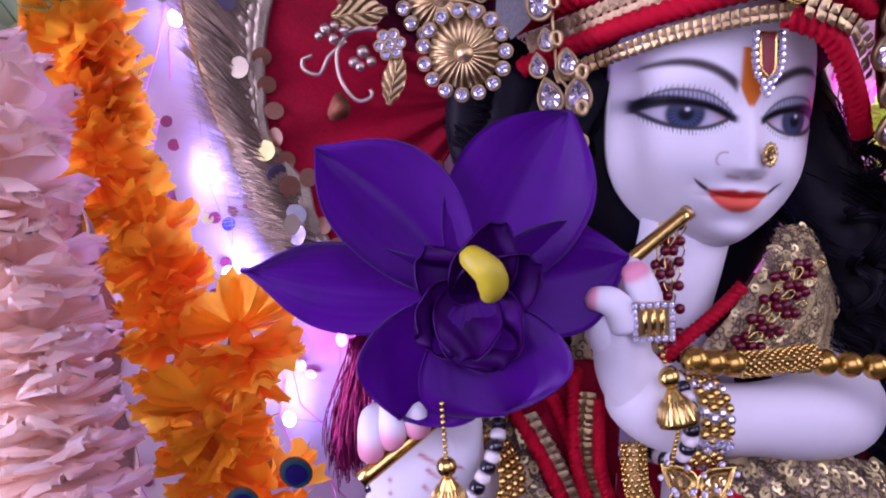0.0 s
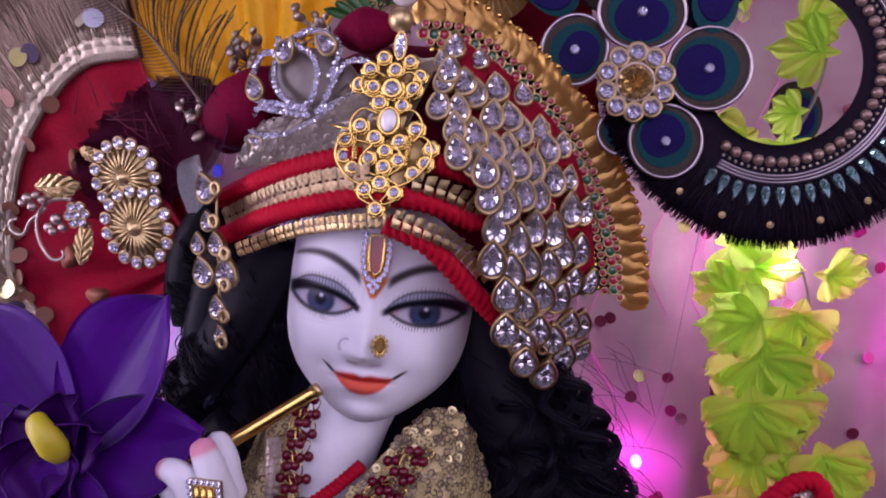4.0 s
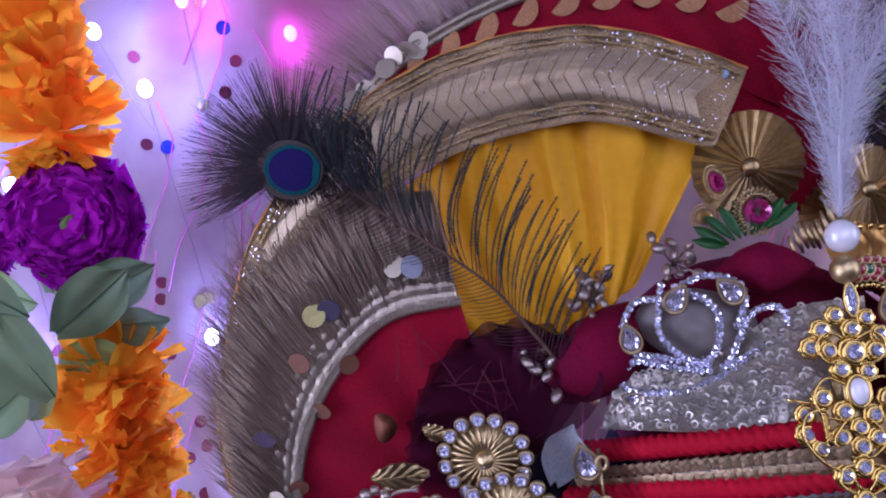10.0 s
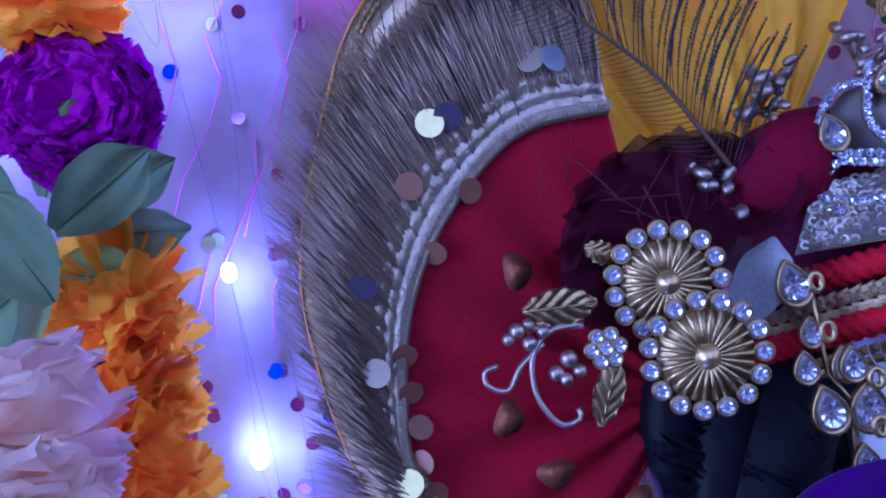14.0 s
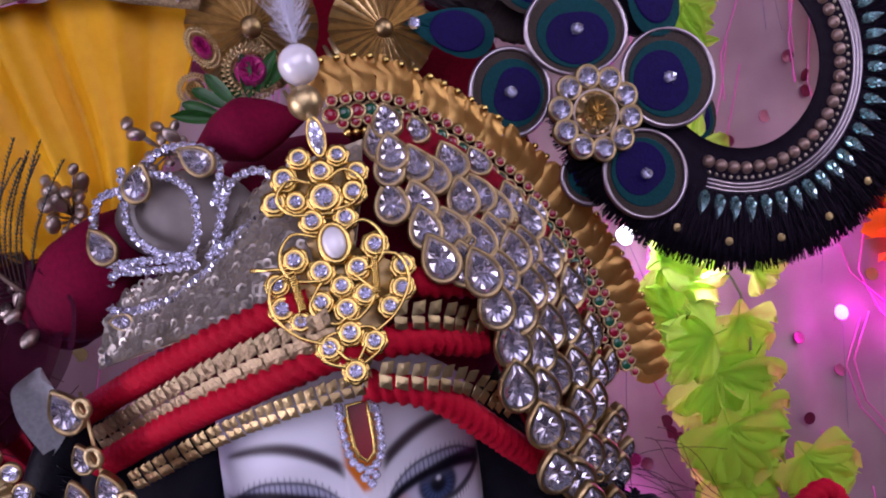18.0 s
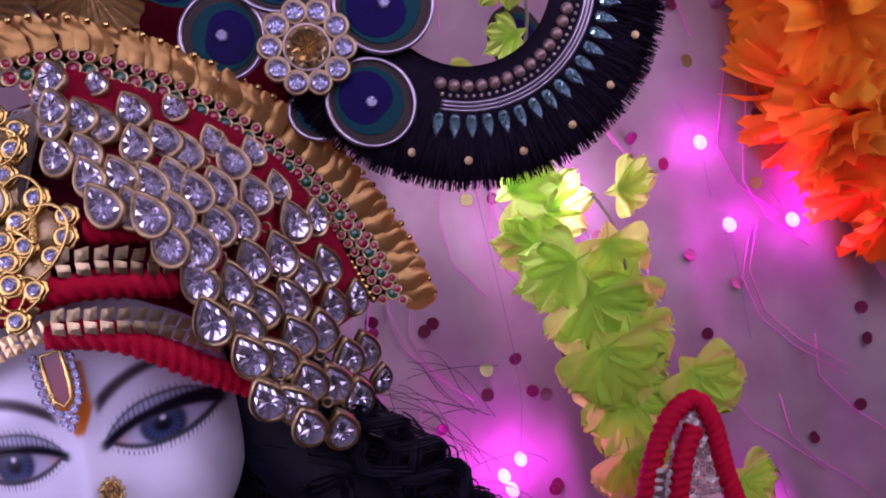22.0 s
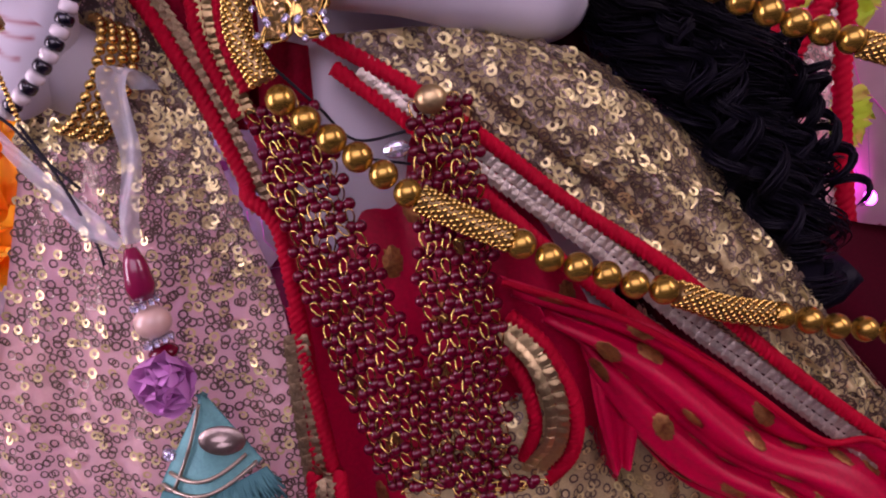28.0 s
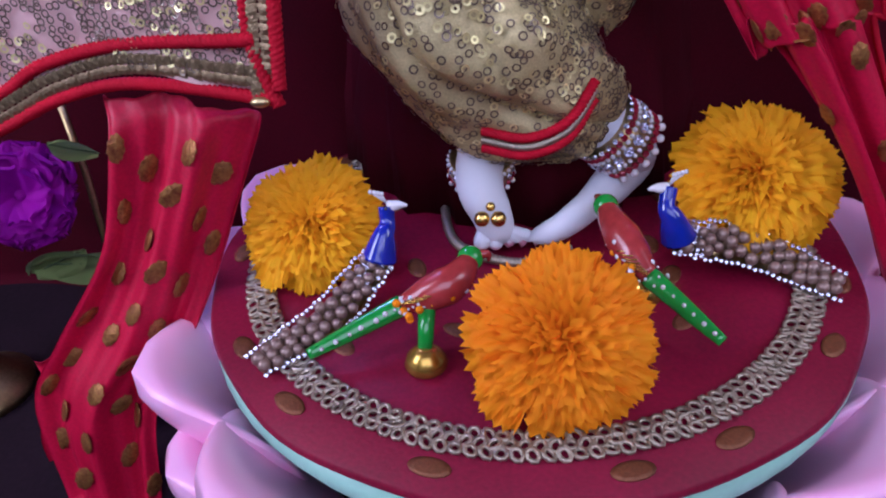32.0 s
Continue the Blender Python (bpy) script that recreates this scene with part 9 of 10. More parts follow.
fall([(0.0470, 0.2580, 0.4322), (0.0499, 0.2520, 0.4073), (0.0534, 0.2480, 0.3786), (0.0584, 0.2460, 0.3436), (0.0656, 0.2460, 0.2982), (0.0834, 0.2480, 0.3032)], [0.018, 0.024, 0.022], 6, 0.0)
fall([(0.0965, 0.2520, 0.4238), (0.0950, 0.2470, 0.4004), (0.0910, 0.2450, 0.3734), (0.0877, 0.2440, 0.3404), (0.0831, 0.2450, 0.2951), (0.0940, 0.2470, 0.2905)], [0.016, 0.022, 0.018], 6, 0.0)
fall([(0.0757, 0.2850, 0.5346), (0.0702, 0.2800, 0.5161), (0.0674, 0.2750, 0.4991), (0.0663, 0.2720, 0.4899)], [0.006, 0.006, 0.006], 3, 0.0)
fall([(0.1180, 0.2760, 0.5159), (0.1093, 0.2700, 0.5060), (0.0993, 0.2680, 0.4958), (0.0894, 0.2680, 0.4890)], [0.010, 0.012, 0.008], 3, 0.0)
part("knot_cap", Geo().ball((0.0947, 0.2500, 0.4260), 5.2 * mm, 16, 10, (1, 0.8, 0.9)), gold_pale, necklace, "cream gold clasp")
part("knot_cap", Geo().ball((0.0805, 0.2520, 0.4129), 3.0 * mm, 12, 8, (1.5, 0.8, 1)), crystal, necklace, "small crystal clasp", False)

# ---- hanging latkan on an organza ribbon ----
lat = thing("latkan", (-0.0076, 0.2400, 0.3667), "hanging charm of beads, mauve rose and teal tassel on organza", "charm")
rib = net([[(0.0044, 0.2500, 0.4490), (0.0135, 0.2500, 0.4466)], [(-0.0003, 0.2460, 0.4568), (0.0084, 0.2460, 0.4532)], [(-0.0037, 0.2430, 0.4299), (0.0031, 0.2430, 0.4284)], [(-0.0099, 0.2410, 0.4040), (-0.0037, 0.2410, 0.4027)]])
part("ribbon", Geo().sheet(lambda u, v: rib(u, v) + Vector((0.0012 * math.sin(u * 12), -0.002 * math.sin(v * 6 + u * 5), 0)), 40, 10), organza, lat, "sheer white organza ribbon")
rib2 = net([[(-0.0410, 0.2500, 0.4478), (-0.0425, 0.2500, 0.4390)], [(-0.0281, 0.2460, 0.4310), (-0.0295, 0.2460, 0.4221)], [(-0.0169, 0.2430, 0.4163), (-0.0217, 0.2430, 0.4079)], [(-0.0099, 0.2410, 0.4040), (-0.0111, 0.2410, 0.4005)]])
part("ribbon", Geo().sheet(lambda u, v: rib2(u, v) + Vector((0, -0.002 * math.sin(v * 6 + u * 5), 0)), 40, 10), organza, lat, "sheer white organza ribbon")
part("cone_bead", Geo().tube([(-0.0073, 0.2400, 0.4019), (-0.0070, 0.2390, 0.3974), (-0.0076, 0.2390, 0.3898), (-0.0079, 0.2390, 0.3855)], [2.0 * mm, 3.6 * mm, 4.8 * mm, 3.8 * mm], 18), mat("plum_bead", (0.22, 0.01, 0.05), 0.2, coat=0.5), lat, "plum cone bead")
for p in ((-0.0078, 0.2390, 0.3837), (-0.0075, 0.2390, 0.3705)):
    for k in range(9):
        w = 2 * math.pi * k / 9
        piece("rondelle_gem", tiny, Matrix.Translation(Vector(p) + Vector((4.2 * mm * math.cos(w), 3.4 * mm * math.sin(w), 0.8 * mm * math.cos(w)))) @ front((0, 0, 0)) @ Matrix.Scale(1.2, 4), lat)
part("round_bead", Geo().ball((-0.0075, 0.2390, 0.3771), 6.0 * mm, 20, 12, (1, 1, 0.9)), peach_bead, lat, "peach round bead")
part("cap_bead", Geo().ball((-0.0073, 0.2390, 0.3664), 4.6 * mm, 16, 10, (1.1, 1, 0.6)), ruby, lat, "plum disc bead")
for k in range(15):
    w = k * 2.4
    rr = 3.0 + 0.55 * k
    g = Geo()
    m = front((-0.0050, 0.2360, 0.3594), math.degrees(w), 0, 0, 1.35)
    petal(g, m @ Matrix.Translation((0, -3 * mm, -rr * 0.22 * mm)) @ Euler((radians(58 - 2.6 * k), 0, 0)).to_matrix().to_4x4(), 11 * mm + 0.3 * mm * k, 10 * mm + 0.25 * mm * k, 0.7, 0.25, 0.05, 0.6, 8, 8, rnd)
    part("rose_petal", g, rose_cloth, lat)
apex, bl, br = Vector((0.0009, 0.2390, 0.3503)), Vector((-0.0228, 0.2380, 0.3206)), Vector((0.0139, 0.2380, 0.3225))
part("tassel_cone", Geo().sheet(lambda u, v: apex.lerp(bl.lerp(br, v) + Vector((0, 0, -0.004 * math.sin(math.pi * v))), u) + Vector((0, -0.007 * math.sin(math.pi * v) * (0.3 + u), 0)), 20, 20, 0.002), teal_felt, lat, "teal cone")
g = Geo()
for k in range(300):
    v = rnd.random()
    a = bl.lerp(br, v) + Vector((0, -0.007 * math.sin(math.pi * v) * 1.2, -0.003))
    e = a + (a - apex).normalized() * rnd.uniform(0.008, 0.0125) + Vector((rnd.gauss(0, 1), rnd.gauss(0, 1), rnd.gauss(0, 1))) * mm
    g.tube([a, a.lerp(e, 0.5) + Vector((0, -0.001, 0)), e], 0.5 * mm, 4)
part("tassel_fringe", g, leafy("teal_fringe", (0.12, 0.38, 0.38), (0.08, 0.28, 0.30), (0.2, 0.5, 0.5), 300, 0.6, 0.3), lat, "teal ruffled fringe", True, "stuff")
for v0, v1, u0, u1 in ((0.02, 0.98, 0.96, 0.96), (0.05, 0.95, 0.82, 0.82), (0.30, 0.16, 0.08, 0.95)):
    part("silver_line", Geo().tube([apex.lerp(bl.lerp(br, v0 + (v1 - v0) * t) + Vector((0, 0, -0.004 * math.sin(math.pi * (v0 + (v1 - v0) * t)))), u0 + (u1 - u0) * t) + Vector((0, -0.007 * math.sin(math.pi * (v0 + (v1 - v0) * t)) * (0.3 + u0 + (u1 - u0) * t) - 0.0016, 0)) for t in (i / 14 for i in range(15))], 0.7 * mm, 6), silver_braid, lat, "silver trim")
part("oval_patch", Geo().lathe([(1.0, 0), (0.96, 0.6 * mm), (0.6, 1.2 * mm), (0, 1.3 * mm)], 24, front((0.0064, 0.2290, 0.3364), -15, 5) @ Matrix.Diagonal((7.6 * mm, 5.2 * mm, 1, 1))), silver_old, lat, "oval silver patch")
part("round_stud", stone(oval(2.4 * mm, 2.4 * mm, 12), 1.5 * mm).at(front((-0.0128, 0.2310, 0.3341))), crystal, lat, "", False)


# ---- gathered dhoti over the legs, inner skirt behind ----
skirt = thing("inner_skirt", (0.125, 0.34, TOP), "dark maroon skirt hanging behind the feet", "skirt")
part("skirt_cloth", Geo().lathe([(0.096, TOP + 0.0006), (0.094, 0.15), (0.085, 0.22), (0.070, 0.30), (0.060, 0.38), (0.052, 0.46), (0.02, 0.48)], 90, Matrix.Translation((0.125, 0.385, 0)), lambda w, h: 1 + 0.05 * math.sin(w * 17 + h * 20) + 0.02 * math.sin(w * 41)), dark_maroon, skirt)
back_f = net([[(-0.50, 0.44, 0.0), (-0.15, 0.40, 0.0), (0.12, 0.40, 0.0), (0.36, 0.40, 0.0), (0.60, 0.44, 0.0)], [(-0.50, 0.44, 0.15), (-0.15, 0.40, 0.17), (0.12, 0.40, 0.2), (0.36, 0.40, 0.17), (0.60, 0.44, 0.15)], [(-0.50, 0.44, 0.27), (-0.10, 0.405, 0.30), (0.12, 0.40, 0.44), (0.30, 0.405, 0.30), (0.60, 0.44, 0.26)]])
part("back_drape", Geo().sheet(lambda u, v: back_f(u, v) + Vector((0, 0.008 * math.sin(v * 40 + u * 3), 0)), 30, 120, 0.001), dark_maroon, None, "dark maroon velvet drape hanging behind the statue", True, "", "cloth")


def bag(name, pts, radii, label, count, seed, cat="cloth"):
    """A loose trouser leg: a wrinkled tube that swells and narrows along a line."""
    line = curve(pts, 40)

    def f(u, v):
        k = min(38, int(u * 39))
        c = line[k].lerp(line[k + 1], u * 39 - k)
        d = (line[min(39, k + 2)] - line[max(0, k - 1)]).normalized()
        a = (Vector((0, -1, 0)) - d * -d.y).normalized()
        b = d.cross(a)
        ph = 2 * math.pi * (v - 0.5)
        r = float(np.interp(u, np.linspace(0, 1, len(radii)), radii)) * mm
        wr = 0.07 * math.sin(3 * ph + 7 * u + seed) + 0.045 * math.sin(5 * ph - 13 * u) + 0.03 * math.sin(11 * ph + 19 * u + 2 * seed) + 0.04 * math.sin(2 * ph + 24 * u)
        crease = 0.12 * math.exp(-((ph - 0.5 + 1.6 * (u - 0.5)) / 0.10) ** 2) + 0.08 * math.exp(-((ph + 0.9 - 1.2 * u) / 0.08) ** 2)
        return c + (a * math.cos(ph) + b * math.sin(ph)) * r * (1 + wr - crease)
    ob = thing(name, line[20], label, cat)
    part("net", Geo().sheet(f, 70, 100), mesh_gold, ob)
    near = lambda u, v: 0.2 < v < 0.8
    part("bright_sequin_work", scatter_rings(Geo(), f, count, 2.0 * mm, random.Random(seed), 0.0012, 0.26, 0.45, keep=near, share=(0.70, 1.0)), sequin_gold, ob, "shiny ring sequins", True, "stuff")
    part("sequin_work", scatter_rings(Geo(), f, count, 1.9 * mm, random.Random(seed), 0.0010, 0.18, 0.62, keep=near, share=(0.0, 0.70)), sequin_dull, ob, "small ring sequins", True, "stuff")
    return ob


bag("dhoti", [(0.0882, 0.3050, 0.3127), (0.0884, 0.3000, 0.2766), (0.0892, 0.2970, 0.2438), (0.0981, 0.2940, 0.2140), (0.1200, 0.2940, 0.1883), (0.1571, 0.2980, 0.1614)], [32, 43, 46, 47, 44, 36, 20], "loose champagne sequinned dhoti gathered at the ankle", 3400, 4)
bag("dhoti_fold", [(0.1403, 0.3180, 0.3172), (0.1444, 0.3160, 0.2822), (0.1493, 0.3160, 0.2481), (0.1470, 0.3180, 0.2101), (0.1419, 0.3220, 0.1793)], [18, 30, 32, 24, 10], "second sequinned fold of the dhoti", 1500, 6)
cuff = thing("dhoti_cuff", (0.1289, 0.2620, 0.1740), "red cord and gilt braid cuff at the ankle", "trim")
for k, (dz, mt, r) in enumerate(((0.0, red_cord, 2.0), (0.0042, silver_braid, 1.6), (0.0080, red_cord, 2.0))):
    part("cuff_cord", rope(Geo(), [Vector(p) + Vector((0.0, -0.001, -dz)) for p in ((0.1019, 0.2620, 0.1755), (0.1210, 0.2560, 0.1739), (0.1379, 0.2550, 0.1814), (0.1496, 0.2620, 0.1956))], r * mm, 3 * mm, 3, 6), mt, cuff)

# ---- anklets and toe ornaments ----
red_s = shared(stone(oval(1.6 * mm, 1.6 * mm, 10), 1.1 * mm), "red_gem", ruby_stone, False)
pr_s = shared(Geo().ball((0, 0, 0), 1.5 * mm, 10, 7), "small_pearl", pearl)


def anklet(c, axis, r, label, rows):
    wide = max(4.6, max(h for h, _, _, _ in rows))
    ob = thing("anklet", c, label, "anklet")
    m = facing(c, axis)
    part("band", Geo().lathe([(r, -wide * mm), (r + 0.5 * mm, -wide * mm), (r + 0.5 * mm, wide * mm), (r, wide * mm)], 40, m), gold_old, ob)
    for h, me, n, k in rows:
        for i in range(n):
            w = 2 * math.pi * i / n
            d = m.to_3x3() @ Vector((math.cos(w), math.sin(w), 0))
            piece("stud", me, facing(m @ Vector(((r + 1.0 * mm) * math.cos(w), (r + 1.0 * mm) * math.sin(w), h * mm)), d) @ Matrix.Scale(k, 4), ob)
    return ob


anklet(SHIN, Vector((-0.72, -0.10, 0.62)), 16.5 * mm, "broad anklet of red stones, crystals and pearls", [(-7.6, red_s, 30, 1.1), (6.6, red_s, 30, 1.1), (0, b_gem, 17, 1.15), (-4.0, pr_s, 34, 0.8), (3.8, pr_s, 34, 0.8), (-11, pr_s, 16, 1.3), (9.2, b_gem, 26, 0.6)])
anklet((0.1016, 0.2880, 0.1453), Vector((0.0, -0.25, 1.0)), 14.5 * mm, "narrow anklet of crystals and red stones", [(0, b_gem, 20, 0.7), (-3.6, red_s, 28, 0.8), (3.4, pr_s, 30, 0.7), (-6.5, pr_s, 18, 0.9)])
toe = thing("toe_ornament", (0.1040, 0.2609, 0.1340), "gold bead cluster on the foot", "jewellery")
for p, k in (((0.1004, 0.2548, 0.1350), 3.6), ((0.1078, 0.2541, 0.1350), 3.6), ((0.1033, 0.2657, 0.1390), 2.4), ((0.1025, 0.2686, 0.1410), 2.0), ((0.1046, 0.2602, 0.1380), 2.2)):
    part("bead", Geo().ball(p, k * mm, 14, 9), gold, toe)
chain = thing("foot_chain", (0.0859, 0.2866, 0.1120), "gilt braid chain laid round the foot", "jewellery")
part("chain_braid", rope(Geo(), [(0.0862, 0.3384, 0.1125), (0.0821, 0.3149, 0.1120), (0.0858, 0.2770, 0.1115), (0.0990, 0.2603, 0.1115), (0.1197, 0.2525, 0.1115), (0.1419, 0.2622, 0.1115)], 2.2 * mm, 3.0 * mm, 3, 6), silver_braid, chain)

# ---- marigolds ----
def marigold(centre, normal, r, material, seed, label):
    ob = thing("marigold", centre, label, "flower", "marigolds on the seat cloth")
    rr = random.Random(seed)
    m0 = facing(centre, normal)
    part("flower_base", Geo().lathe([(0.15 * r, -0.5 * r), (0.6 * r, -0.35 * r), (0.72 * r, -0.1 * r), (0.5 * r, 0.12 * r), (0, 0.2 * r)], 24, m0), material, ob)
    g = Geo()
    n = 240
    for k in range(n):
        q = (k + 0.5) / n
        w = k * 2.39996
        lean = 4 + 94 * q ** 0.85 + rr.uniform(-14, 14)
        rad = r * 0.46 * q ** 0.6
        foot = Vector((rad * math.cos(w), rad * math.sin(w), 0.12 * r * (1 - q)))
        m = m0 @ Matrix.Translation(foot) @ Euler((0, 0, w - math.pi / 2 + rr.uniform(-0.3, 0.3))).to_matrix().to_4x4() @ Euler((radians(90 - lean), rr.uniform(-0.5, 0.5), 0)).to_matrix().to_4x4()
        petal(g, m, r * rr.uniform(0.26, 0.44), r * (0.30 + 0.30 * q) * rr.uniform(0.8, 1.15), 0.18, 0.38, 0.20, 1.02, 7, 9, rr, 1)
    part("petal_mass", g, material, ob, "", True, "stuff")
    return ob


marigold((0.1253, 0.1699, 0.1360), (0.02, -0.72, 0.7), 0.0345, marigold_orange, 1, "full orange marigold lying at the front of the seat")
marigold((0.0217, 0.2622, 0.1320), (-0.03, -0.62, 0.78), 0.0325, marigold_yellow, 2, "amber marigold beside the jewelled peacock")
marigold((0.2247, 0.2685, 0.1420), (-0.08, -0.62, 0.78), 0.0370, marigold_yellow, 3, "amber marigold resting by the red stole")


# ---- small figurines: each one mesh with its own enamels ----
def figurine(name, pieces, label, category, group=""):
    v, f, ids, mats = [], [], [], []
    for geo, material in pieces:
        if material not in mats:
            mats.append(material)
        n = len(v)
        v += geo.v
        f += [tuple(n + i for i in q) for q in geo.f]
        ids += [mats.index(material)] * len(geo.f)
    arr = np.array(v)
    base = Vector(((arr[:, 0].min() + arr[:, 0].max()) / 2, (arr[:, 1].min() + arr[:, 1].max()) / 2, arr[:, 2].min()))
    me = bpy.data.meshes.new(name)
    me.from_pydata([tuple(Vector(p) - base) for p in v], [], f)
    for m in mats:
        me.materials.append(m)
    me.polygons.foreach_set("material_index", ids)
    me.polygons.foreach_set("use_smooth", [True] * len(ids))
    me.update()
    ob = new(name, me)
    ob.location = base
    return tagged(ob, label, category, group)


def taper(pts, radii, n=24, seg=16, flat=1.0):
    return Geo().tube(curve(pts, n), [r * mm for r in np.interp(np.linspace(0, 1, n), np.linspace(0, 1, len(radii)), radii)], seg, False, flat)


def parrot(head, breast, rump, tail, stand, seed, label):
    rr = random.Random(seed)
    head, breast, rump, tail = Vector(head), Vector(breast), Vector(rump), Vector(tail)
    look_d = (head - breast).normalized()
    beak = (breast - rump).normalized()
    body = taper([head + look_d * 0.002, breast, rump], [3.5, 6.2, 8.2, 7.0, 3.5], 26, 18)
    out = [(body, enamel_red), (Geo().ball(head, 5.6 * mm, 18, 12), parrot_green), (taper([rump, rump.lerp(tail, 0.5), tail], [4.6, 4.0, 3.4, 2.4], 20, 12, 0.6), parrot_green)]
    out.append((taper([head + beak * 0.004, head + beak * 0.008 + Vector((0, -0.001, -0.001)), head + beak * 0.008 + Vector((0, -0.001, -0.005))], [2.2, 1.6, 0.4], 8, 10), enamel_red))
    eye = head + Vector((0.001, -0.0049, 0.0012))
    out += [(Geo().ball(eye, 1.5 * mm, 10, 7), enamel_white), (Geo().ball(eye + Vector((0, -0.0008, 0.0002)), 0.9 * mm, 8, 6), black_bead)]
    ring = [breast + (head - breast) * 0.35 + Vector((5.2 * mm * math.cos(w), 5.0 * mm * math.sin(w), 0)) for w in (k * math.pi / 8 for k in range(16))]
    out.append((Geo().tube(ring, 0.8 * mm, 5, True), parrot_green))
    spots = Geo()
    for k in range(46):
        t = rr.random()
        c = breast.lerp(rump, t)
        w = rr.uniform(-1.4, 1.4)
        spots.ball(c + Vector((math.sin(w) * 7.4, -math.cos(w) * 7.4 * (1 - 0.2 * t), rr.uniform(-3, 3))) * mm, rr.uniform(0.5, 1.3) * mm, 7, 5)
    for k in range(6):
        spots.ball(rump.lerp(tail, 0.15 + 0.14 * k) + Vector((rr.uniform(-1, 1), -3.0, 1.5)) * mm, rr.uniform(0.6, 1.2) * mm, 7, 5)
    out.append((spots, enamel_white))
    dots = Geo()
    for k in range(9):
        t = rr.random()
        w = rr.uniform(-1.0, 1.0)
        dots.ball(breast.lerp(rump, t) + Vector((math.sin(w) * 7.3, -math.cos(w) * 7.3, rr.uniform(-3, 3))) * mm, 1.7 * mm, 8, 5)
    out.append((dots, marigold_orange))
    hatch = Geo()
    axis = (rump - breast).normalized()
    for k in range(11):
        c = breast.lerp(rump, 0.1 + 0.085 * k)
        rr_ = 8.0 - 0.12 * (k - 4) ** 2
        hatch.tube([c + Vector((math.sin(w) * rr_, -math.cos(w) * rr_, math.cos(w) * 3.0)) * mm for w in (-0.9 + 0.2 * i for i in range(5))], 0.35 * mm, 4)
    out.append((hatch, gold_bead))
    s = Vector(stand)
    out.append((Geo().lathe([(8.5 * mm, 0), (8.8 * mm, 1.0 * mm), (7.8 * mm, 4.5 * mm), (5 * mm, 7.5 * mm), (2.5 * mm, 9 * mm), (0, 9 * mm)], 22, Matrix.Translation(s)), gold_bead))
    out.append((Geo().tube([s + Vector((0, 0, 0.008)), s.lerp(breast.lerp(rump, 0.5), 0.9)], [3.0 * mm, 4.0 * mm], 12), parrot_green))
    return figurine("parrot_figurine", out, label, "figurine", "enamel parrots")


parrot((0.0943, 0.2199, 0.1380), (0.0866, 0.2082, 0.1350), (0.0662, 0.2040, 0.1280), (0.0287, 0.1879, 0.1180), (0.0749, 0.1889, 0.1092), 3, "green and red enamel parrot figurine on a gold stand")
parrot((0.1551, 0.2524, 0.1400), (0.1580, 0.2361, 0.1370), (0.1666, 0.2124, 0.1300), (0.1887, 0.1825, 0.1200), (0.1694, 0.2280, 0.1092), 5, "green and red enamel parrot figurine behind the marigold")


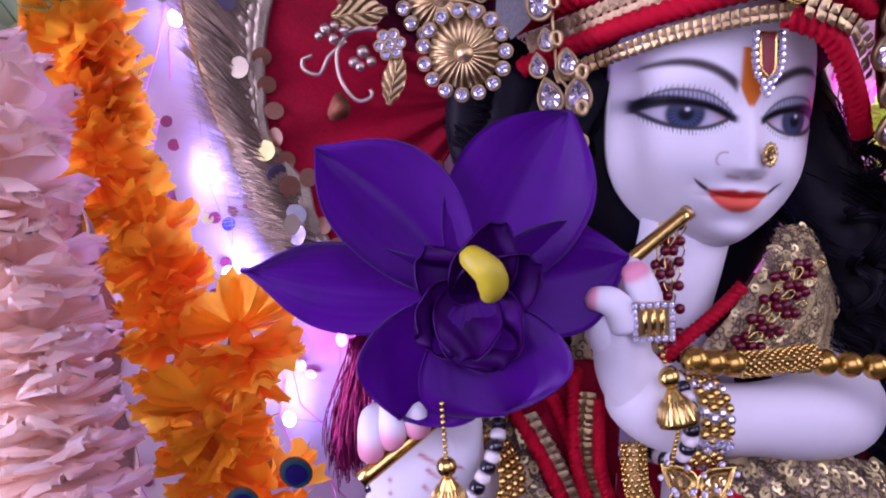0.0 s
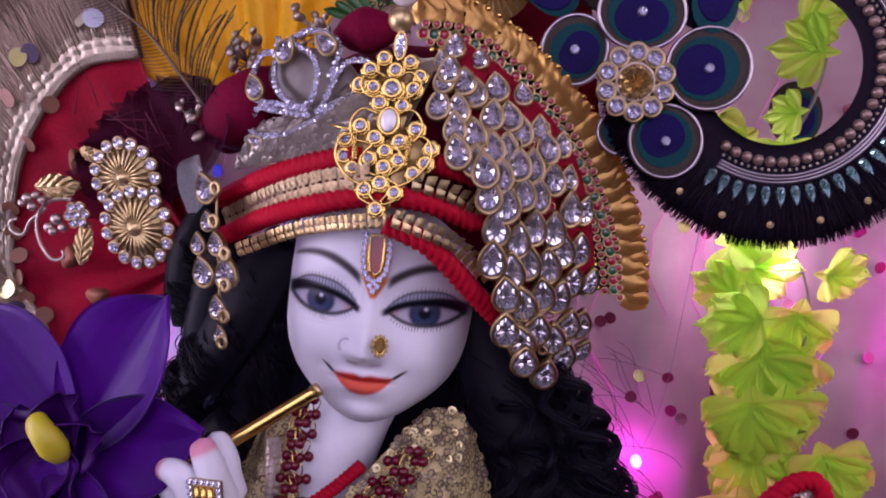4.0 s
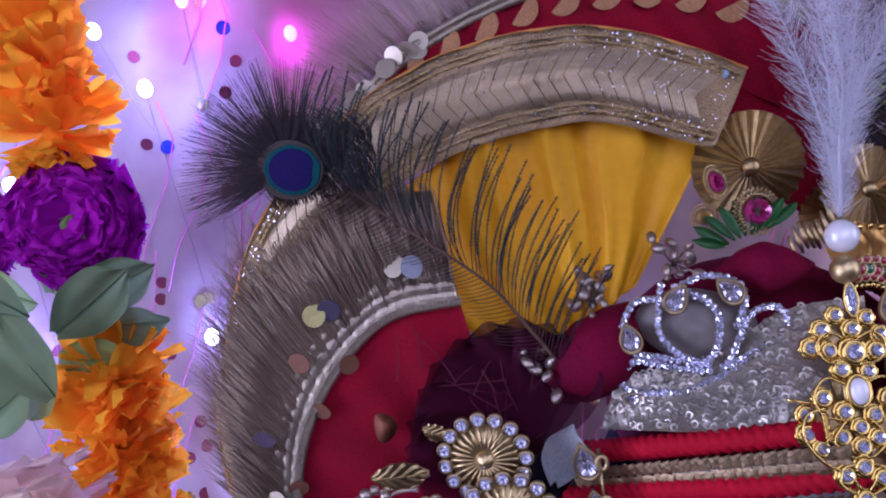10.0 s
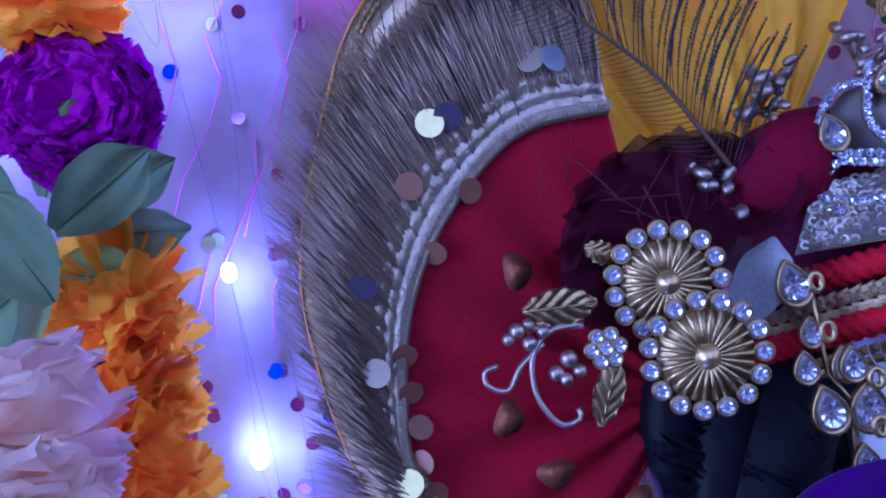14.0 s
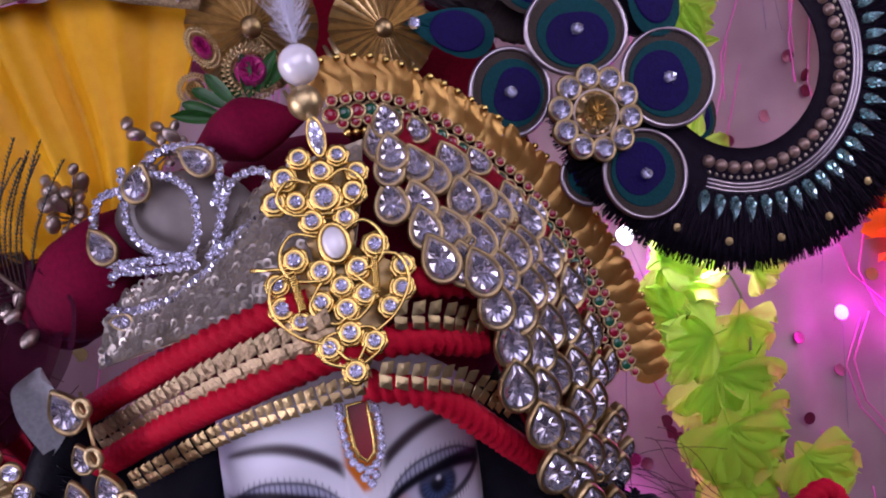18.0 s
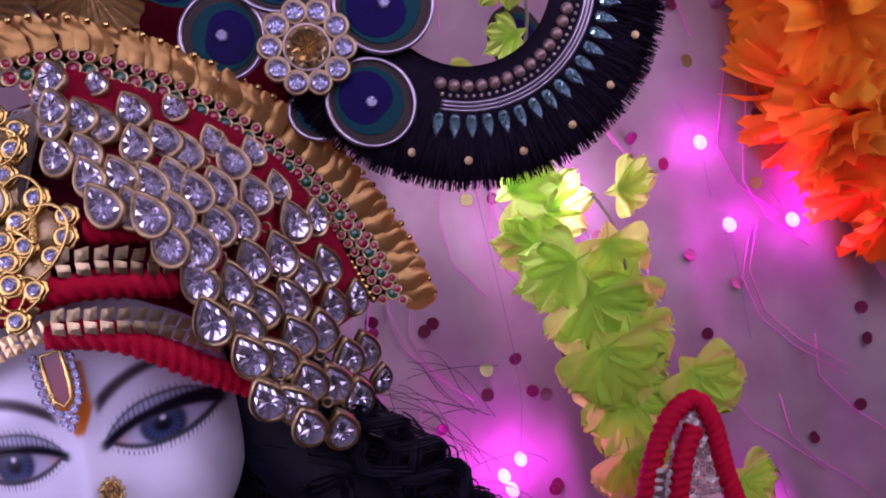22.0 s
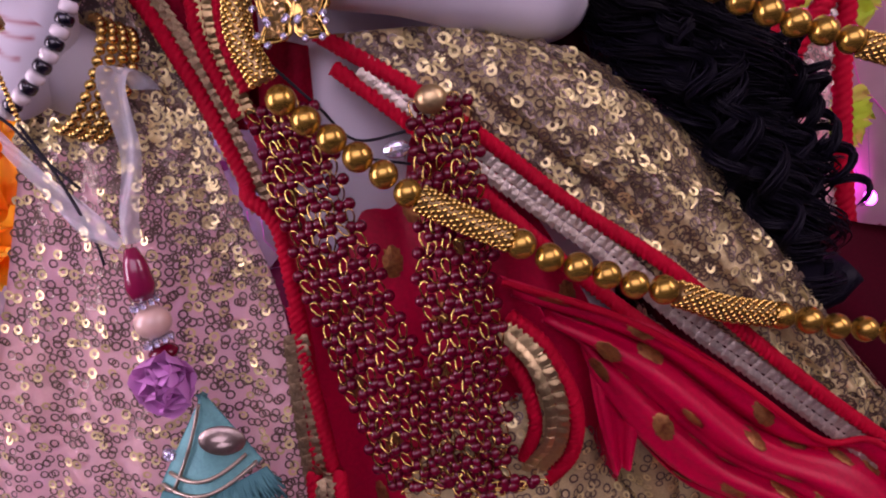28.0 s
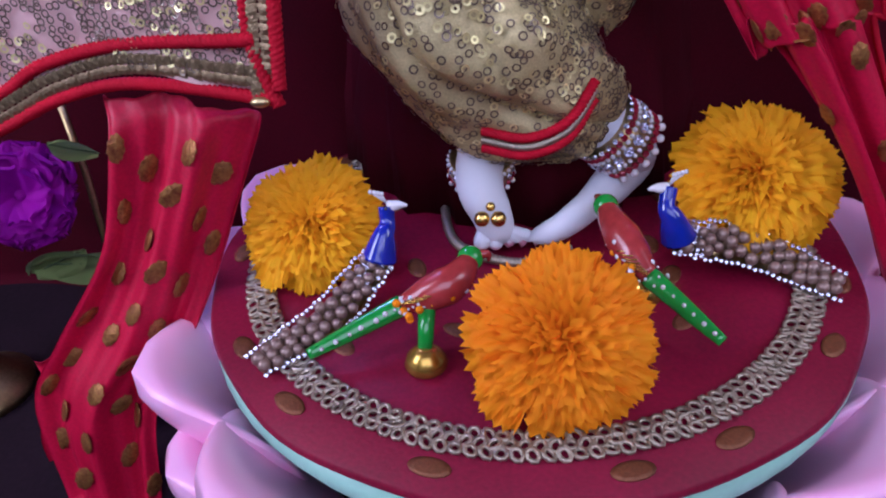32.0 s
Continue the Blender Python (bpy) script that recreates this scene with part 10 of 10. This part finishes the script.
def peacock(head, neck, chest, mid, tail, wide, seed, label, faces=1):
    rr = random.Random(seed)
    head, neck, chest, mid, tail = (Vector(p) for p in (head, neck, chest, mid, tail))
    up = Vector((0, -0.62, 0.78))
    out = [(taper([chest, chest.lerp(neck, 0.6) + up * 0.002, neck, head], [8, 6.5, 4.6, 3.4, 3.8], 26, 16), enamel_blue)]
    beak = Vector((faces, -0.2, 0.12)).normalized()
    out.append((taper([head + beak * 0.001, head + beak * 0.006 + Vector((0, 0, 0.0005)), head + beak * 0.0095], [2.9, 2.2, 0.6], 12, 12), enamel_white))
    out.append((Geo().ball(head + Vector((0, -0.0030, 0.0006)), 1.1 * mm, 8, 6), black_bead))
    out.append((taper([head + Vector((-faces * 0.001, -0.0012, -0.003)), head + Vector((faces * 0.002, -0.0035, -0.0022))], [1.0, 0.8], 6, 8), yellow_wax))
    crest_g = Geo()
    for k in range(4):
        e = head + Vector((-faces * (0.0015 + 0.0016 * k), 0, 0.0065 + 0.0004 * k))
        crest_g.tube([head + Vector((0, 0, 0.002)), e], 0.5 * mm, 5)
        crest_g.ball(e, 1.1 * mm, 7, 5)
    out.append((crest_g, enamel_white))
    line = curve([chest, mid, tail], 30)
    d_all = (tail - chest).normalized()
    side = up.cross(d_all).normalized()
    plate_g = Geo()
    plate_g.sheet(lambda u, v: line[round(u * 29)] + side * (2 * v - 1) * wide * (0.55 + 0.45 * math.sin(2.4 * u + 0.6)) * 0.72 - up * 0.0025, 30, 7, 0.002)
    out.append((plate_g, gold_old))
    pg, cg = Geo(), Geo()
    for i in range(2, 29, 2):
        w = wide * (0.55 + 0.45 * math.sin(2.4 * i / 29 + 0.6))
        for j in (-1, 0, 1) if i % 4 else (-0.55, 0.55):
            pg.ball(line[i] + side * j * w * 0.56 + up * 0.0018 + Vector((rr.uniform(-0.6, 0.6), 0, 0)) * mm, rr.uniform(2.3, 3.2) * mm, 12, 8)
    for i in range(0, 30):
        w = wide * (0.55 + 0.45 * math.sin(2.4 * i / 29 + 0.6))
        for j in (-1, 1):
            for q in range(1):
                p = line[i].lerp(line[min(29, i + 1)], q / 2) + side * j * w * rr.uniform(0.86, 1.0) + up * 0.001
                cg.add(*(lambda s: (s.v, s.f))(stone(oval(1.1 * mm, 1.1 * mm, 8), 0.9 * mm)), facing(p, up + side * j * 0.3))
        if i < 6:
            for _ in range(5):
                p = line[i] + side * rr.uniform(-0.9, 0.9) * w + up * 0.002
                cg.add(*(lambda s: (s.v, s.f))(stone(oval(1.1 * mm, 1.1 * mm, 8), 0.9 * mm)), facing(p, up))
    out += [(pg, pearl_brown), (cg, crystal)]
    return figurine("peacock_figurine", out, label, "figurine", "jewelled peacocks")


peacock((0.0588, 0.2499, 0.1470), (0.0586, 0.2461, 0.1400), (0.0544, 0.2390, 0.1270), (0.0341, 0.2139, 0.1160), (0.0073, 0.1881, 0.1130), 0.0095, 7, "blue enamel peacock with a pearl and crystal tail", 1)
peacock((0.1797, 0.2444, 0.1520), (0.1780, 0.2388, 0.1460), (0.1838, 0.2370, 0.1320), (0.2175, 0.2401, 0.1220), (0.2496, 0.2195, 0.1140), 0.0100, 8, "blue enamel peacock with a long pearl tail", -1)

# ---- red cloth strip, flower and leaves beside the lotus ----
strip_f = net([[(-0.0554, 0.2620, 0.2011), (-0.0241, 0.2580, 0.1996), (0.0042, 0.2620, 0.1888)], [(-0.0539, 0.2540, 0.1861), (-0.0227, 0.2500, 0.1862), (0.0076, 0.2560, 0.1841)], [(-0.0671, 0.2460, 0.1380), (-0.0404, 0.2430, 0.1384), (-0.0137, 0.2500, 0.1352)], [(-0.1034, 0.2380, 0.0907), (-0.0660, 0.2320, 0.0902), (-0.0384, 0.2400, 0.0921)], [(-0.1194, 0.2280, 0.0567), (-0.0845, 0.2220, 0.0532), (-0.0598, 0.2300, 0.0512)], [(-0.1226, 0.2140, -0.0025), (-0.0933, 0.2100, 0.0011), (-0.0743, 0.2160, -0.0079)]])
strip = thing("red_strip", strip_f(0.5, 0.5), "crimson organza strip with gold spots hanging beside the lotus", "cloth")
ssf = lambda u, v: strip_f(u, v) + Vector((0.003 * math.sin(u * 14) * u, -0.004 * math.sin(v * 11 + u * 4) - 0.0015 * math.sin(v * 31), 0))
part("organza", Geo().sheet(ssf, 60, 40, 0.0006), red_satin, strip)
gold_spots(strip, lambda u, v: ssf(0.18 + 0.8 * u, v), 30, 12, 5.6)
strip2 = net([[(-0.1376, 0.2620, 0.0564), (-0.1000, 0.2620, 0.0698)], [(-0.1384, 0.2520, 0.0160), (-0.1076, 0.2520, 0.0142)], [(-0.1445, 0.2360, -0.0301), (-0.1128, 0.2360, -0.0319)]])
part("organza", Geo().sheet(lambda u, v: strip2(u, v) + Vector((0.004 * math.sin(u * 9), -0.004 * math.sin(v * 9 + u * 3), 0)), 30, 20, 0.0006), red_satin, strip)


def fabric_flower(name, centre, normal, r, material, seed, label, layers=(6, 9, 12), teeth=1, group="", squash=1.0, category="flower", mid=None):
    ob = thing(name, centre, label, category, group)
    rr = random.Random(seed)
    m0 = facing(centre, normal)
    n_l = len(layers)
    for li, n in enumerate(layers):
        g = Geo()
        q = (li + 1) / n_l
        for k in range(n):
            w = 2 * math.pi * (k + 0.5 * (li % 2)) / n + rr.uniform(-0.12, 0.12)
            lean = 40 + 45 * q + rr.uniform(-8, 8)
            m = m0 @ Matrix.Diagonal((1, squash, 1, 1)) @ Matrix.Translation((0.06 * r * math.cos(w), 0.06 * r * math.sin(w), 0.12 * r * (1 - q))) @ Euler((0, 0, w - math.pi / 2)).to_matrix().to_4x4() @ Euler((radians(90 - lean), 0, 0)).to_matrix().to_4x4()
            petal(g, m, r * (0.75 + 0.35 * q) * rr.uniform(0.85, 1.1), r * (0.45 + 0.55 * q) * rr.uniform(0.9, 1.08), 0.22, 0.16, 0.07, 0.74, 12, 15, rr, teeth)
        part("petal_layer", g, material, ob, "ruffled layer of petals")
    part("flower_heart", Geo().lathe([(0.16 * r, -0.12 * r), (0.18 * r, 0.0), (0.10 * r, 0.14 * r), (0, 0.17 * r)], 14, m0), mid or material, ob)
    return ob


fabric_flower("purple_flower", (-0.1550, 0.3350, 0.1162), (0.15, -0.9, 0.4), 0.030, purple_petal, 5, "purple fabric flower beside the hanging cloth")
for p, roll, wd, ln in (((-0.1626, 0.3300, 0.0715), -95, 0.034, 0.048), ((-0.1300, 0.3320, 0.0803), 115, 0.028, 0.040), ((-0.1093, 0.3450, 0.1349), 60, 0.016, 0.026)):
    lf = thing("leaf", p, "grey-green fabric leaf under the purple flower", "leaf")
    part("blade", petal(Geo(), front(p, roll, 10, 25), wd, ln, 0.25, 0.15, 0.08, 0.5, 12, 9, rnd), leaf_grey, lf)
    mq = front(p, roll, 10, 25)
    part("midrib", Geo().tube([mq @ Vector((0, ln * t, ln * (0.15 * t * t - 0.15 * t ** 3) + 0.0006)) for t in (i / 8 for i in range(9))], 0.45 * mm, 5), leaf_green, lf)
stick = thing("gold_stick", (-0.1233, 0.3500, 0.1224), "gilt stick standing in the dark beside the flower", "stick")
part("rod", Geo().tube([(-0.1266, 0.3550, 0.1620), (-0.1233, 0.3500, 0.1224), (-0.1246, 0.3450, 0.0586), (-0.1302, 0.3400, -0.0154)], 2.2 * mm, 12), gold_old, stick)
# metal lamp stand in the shadow at the edge
stand = thing("lamp_stand", (-0.1976, 0.3000, -0.0124), "old brass lamp stand in shadow", "stand")
base = Vector((-0.1959, 0.3000, -0.0125))
part("stem", Geo().lathe([(0.030, 0.0), (0.031, 0.006), (0.022, 0.012), (0.010, 0.03), (0.014, 0.05), (0.009, 0.07), (0.012, 0.10), (0.008, 0.12)], 28, Matrix.Translation((base.x - 0.01, base.y, 0.0))), gold_old, stand)
part("dish", Geo().lathe([(0.008, 0.118), (0.026, 0.124), (0.030, 0.132), (0.028, 0.132), (0.010, 0.126), (0, 0.126)], 28, Matrix.Translation((base.x - 0.01, base.y, 0.0))), gold_old, stand)


# ---- flower garlands round the shrine ----
rnd = random.Random(77)


def ruffled_bloom(name, p, axis, r, material, seed, label, group, n=30, wide=0.95, tall=1.0):
    """A full ruffled cloth bloom threaded on a string: many narrow petals standing out all round."""
    ob = thing(name, p, label, "flower", group)
    rr = random.Random(seed)
    m0 = facing(p, axis)
    for li in range(3):
        g = Geo()
        for k in range(n // 3):
            w = k * 2.39996 + li
            lean = 35 + 38 * li + rr.uniform(-16, 16)
            m = m0 @ Matrix.Translation((0, 0, r * tall * (0.35 - 0.3 * li))) @ Euler((0, 0, w + rr.uniform(-0.3, 0.3))).to_matrix().to_4x4() @ Euler((radians(90 - lean), rr.uniform(-0.5, 0.5), 0)).to_matrix().to_4x4()
            petal(g, m, r * wide * rr.uniform(0.75, 1.25), r * (0.72 + 0.14 * li) * rr.uniform(0.8, 1.18), 0.14, 0.22, 0.10, 1.03, 8, 9, rr, 1)
        part("petal_layer", g, material, ob, "ruffled layer of petals")
    part("flower_heart", Geo().lathe([(0.12 * r, -0.4 * r), (0.2 * r, 0.0), (0.12 * r, 0.3 * r), (0, 0.36 * r)], 14, m0), material, ob)
    return ob


def frilled_disc(name, p, axis, r, material, seed, label, group):
    """A flat bloom of broad pointed petals, threaded like a disc on a string."""
    ob = thing(name, p, label, "flower", group)
    rr = random.Random(seed)
    m0 = facing(p, axis)
    for li, (n, k1) in enumerate(((5, 0.80), (6, 0.95), (7, 1.05))):
        g = Geo()
        for k in range(n):
            w = 2 * math.pi * (k + 0.5 * (li % 2)) / n + rr.uniform(-0.15, 0.15)
            m = m0 @ Matrix.Translation((0, 0, r * (0.16 - 0.14 * li))) @ Euler((0, 0, w)).to_matrix().to_4x4() @ Euler((radians(24 - 14 * li + rr.uniform(-9, 9)), rr.uniform(-0.2, 0.2), 0)).to_matrix().to_4x4()
            petal(g, m, r * rr.uniform(0.70, 0.95), r * k1 * rr.uniform(0.88, 1.1), 0.16, 0.18, 0.08, 0.80, 10, 11, rr, 1)
        part("petal_layer", g, material, ob, "frilled layer of petals")
    part("flower_heart", Geo().lathe([(0.10 * r, -0.14 * r), (0.16 * r, 0.0), (0.10 * r, 0.16 * r), (0, 0.2 * r)], 14, m0), material, ob)
    return ob


cordw = mat("garland_string", (0.2, 0.2, 0.12), 0.7)
orange_spots = [((-0.2092, 0.4500, 0.8611), 1.1), ((-0.1998, 0.4450, 0.8314), 1.0), ((-0.1987, 0.4400, 0.7967), 1.0), ((-0.1908, 0.4400, 0.6594), 0.95), ((-0.1886, 0.4350, 0.6263), 1.0), ((-0.1885, 0.4300, 0.6584), 0.95), ((-0.1963, 0.4280, 0.6271), 0.95), ((-0.1934, 0.4250, 0.5977), 0.95), ((-0.1874, 0.4250, 0.5635), 0.85),
                ((-0.1752, 0.4200, 0.5366), 0.95), ((-0.1728, 0.4180, 0.5066), 1.0), ((-0.1669, 0.4150, 0.4723), 1.0), ((-0.1634, 0.4130, 0.4377), 1.0), ((-0.1613, 0.4100, 0.4034), 1.0), ((-0.1608, 0.4080, 0.4005), 1.0), ((-0.1236, 0.3850, 0.4869), 1.0), ((-0.1446, 0.3800, 0.4487), 1.0), ((-0.1292, 0.3750, 0.4013), 1.0)]
for k, (p, s) in enumerate(orange_spots):
    ruffled_bloom("orange_flower", p, (0.15 + 0.2 * math.sin(k * 1.7), -0.45, -0.8), 0.032 * s, orange_petal if k % 4 else yellow_petal, 100 + k, "ruffled orange fabric flower on a hanging garland", "orange garland")
g_str = thing("hanging_cord", (-0.1923, 0.4400, 0.5384), "string of the hanging orange garland", "cord")
part("string", Geo().tube(curve([(-0.2076, 0.4550, 0.8866), (-0.2037, 0.4520, 0.7997), (-0.1948, 0.4500, 0.6584), (-0.1994, 0.4400, 0.6159), (-0.1813, 0.4320, 0.5154), (-0.1697, 0.4250, 0.4213), (-0.1326, 0.3950, 0.4878), (-0.1507, 0.3900, 0.4414)], 60), 0.9 * mm, 6), cordw, g_str)
fabric_flower("purple_pompon", (-0.1920, 0.4360, 0.7436), (0.1, -0.95, 0.0), 0.034, purple_petal, 31, "round purple fabric pompon on the garland", (8, 12, 16, 18), 1, "orange garland")
fabric_flower("purple_pompon", (-0.2565, 0.4300, 0.7474), (0.1, -0.95, 0.0), 0.032, purple_petal, 32, "second purple fabric pompon at the edge", (8, 12, 16), 1, "orange garland")
fabric_flower("purple_pompon", (-0.2011, 0.4320, 0.7462), (0.2, -0.9, 0.1), 0.028, purple_petal, 33, "purple fabric pompon high on the garland", (8, 12, 16), 1, "orange garland")


def leaf_at(p, roll, wd, ln, material, label, yaw=0.0, pitch=15.0, ruffle=0.06, teeth=0, group=""):
    ob = thing("garland_leaf", p, label, "leaf", group)
    m = front(p, roll, yaw, pitch)
    g = Geo()
    if teeth:
        for a, k in ((0, 0.72), (32, 0.66), (-32, 0.66), (66, 0.55), (-66, 0.55)):
            petal(g, m @ Matrix.Translation((0, ln * 0.22, 0.0004 * abs(a) / 30)) @ Matrix.Rotation(radians(a), 4, "Z"), wd * 0.52, ln * k, 0.10, 0.10, ruffle, 0.7, 10, 9, rnd, 1)
        petal(g, m, wd * 0.3, ln * 0.4, 0.1, 0.1, 0.0, 0.6, 6, 5)
    else:
        petal(g, m, wd, ln, 0.22, 0.18, ruffle, 0.5, 16, 13, rnd, teeth)
    part("blade", g, material, ob)
    part("midrib", Geo().tube([m @ Vector((0, ln * t, ln * (0.13 * t * t - 0.18 * t ** 3) + 0.0005)) for t in (i / 8 for i in range(9))], 0.5 * mm, 5), material, ob)
    return ob


for p, roll, wd, ln, mt in (((-0.2213, 0.4300, 0.7051), 60, 0.030, 0.055, leaf_grey), ((-0.2073, 0.4280, 0.7001), -75, 0.028, 0.055, leaf_green), ((-0.2273, 0.4260, 0.6899), 80, 0.030, 0.050, leaf_grey), ((-0.2018, 0.4300, 0.6879), -95, 0.022, 0.048, leaf_green), ((-0.2142, 0.4340, 0.7093), -30, 0.026, 0.045, leaf_grey),
                            ((-0.2395, 0.4240, 0.6758), 95, 0.030, 0.045, leaf_grey), ((-0.2120, 0.4240, 0.6766), -110, 0.028, 0.036, leaf_grey), ((-0.2268, 0.4300, 0.8462), 90, 0.020, 0.035, leaf_grey), ((-0.2260, 0.4280, 0.8090), 90, 0.020, 0.035, leaf_grey),
                            ((-0.2091, 0.4000, 0.7007), 50, 0.030, 0.045, leaf_green), ((-0.2004, 0.4050, 0.6899), -60, 0.030, 0.050, leaf_green), ((-0.2168, 0.4000, 0.6686), 120, 0.028, 0.04, leaf_green), ((-0.1989, 0.3900, 0.6609), 20, 0.034, 0.05, leaf_green), ((-0.2109, 0.4050, 0.6818), 150, 0.028, 0.040, leaf_grey)):
    leaf_at(p, roll, wd, ln, mt, "fabric leaf on the flower garland", 0, 12)

# pale blush garland hanging nearer the camera
blush_line = curve([(-0.2063, 0.3360, 0.6321), (-0.2004, 0.3320, 0.5926), (-0.2012, 0.3300, 0.5438), (-0.2020, 0.3280, 0.4938), (-0.2044, 0.3260, 0.4360)], 13)
for k, p in enumerate(blush_line):
    frilled_disc("blush_flower", p + Vector((rnd.uniform(-3, 3) * mm, 0, 0)), (0.10 + 0.15 * math.sin(k * 2), -0.38 + 0.12 * math.cos(k * 3), -0.9), 0.039 * (1.0 + 0.08 * math.sin(k * 1.3)), blush_petal, 200 + k, "pale blush fabric flower of a hanging garland", "blush garland")
b_str = thing("hanging_cord", blush_line[6], "string of the blush garland", "cord")
part("string", Geo().tube([p + Vector((0, 0.012, 0)) for p in blush_line], 0.9 * mm, 6), cordw, b_str)
lace_f = net([[(-0.2105, 0.4000, 0.5778), (-0.1950, 0.4050, 0.5678)], [(-0.2144, 0.3980, 0.5062), (-0.1967, 0.4030, 0.4950)], [(-0.2263, 0.3950, 0.3941), (-0.2035, 0.4000, 0.3851)]])
part("lace_strip", Geo().sheet(lambda u, v: lace_f(u, v) + Vector((0.003 * math.sin(u * 17), -0.006 * math.sin(v * 8 + u * 7), 0)), 40, 22, 0.0008), mat("dusty_rose_cloth", (0.45, 0.29, 0.28), 0.7, var=0.35, scale=700, bump=0.3), None, "dusty rose cloth strip behind the blush garland", True, "", "cloth")

# lime leaf garland on the other side, with orange flowers beyond
lime_spots = [((0.3052, 0.4900, 0.5865), -40, 0.045, 0.060), ((0.2799, 0.4900, 0.5703), -150, 0.040, 0.055), ((0.2894, 0.4920, 0.5263), 60, 0.034, 0.045), ((0.3293, 0.4950, 0.5399), -100, 0.034, 0.045), ((0.3227, 0.4950, 0.5249), 170, 0.060, 0.060), ((0.3286, 0.4950, 0.4964), 140, 0.050, 0.060), ((0.2890, 0.4980, 0.4967), -160, 0.040, 0.055),
              ((0.3110, 0.4970, 0.4712), 175, 0.066, 0.066), ((0.3279, 0.4970, 0.4325), -160, 0.060, 0.055), ((0.2917, 0.5000, 0.4419), 170, 0.055, 0.070), ((0.3265, 0.5000, 0.3540), -150, 0.050, 0.050), ((0.2949, 0.4850, 0.6996), 10, 0.050, 0.050), ((0.2980, 0.4850, 0.6300), 120, 0.055, 0.045),
              ((0.2787, 0.4900, 0.5490), -100, 0.035, 0.060), ((0.3075, 0.4920, 0.5151), 100, 0.035, 0.055), ((0.2969, 0.4920, 0.5014), 175, 0.065, 0.075), ((0.2986, 0.4950, 0.4498), 180, 0.070, 0.060), ((0.3308, 0.4400, 0.6654), 80, 0.026, 0.045), ((0.3055, 0.4400, 0.6831), -90, 0.026, 0.036), ((0.3138, 0.4400, 0.6372), 95, 0.020, 0.030),
              ((0.3018, 0.4400, 0.6264), 175, 0.046, 0.040), ((0.2799, 0.4500, 0.7651), -20, 0.036, 0.050), ((0.2554, 0.4550, 0.7540), 150, 0.030, 0.040), ((0.2676, 0.4700, 0.5662), -80, 0.040, 0.050), ((0.3032, 0.4800, 0.5163), 90, 0.050, 0.060), ((0.2866, 0.4800, 0.4753), 180, 0.070, 0.070), ((0.2756, 0.4800, 0.4126), 175, 0.060, 0.060)]
for p, roll, wd, ln in lime_spots:
    leaf_at(p, roll, wd * 0.85, ln * 0.85, leaf_lime, "lime green fabric leaf with a scalloped edge", rnd.uniform(-15, 15), rnd.uniform(0, 25), 0.12, 1, "lime garland")
l_str = thing("hanging_cord", (0.3250, 0.5000, 0.5091), "string of the lime leaf garland", "cord")
part("string", Geo().tube(curve([(0.3371, 0.4550, 0.7836), (0.3261, 0.4460, 0.6652), (0.3052, 0.4500, 0.6187), (0.3057, 0.4980, 0.5909), (0.3279, 0.5020, 0.5226), (0.3156, 0.5060, 0.4564), (0.3239, 0.5070, 0.3852), (0.3335, 0.5080, 0.3231)], 50), 0.9 * mm, 6), cordw, l_str)
for k, (p, s) in enumerate((((0.5338, 0.5200, 0.6973), 1.5), ((0.5323, 0.5200, 0.6401), 1.6), ((0.5138, 0.5220, 0.5823), 1.6), ((0.5008, 0.5240, 0.5262), 1.6), ((0.5006, 0.5260, 0.4678), 1.5), ((0.4791, 0.5150, 0.5262), 1.3))):
    ruffled_bloom("orange_flower", p, (-0.3, -0.6, -0.5 + 0.3 * math.sin(k)), 0.040 * s, orange_petal, 300 + k, "large orange fabric flower at the far side", "orange flowers at the side", 48, 0.6)
# a further peacock feather seen through the ring
far_f = thing("peacock_feather", (0.3126, 0.4550, 0.6388), "far peacock feather seen through the ring", "feather")
eye_disc(far_f, front((0.3114, 0.4550, 0.6361), 0, 0), 0.020, 0.8)

# ---- pink pouch tip with red cord on the far side ----
pouch = thing("cloth_tip", (0.2820, 0.4450, 0.3779), "pointed pink sequinned cloth edged with red cord", "cloth")
pf = net([[(0.3073, 0.4450, 0.4266), (0.3106, 0.4450, 0.4270), (0.3136, 0.4450, 0.4242)], [(0.2776, 0.4400, 0.4016), (0.2891, 0.4360, 0.3982), (0.3035, 0.4400, 0.3917)], [(0.2460, 0.4360, 0.3597), (0.2674, 0.4300, 0.3539), (0.2952, 0.4360, 0.3411)], [(0.2176, 0.4360, 0.3137), (0.2515, 0.4300, 0.3042), (0.2971, 0.4360, 0.2840)]])
part("net", Geo().sheet(pf, 30, 16, 0.0008), mesh_pink, pouch)
part("sequin_work", scatter_rings(Geo(), pf, 420, 1.7 * mm, random.Random(9), 0.001, 0.5), sequin_silver, pouch, "small ring sequins", True, "stuff")
for pts in ([(0.2081, 0.4340, 0.3075), (0.2411, 0.4340, 0.3623), (0.2697, 0.4380, 0.4051), (0.2927, 0.4420, 0.4259), (0.3101, 0.4440, 0.4290), (0.3133, 0.4420, 0.4147), (0.3073, 0.4400, 0.3834), (0.3010, 0.4360, 0.3180), (0.3003, 0.4340, 0.2768)],
            [(0.2259, 0.4320, 0.2984), (0.2579, 0.4320, 0.3567), (0.2842, 0.4340, 0.4006), (0.3032, 0.4380, 0.4193)]):
    part("cord_border", rope(Geo(), pts, 5.0 * mm, 6.0 * mm, 3, 6), red_cord, pouch, "thick red cord")
leaf_trim(pouch, [(0.2259, 0.4300, 0.3208), (0.2522, 0.4300, 0.3665), (0.2771, 0.4340, 0.4033)], 9 * mm, 6 * mm, silver_old)
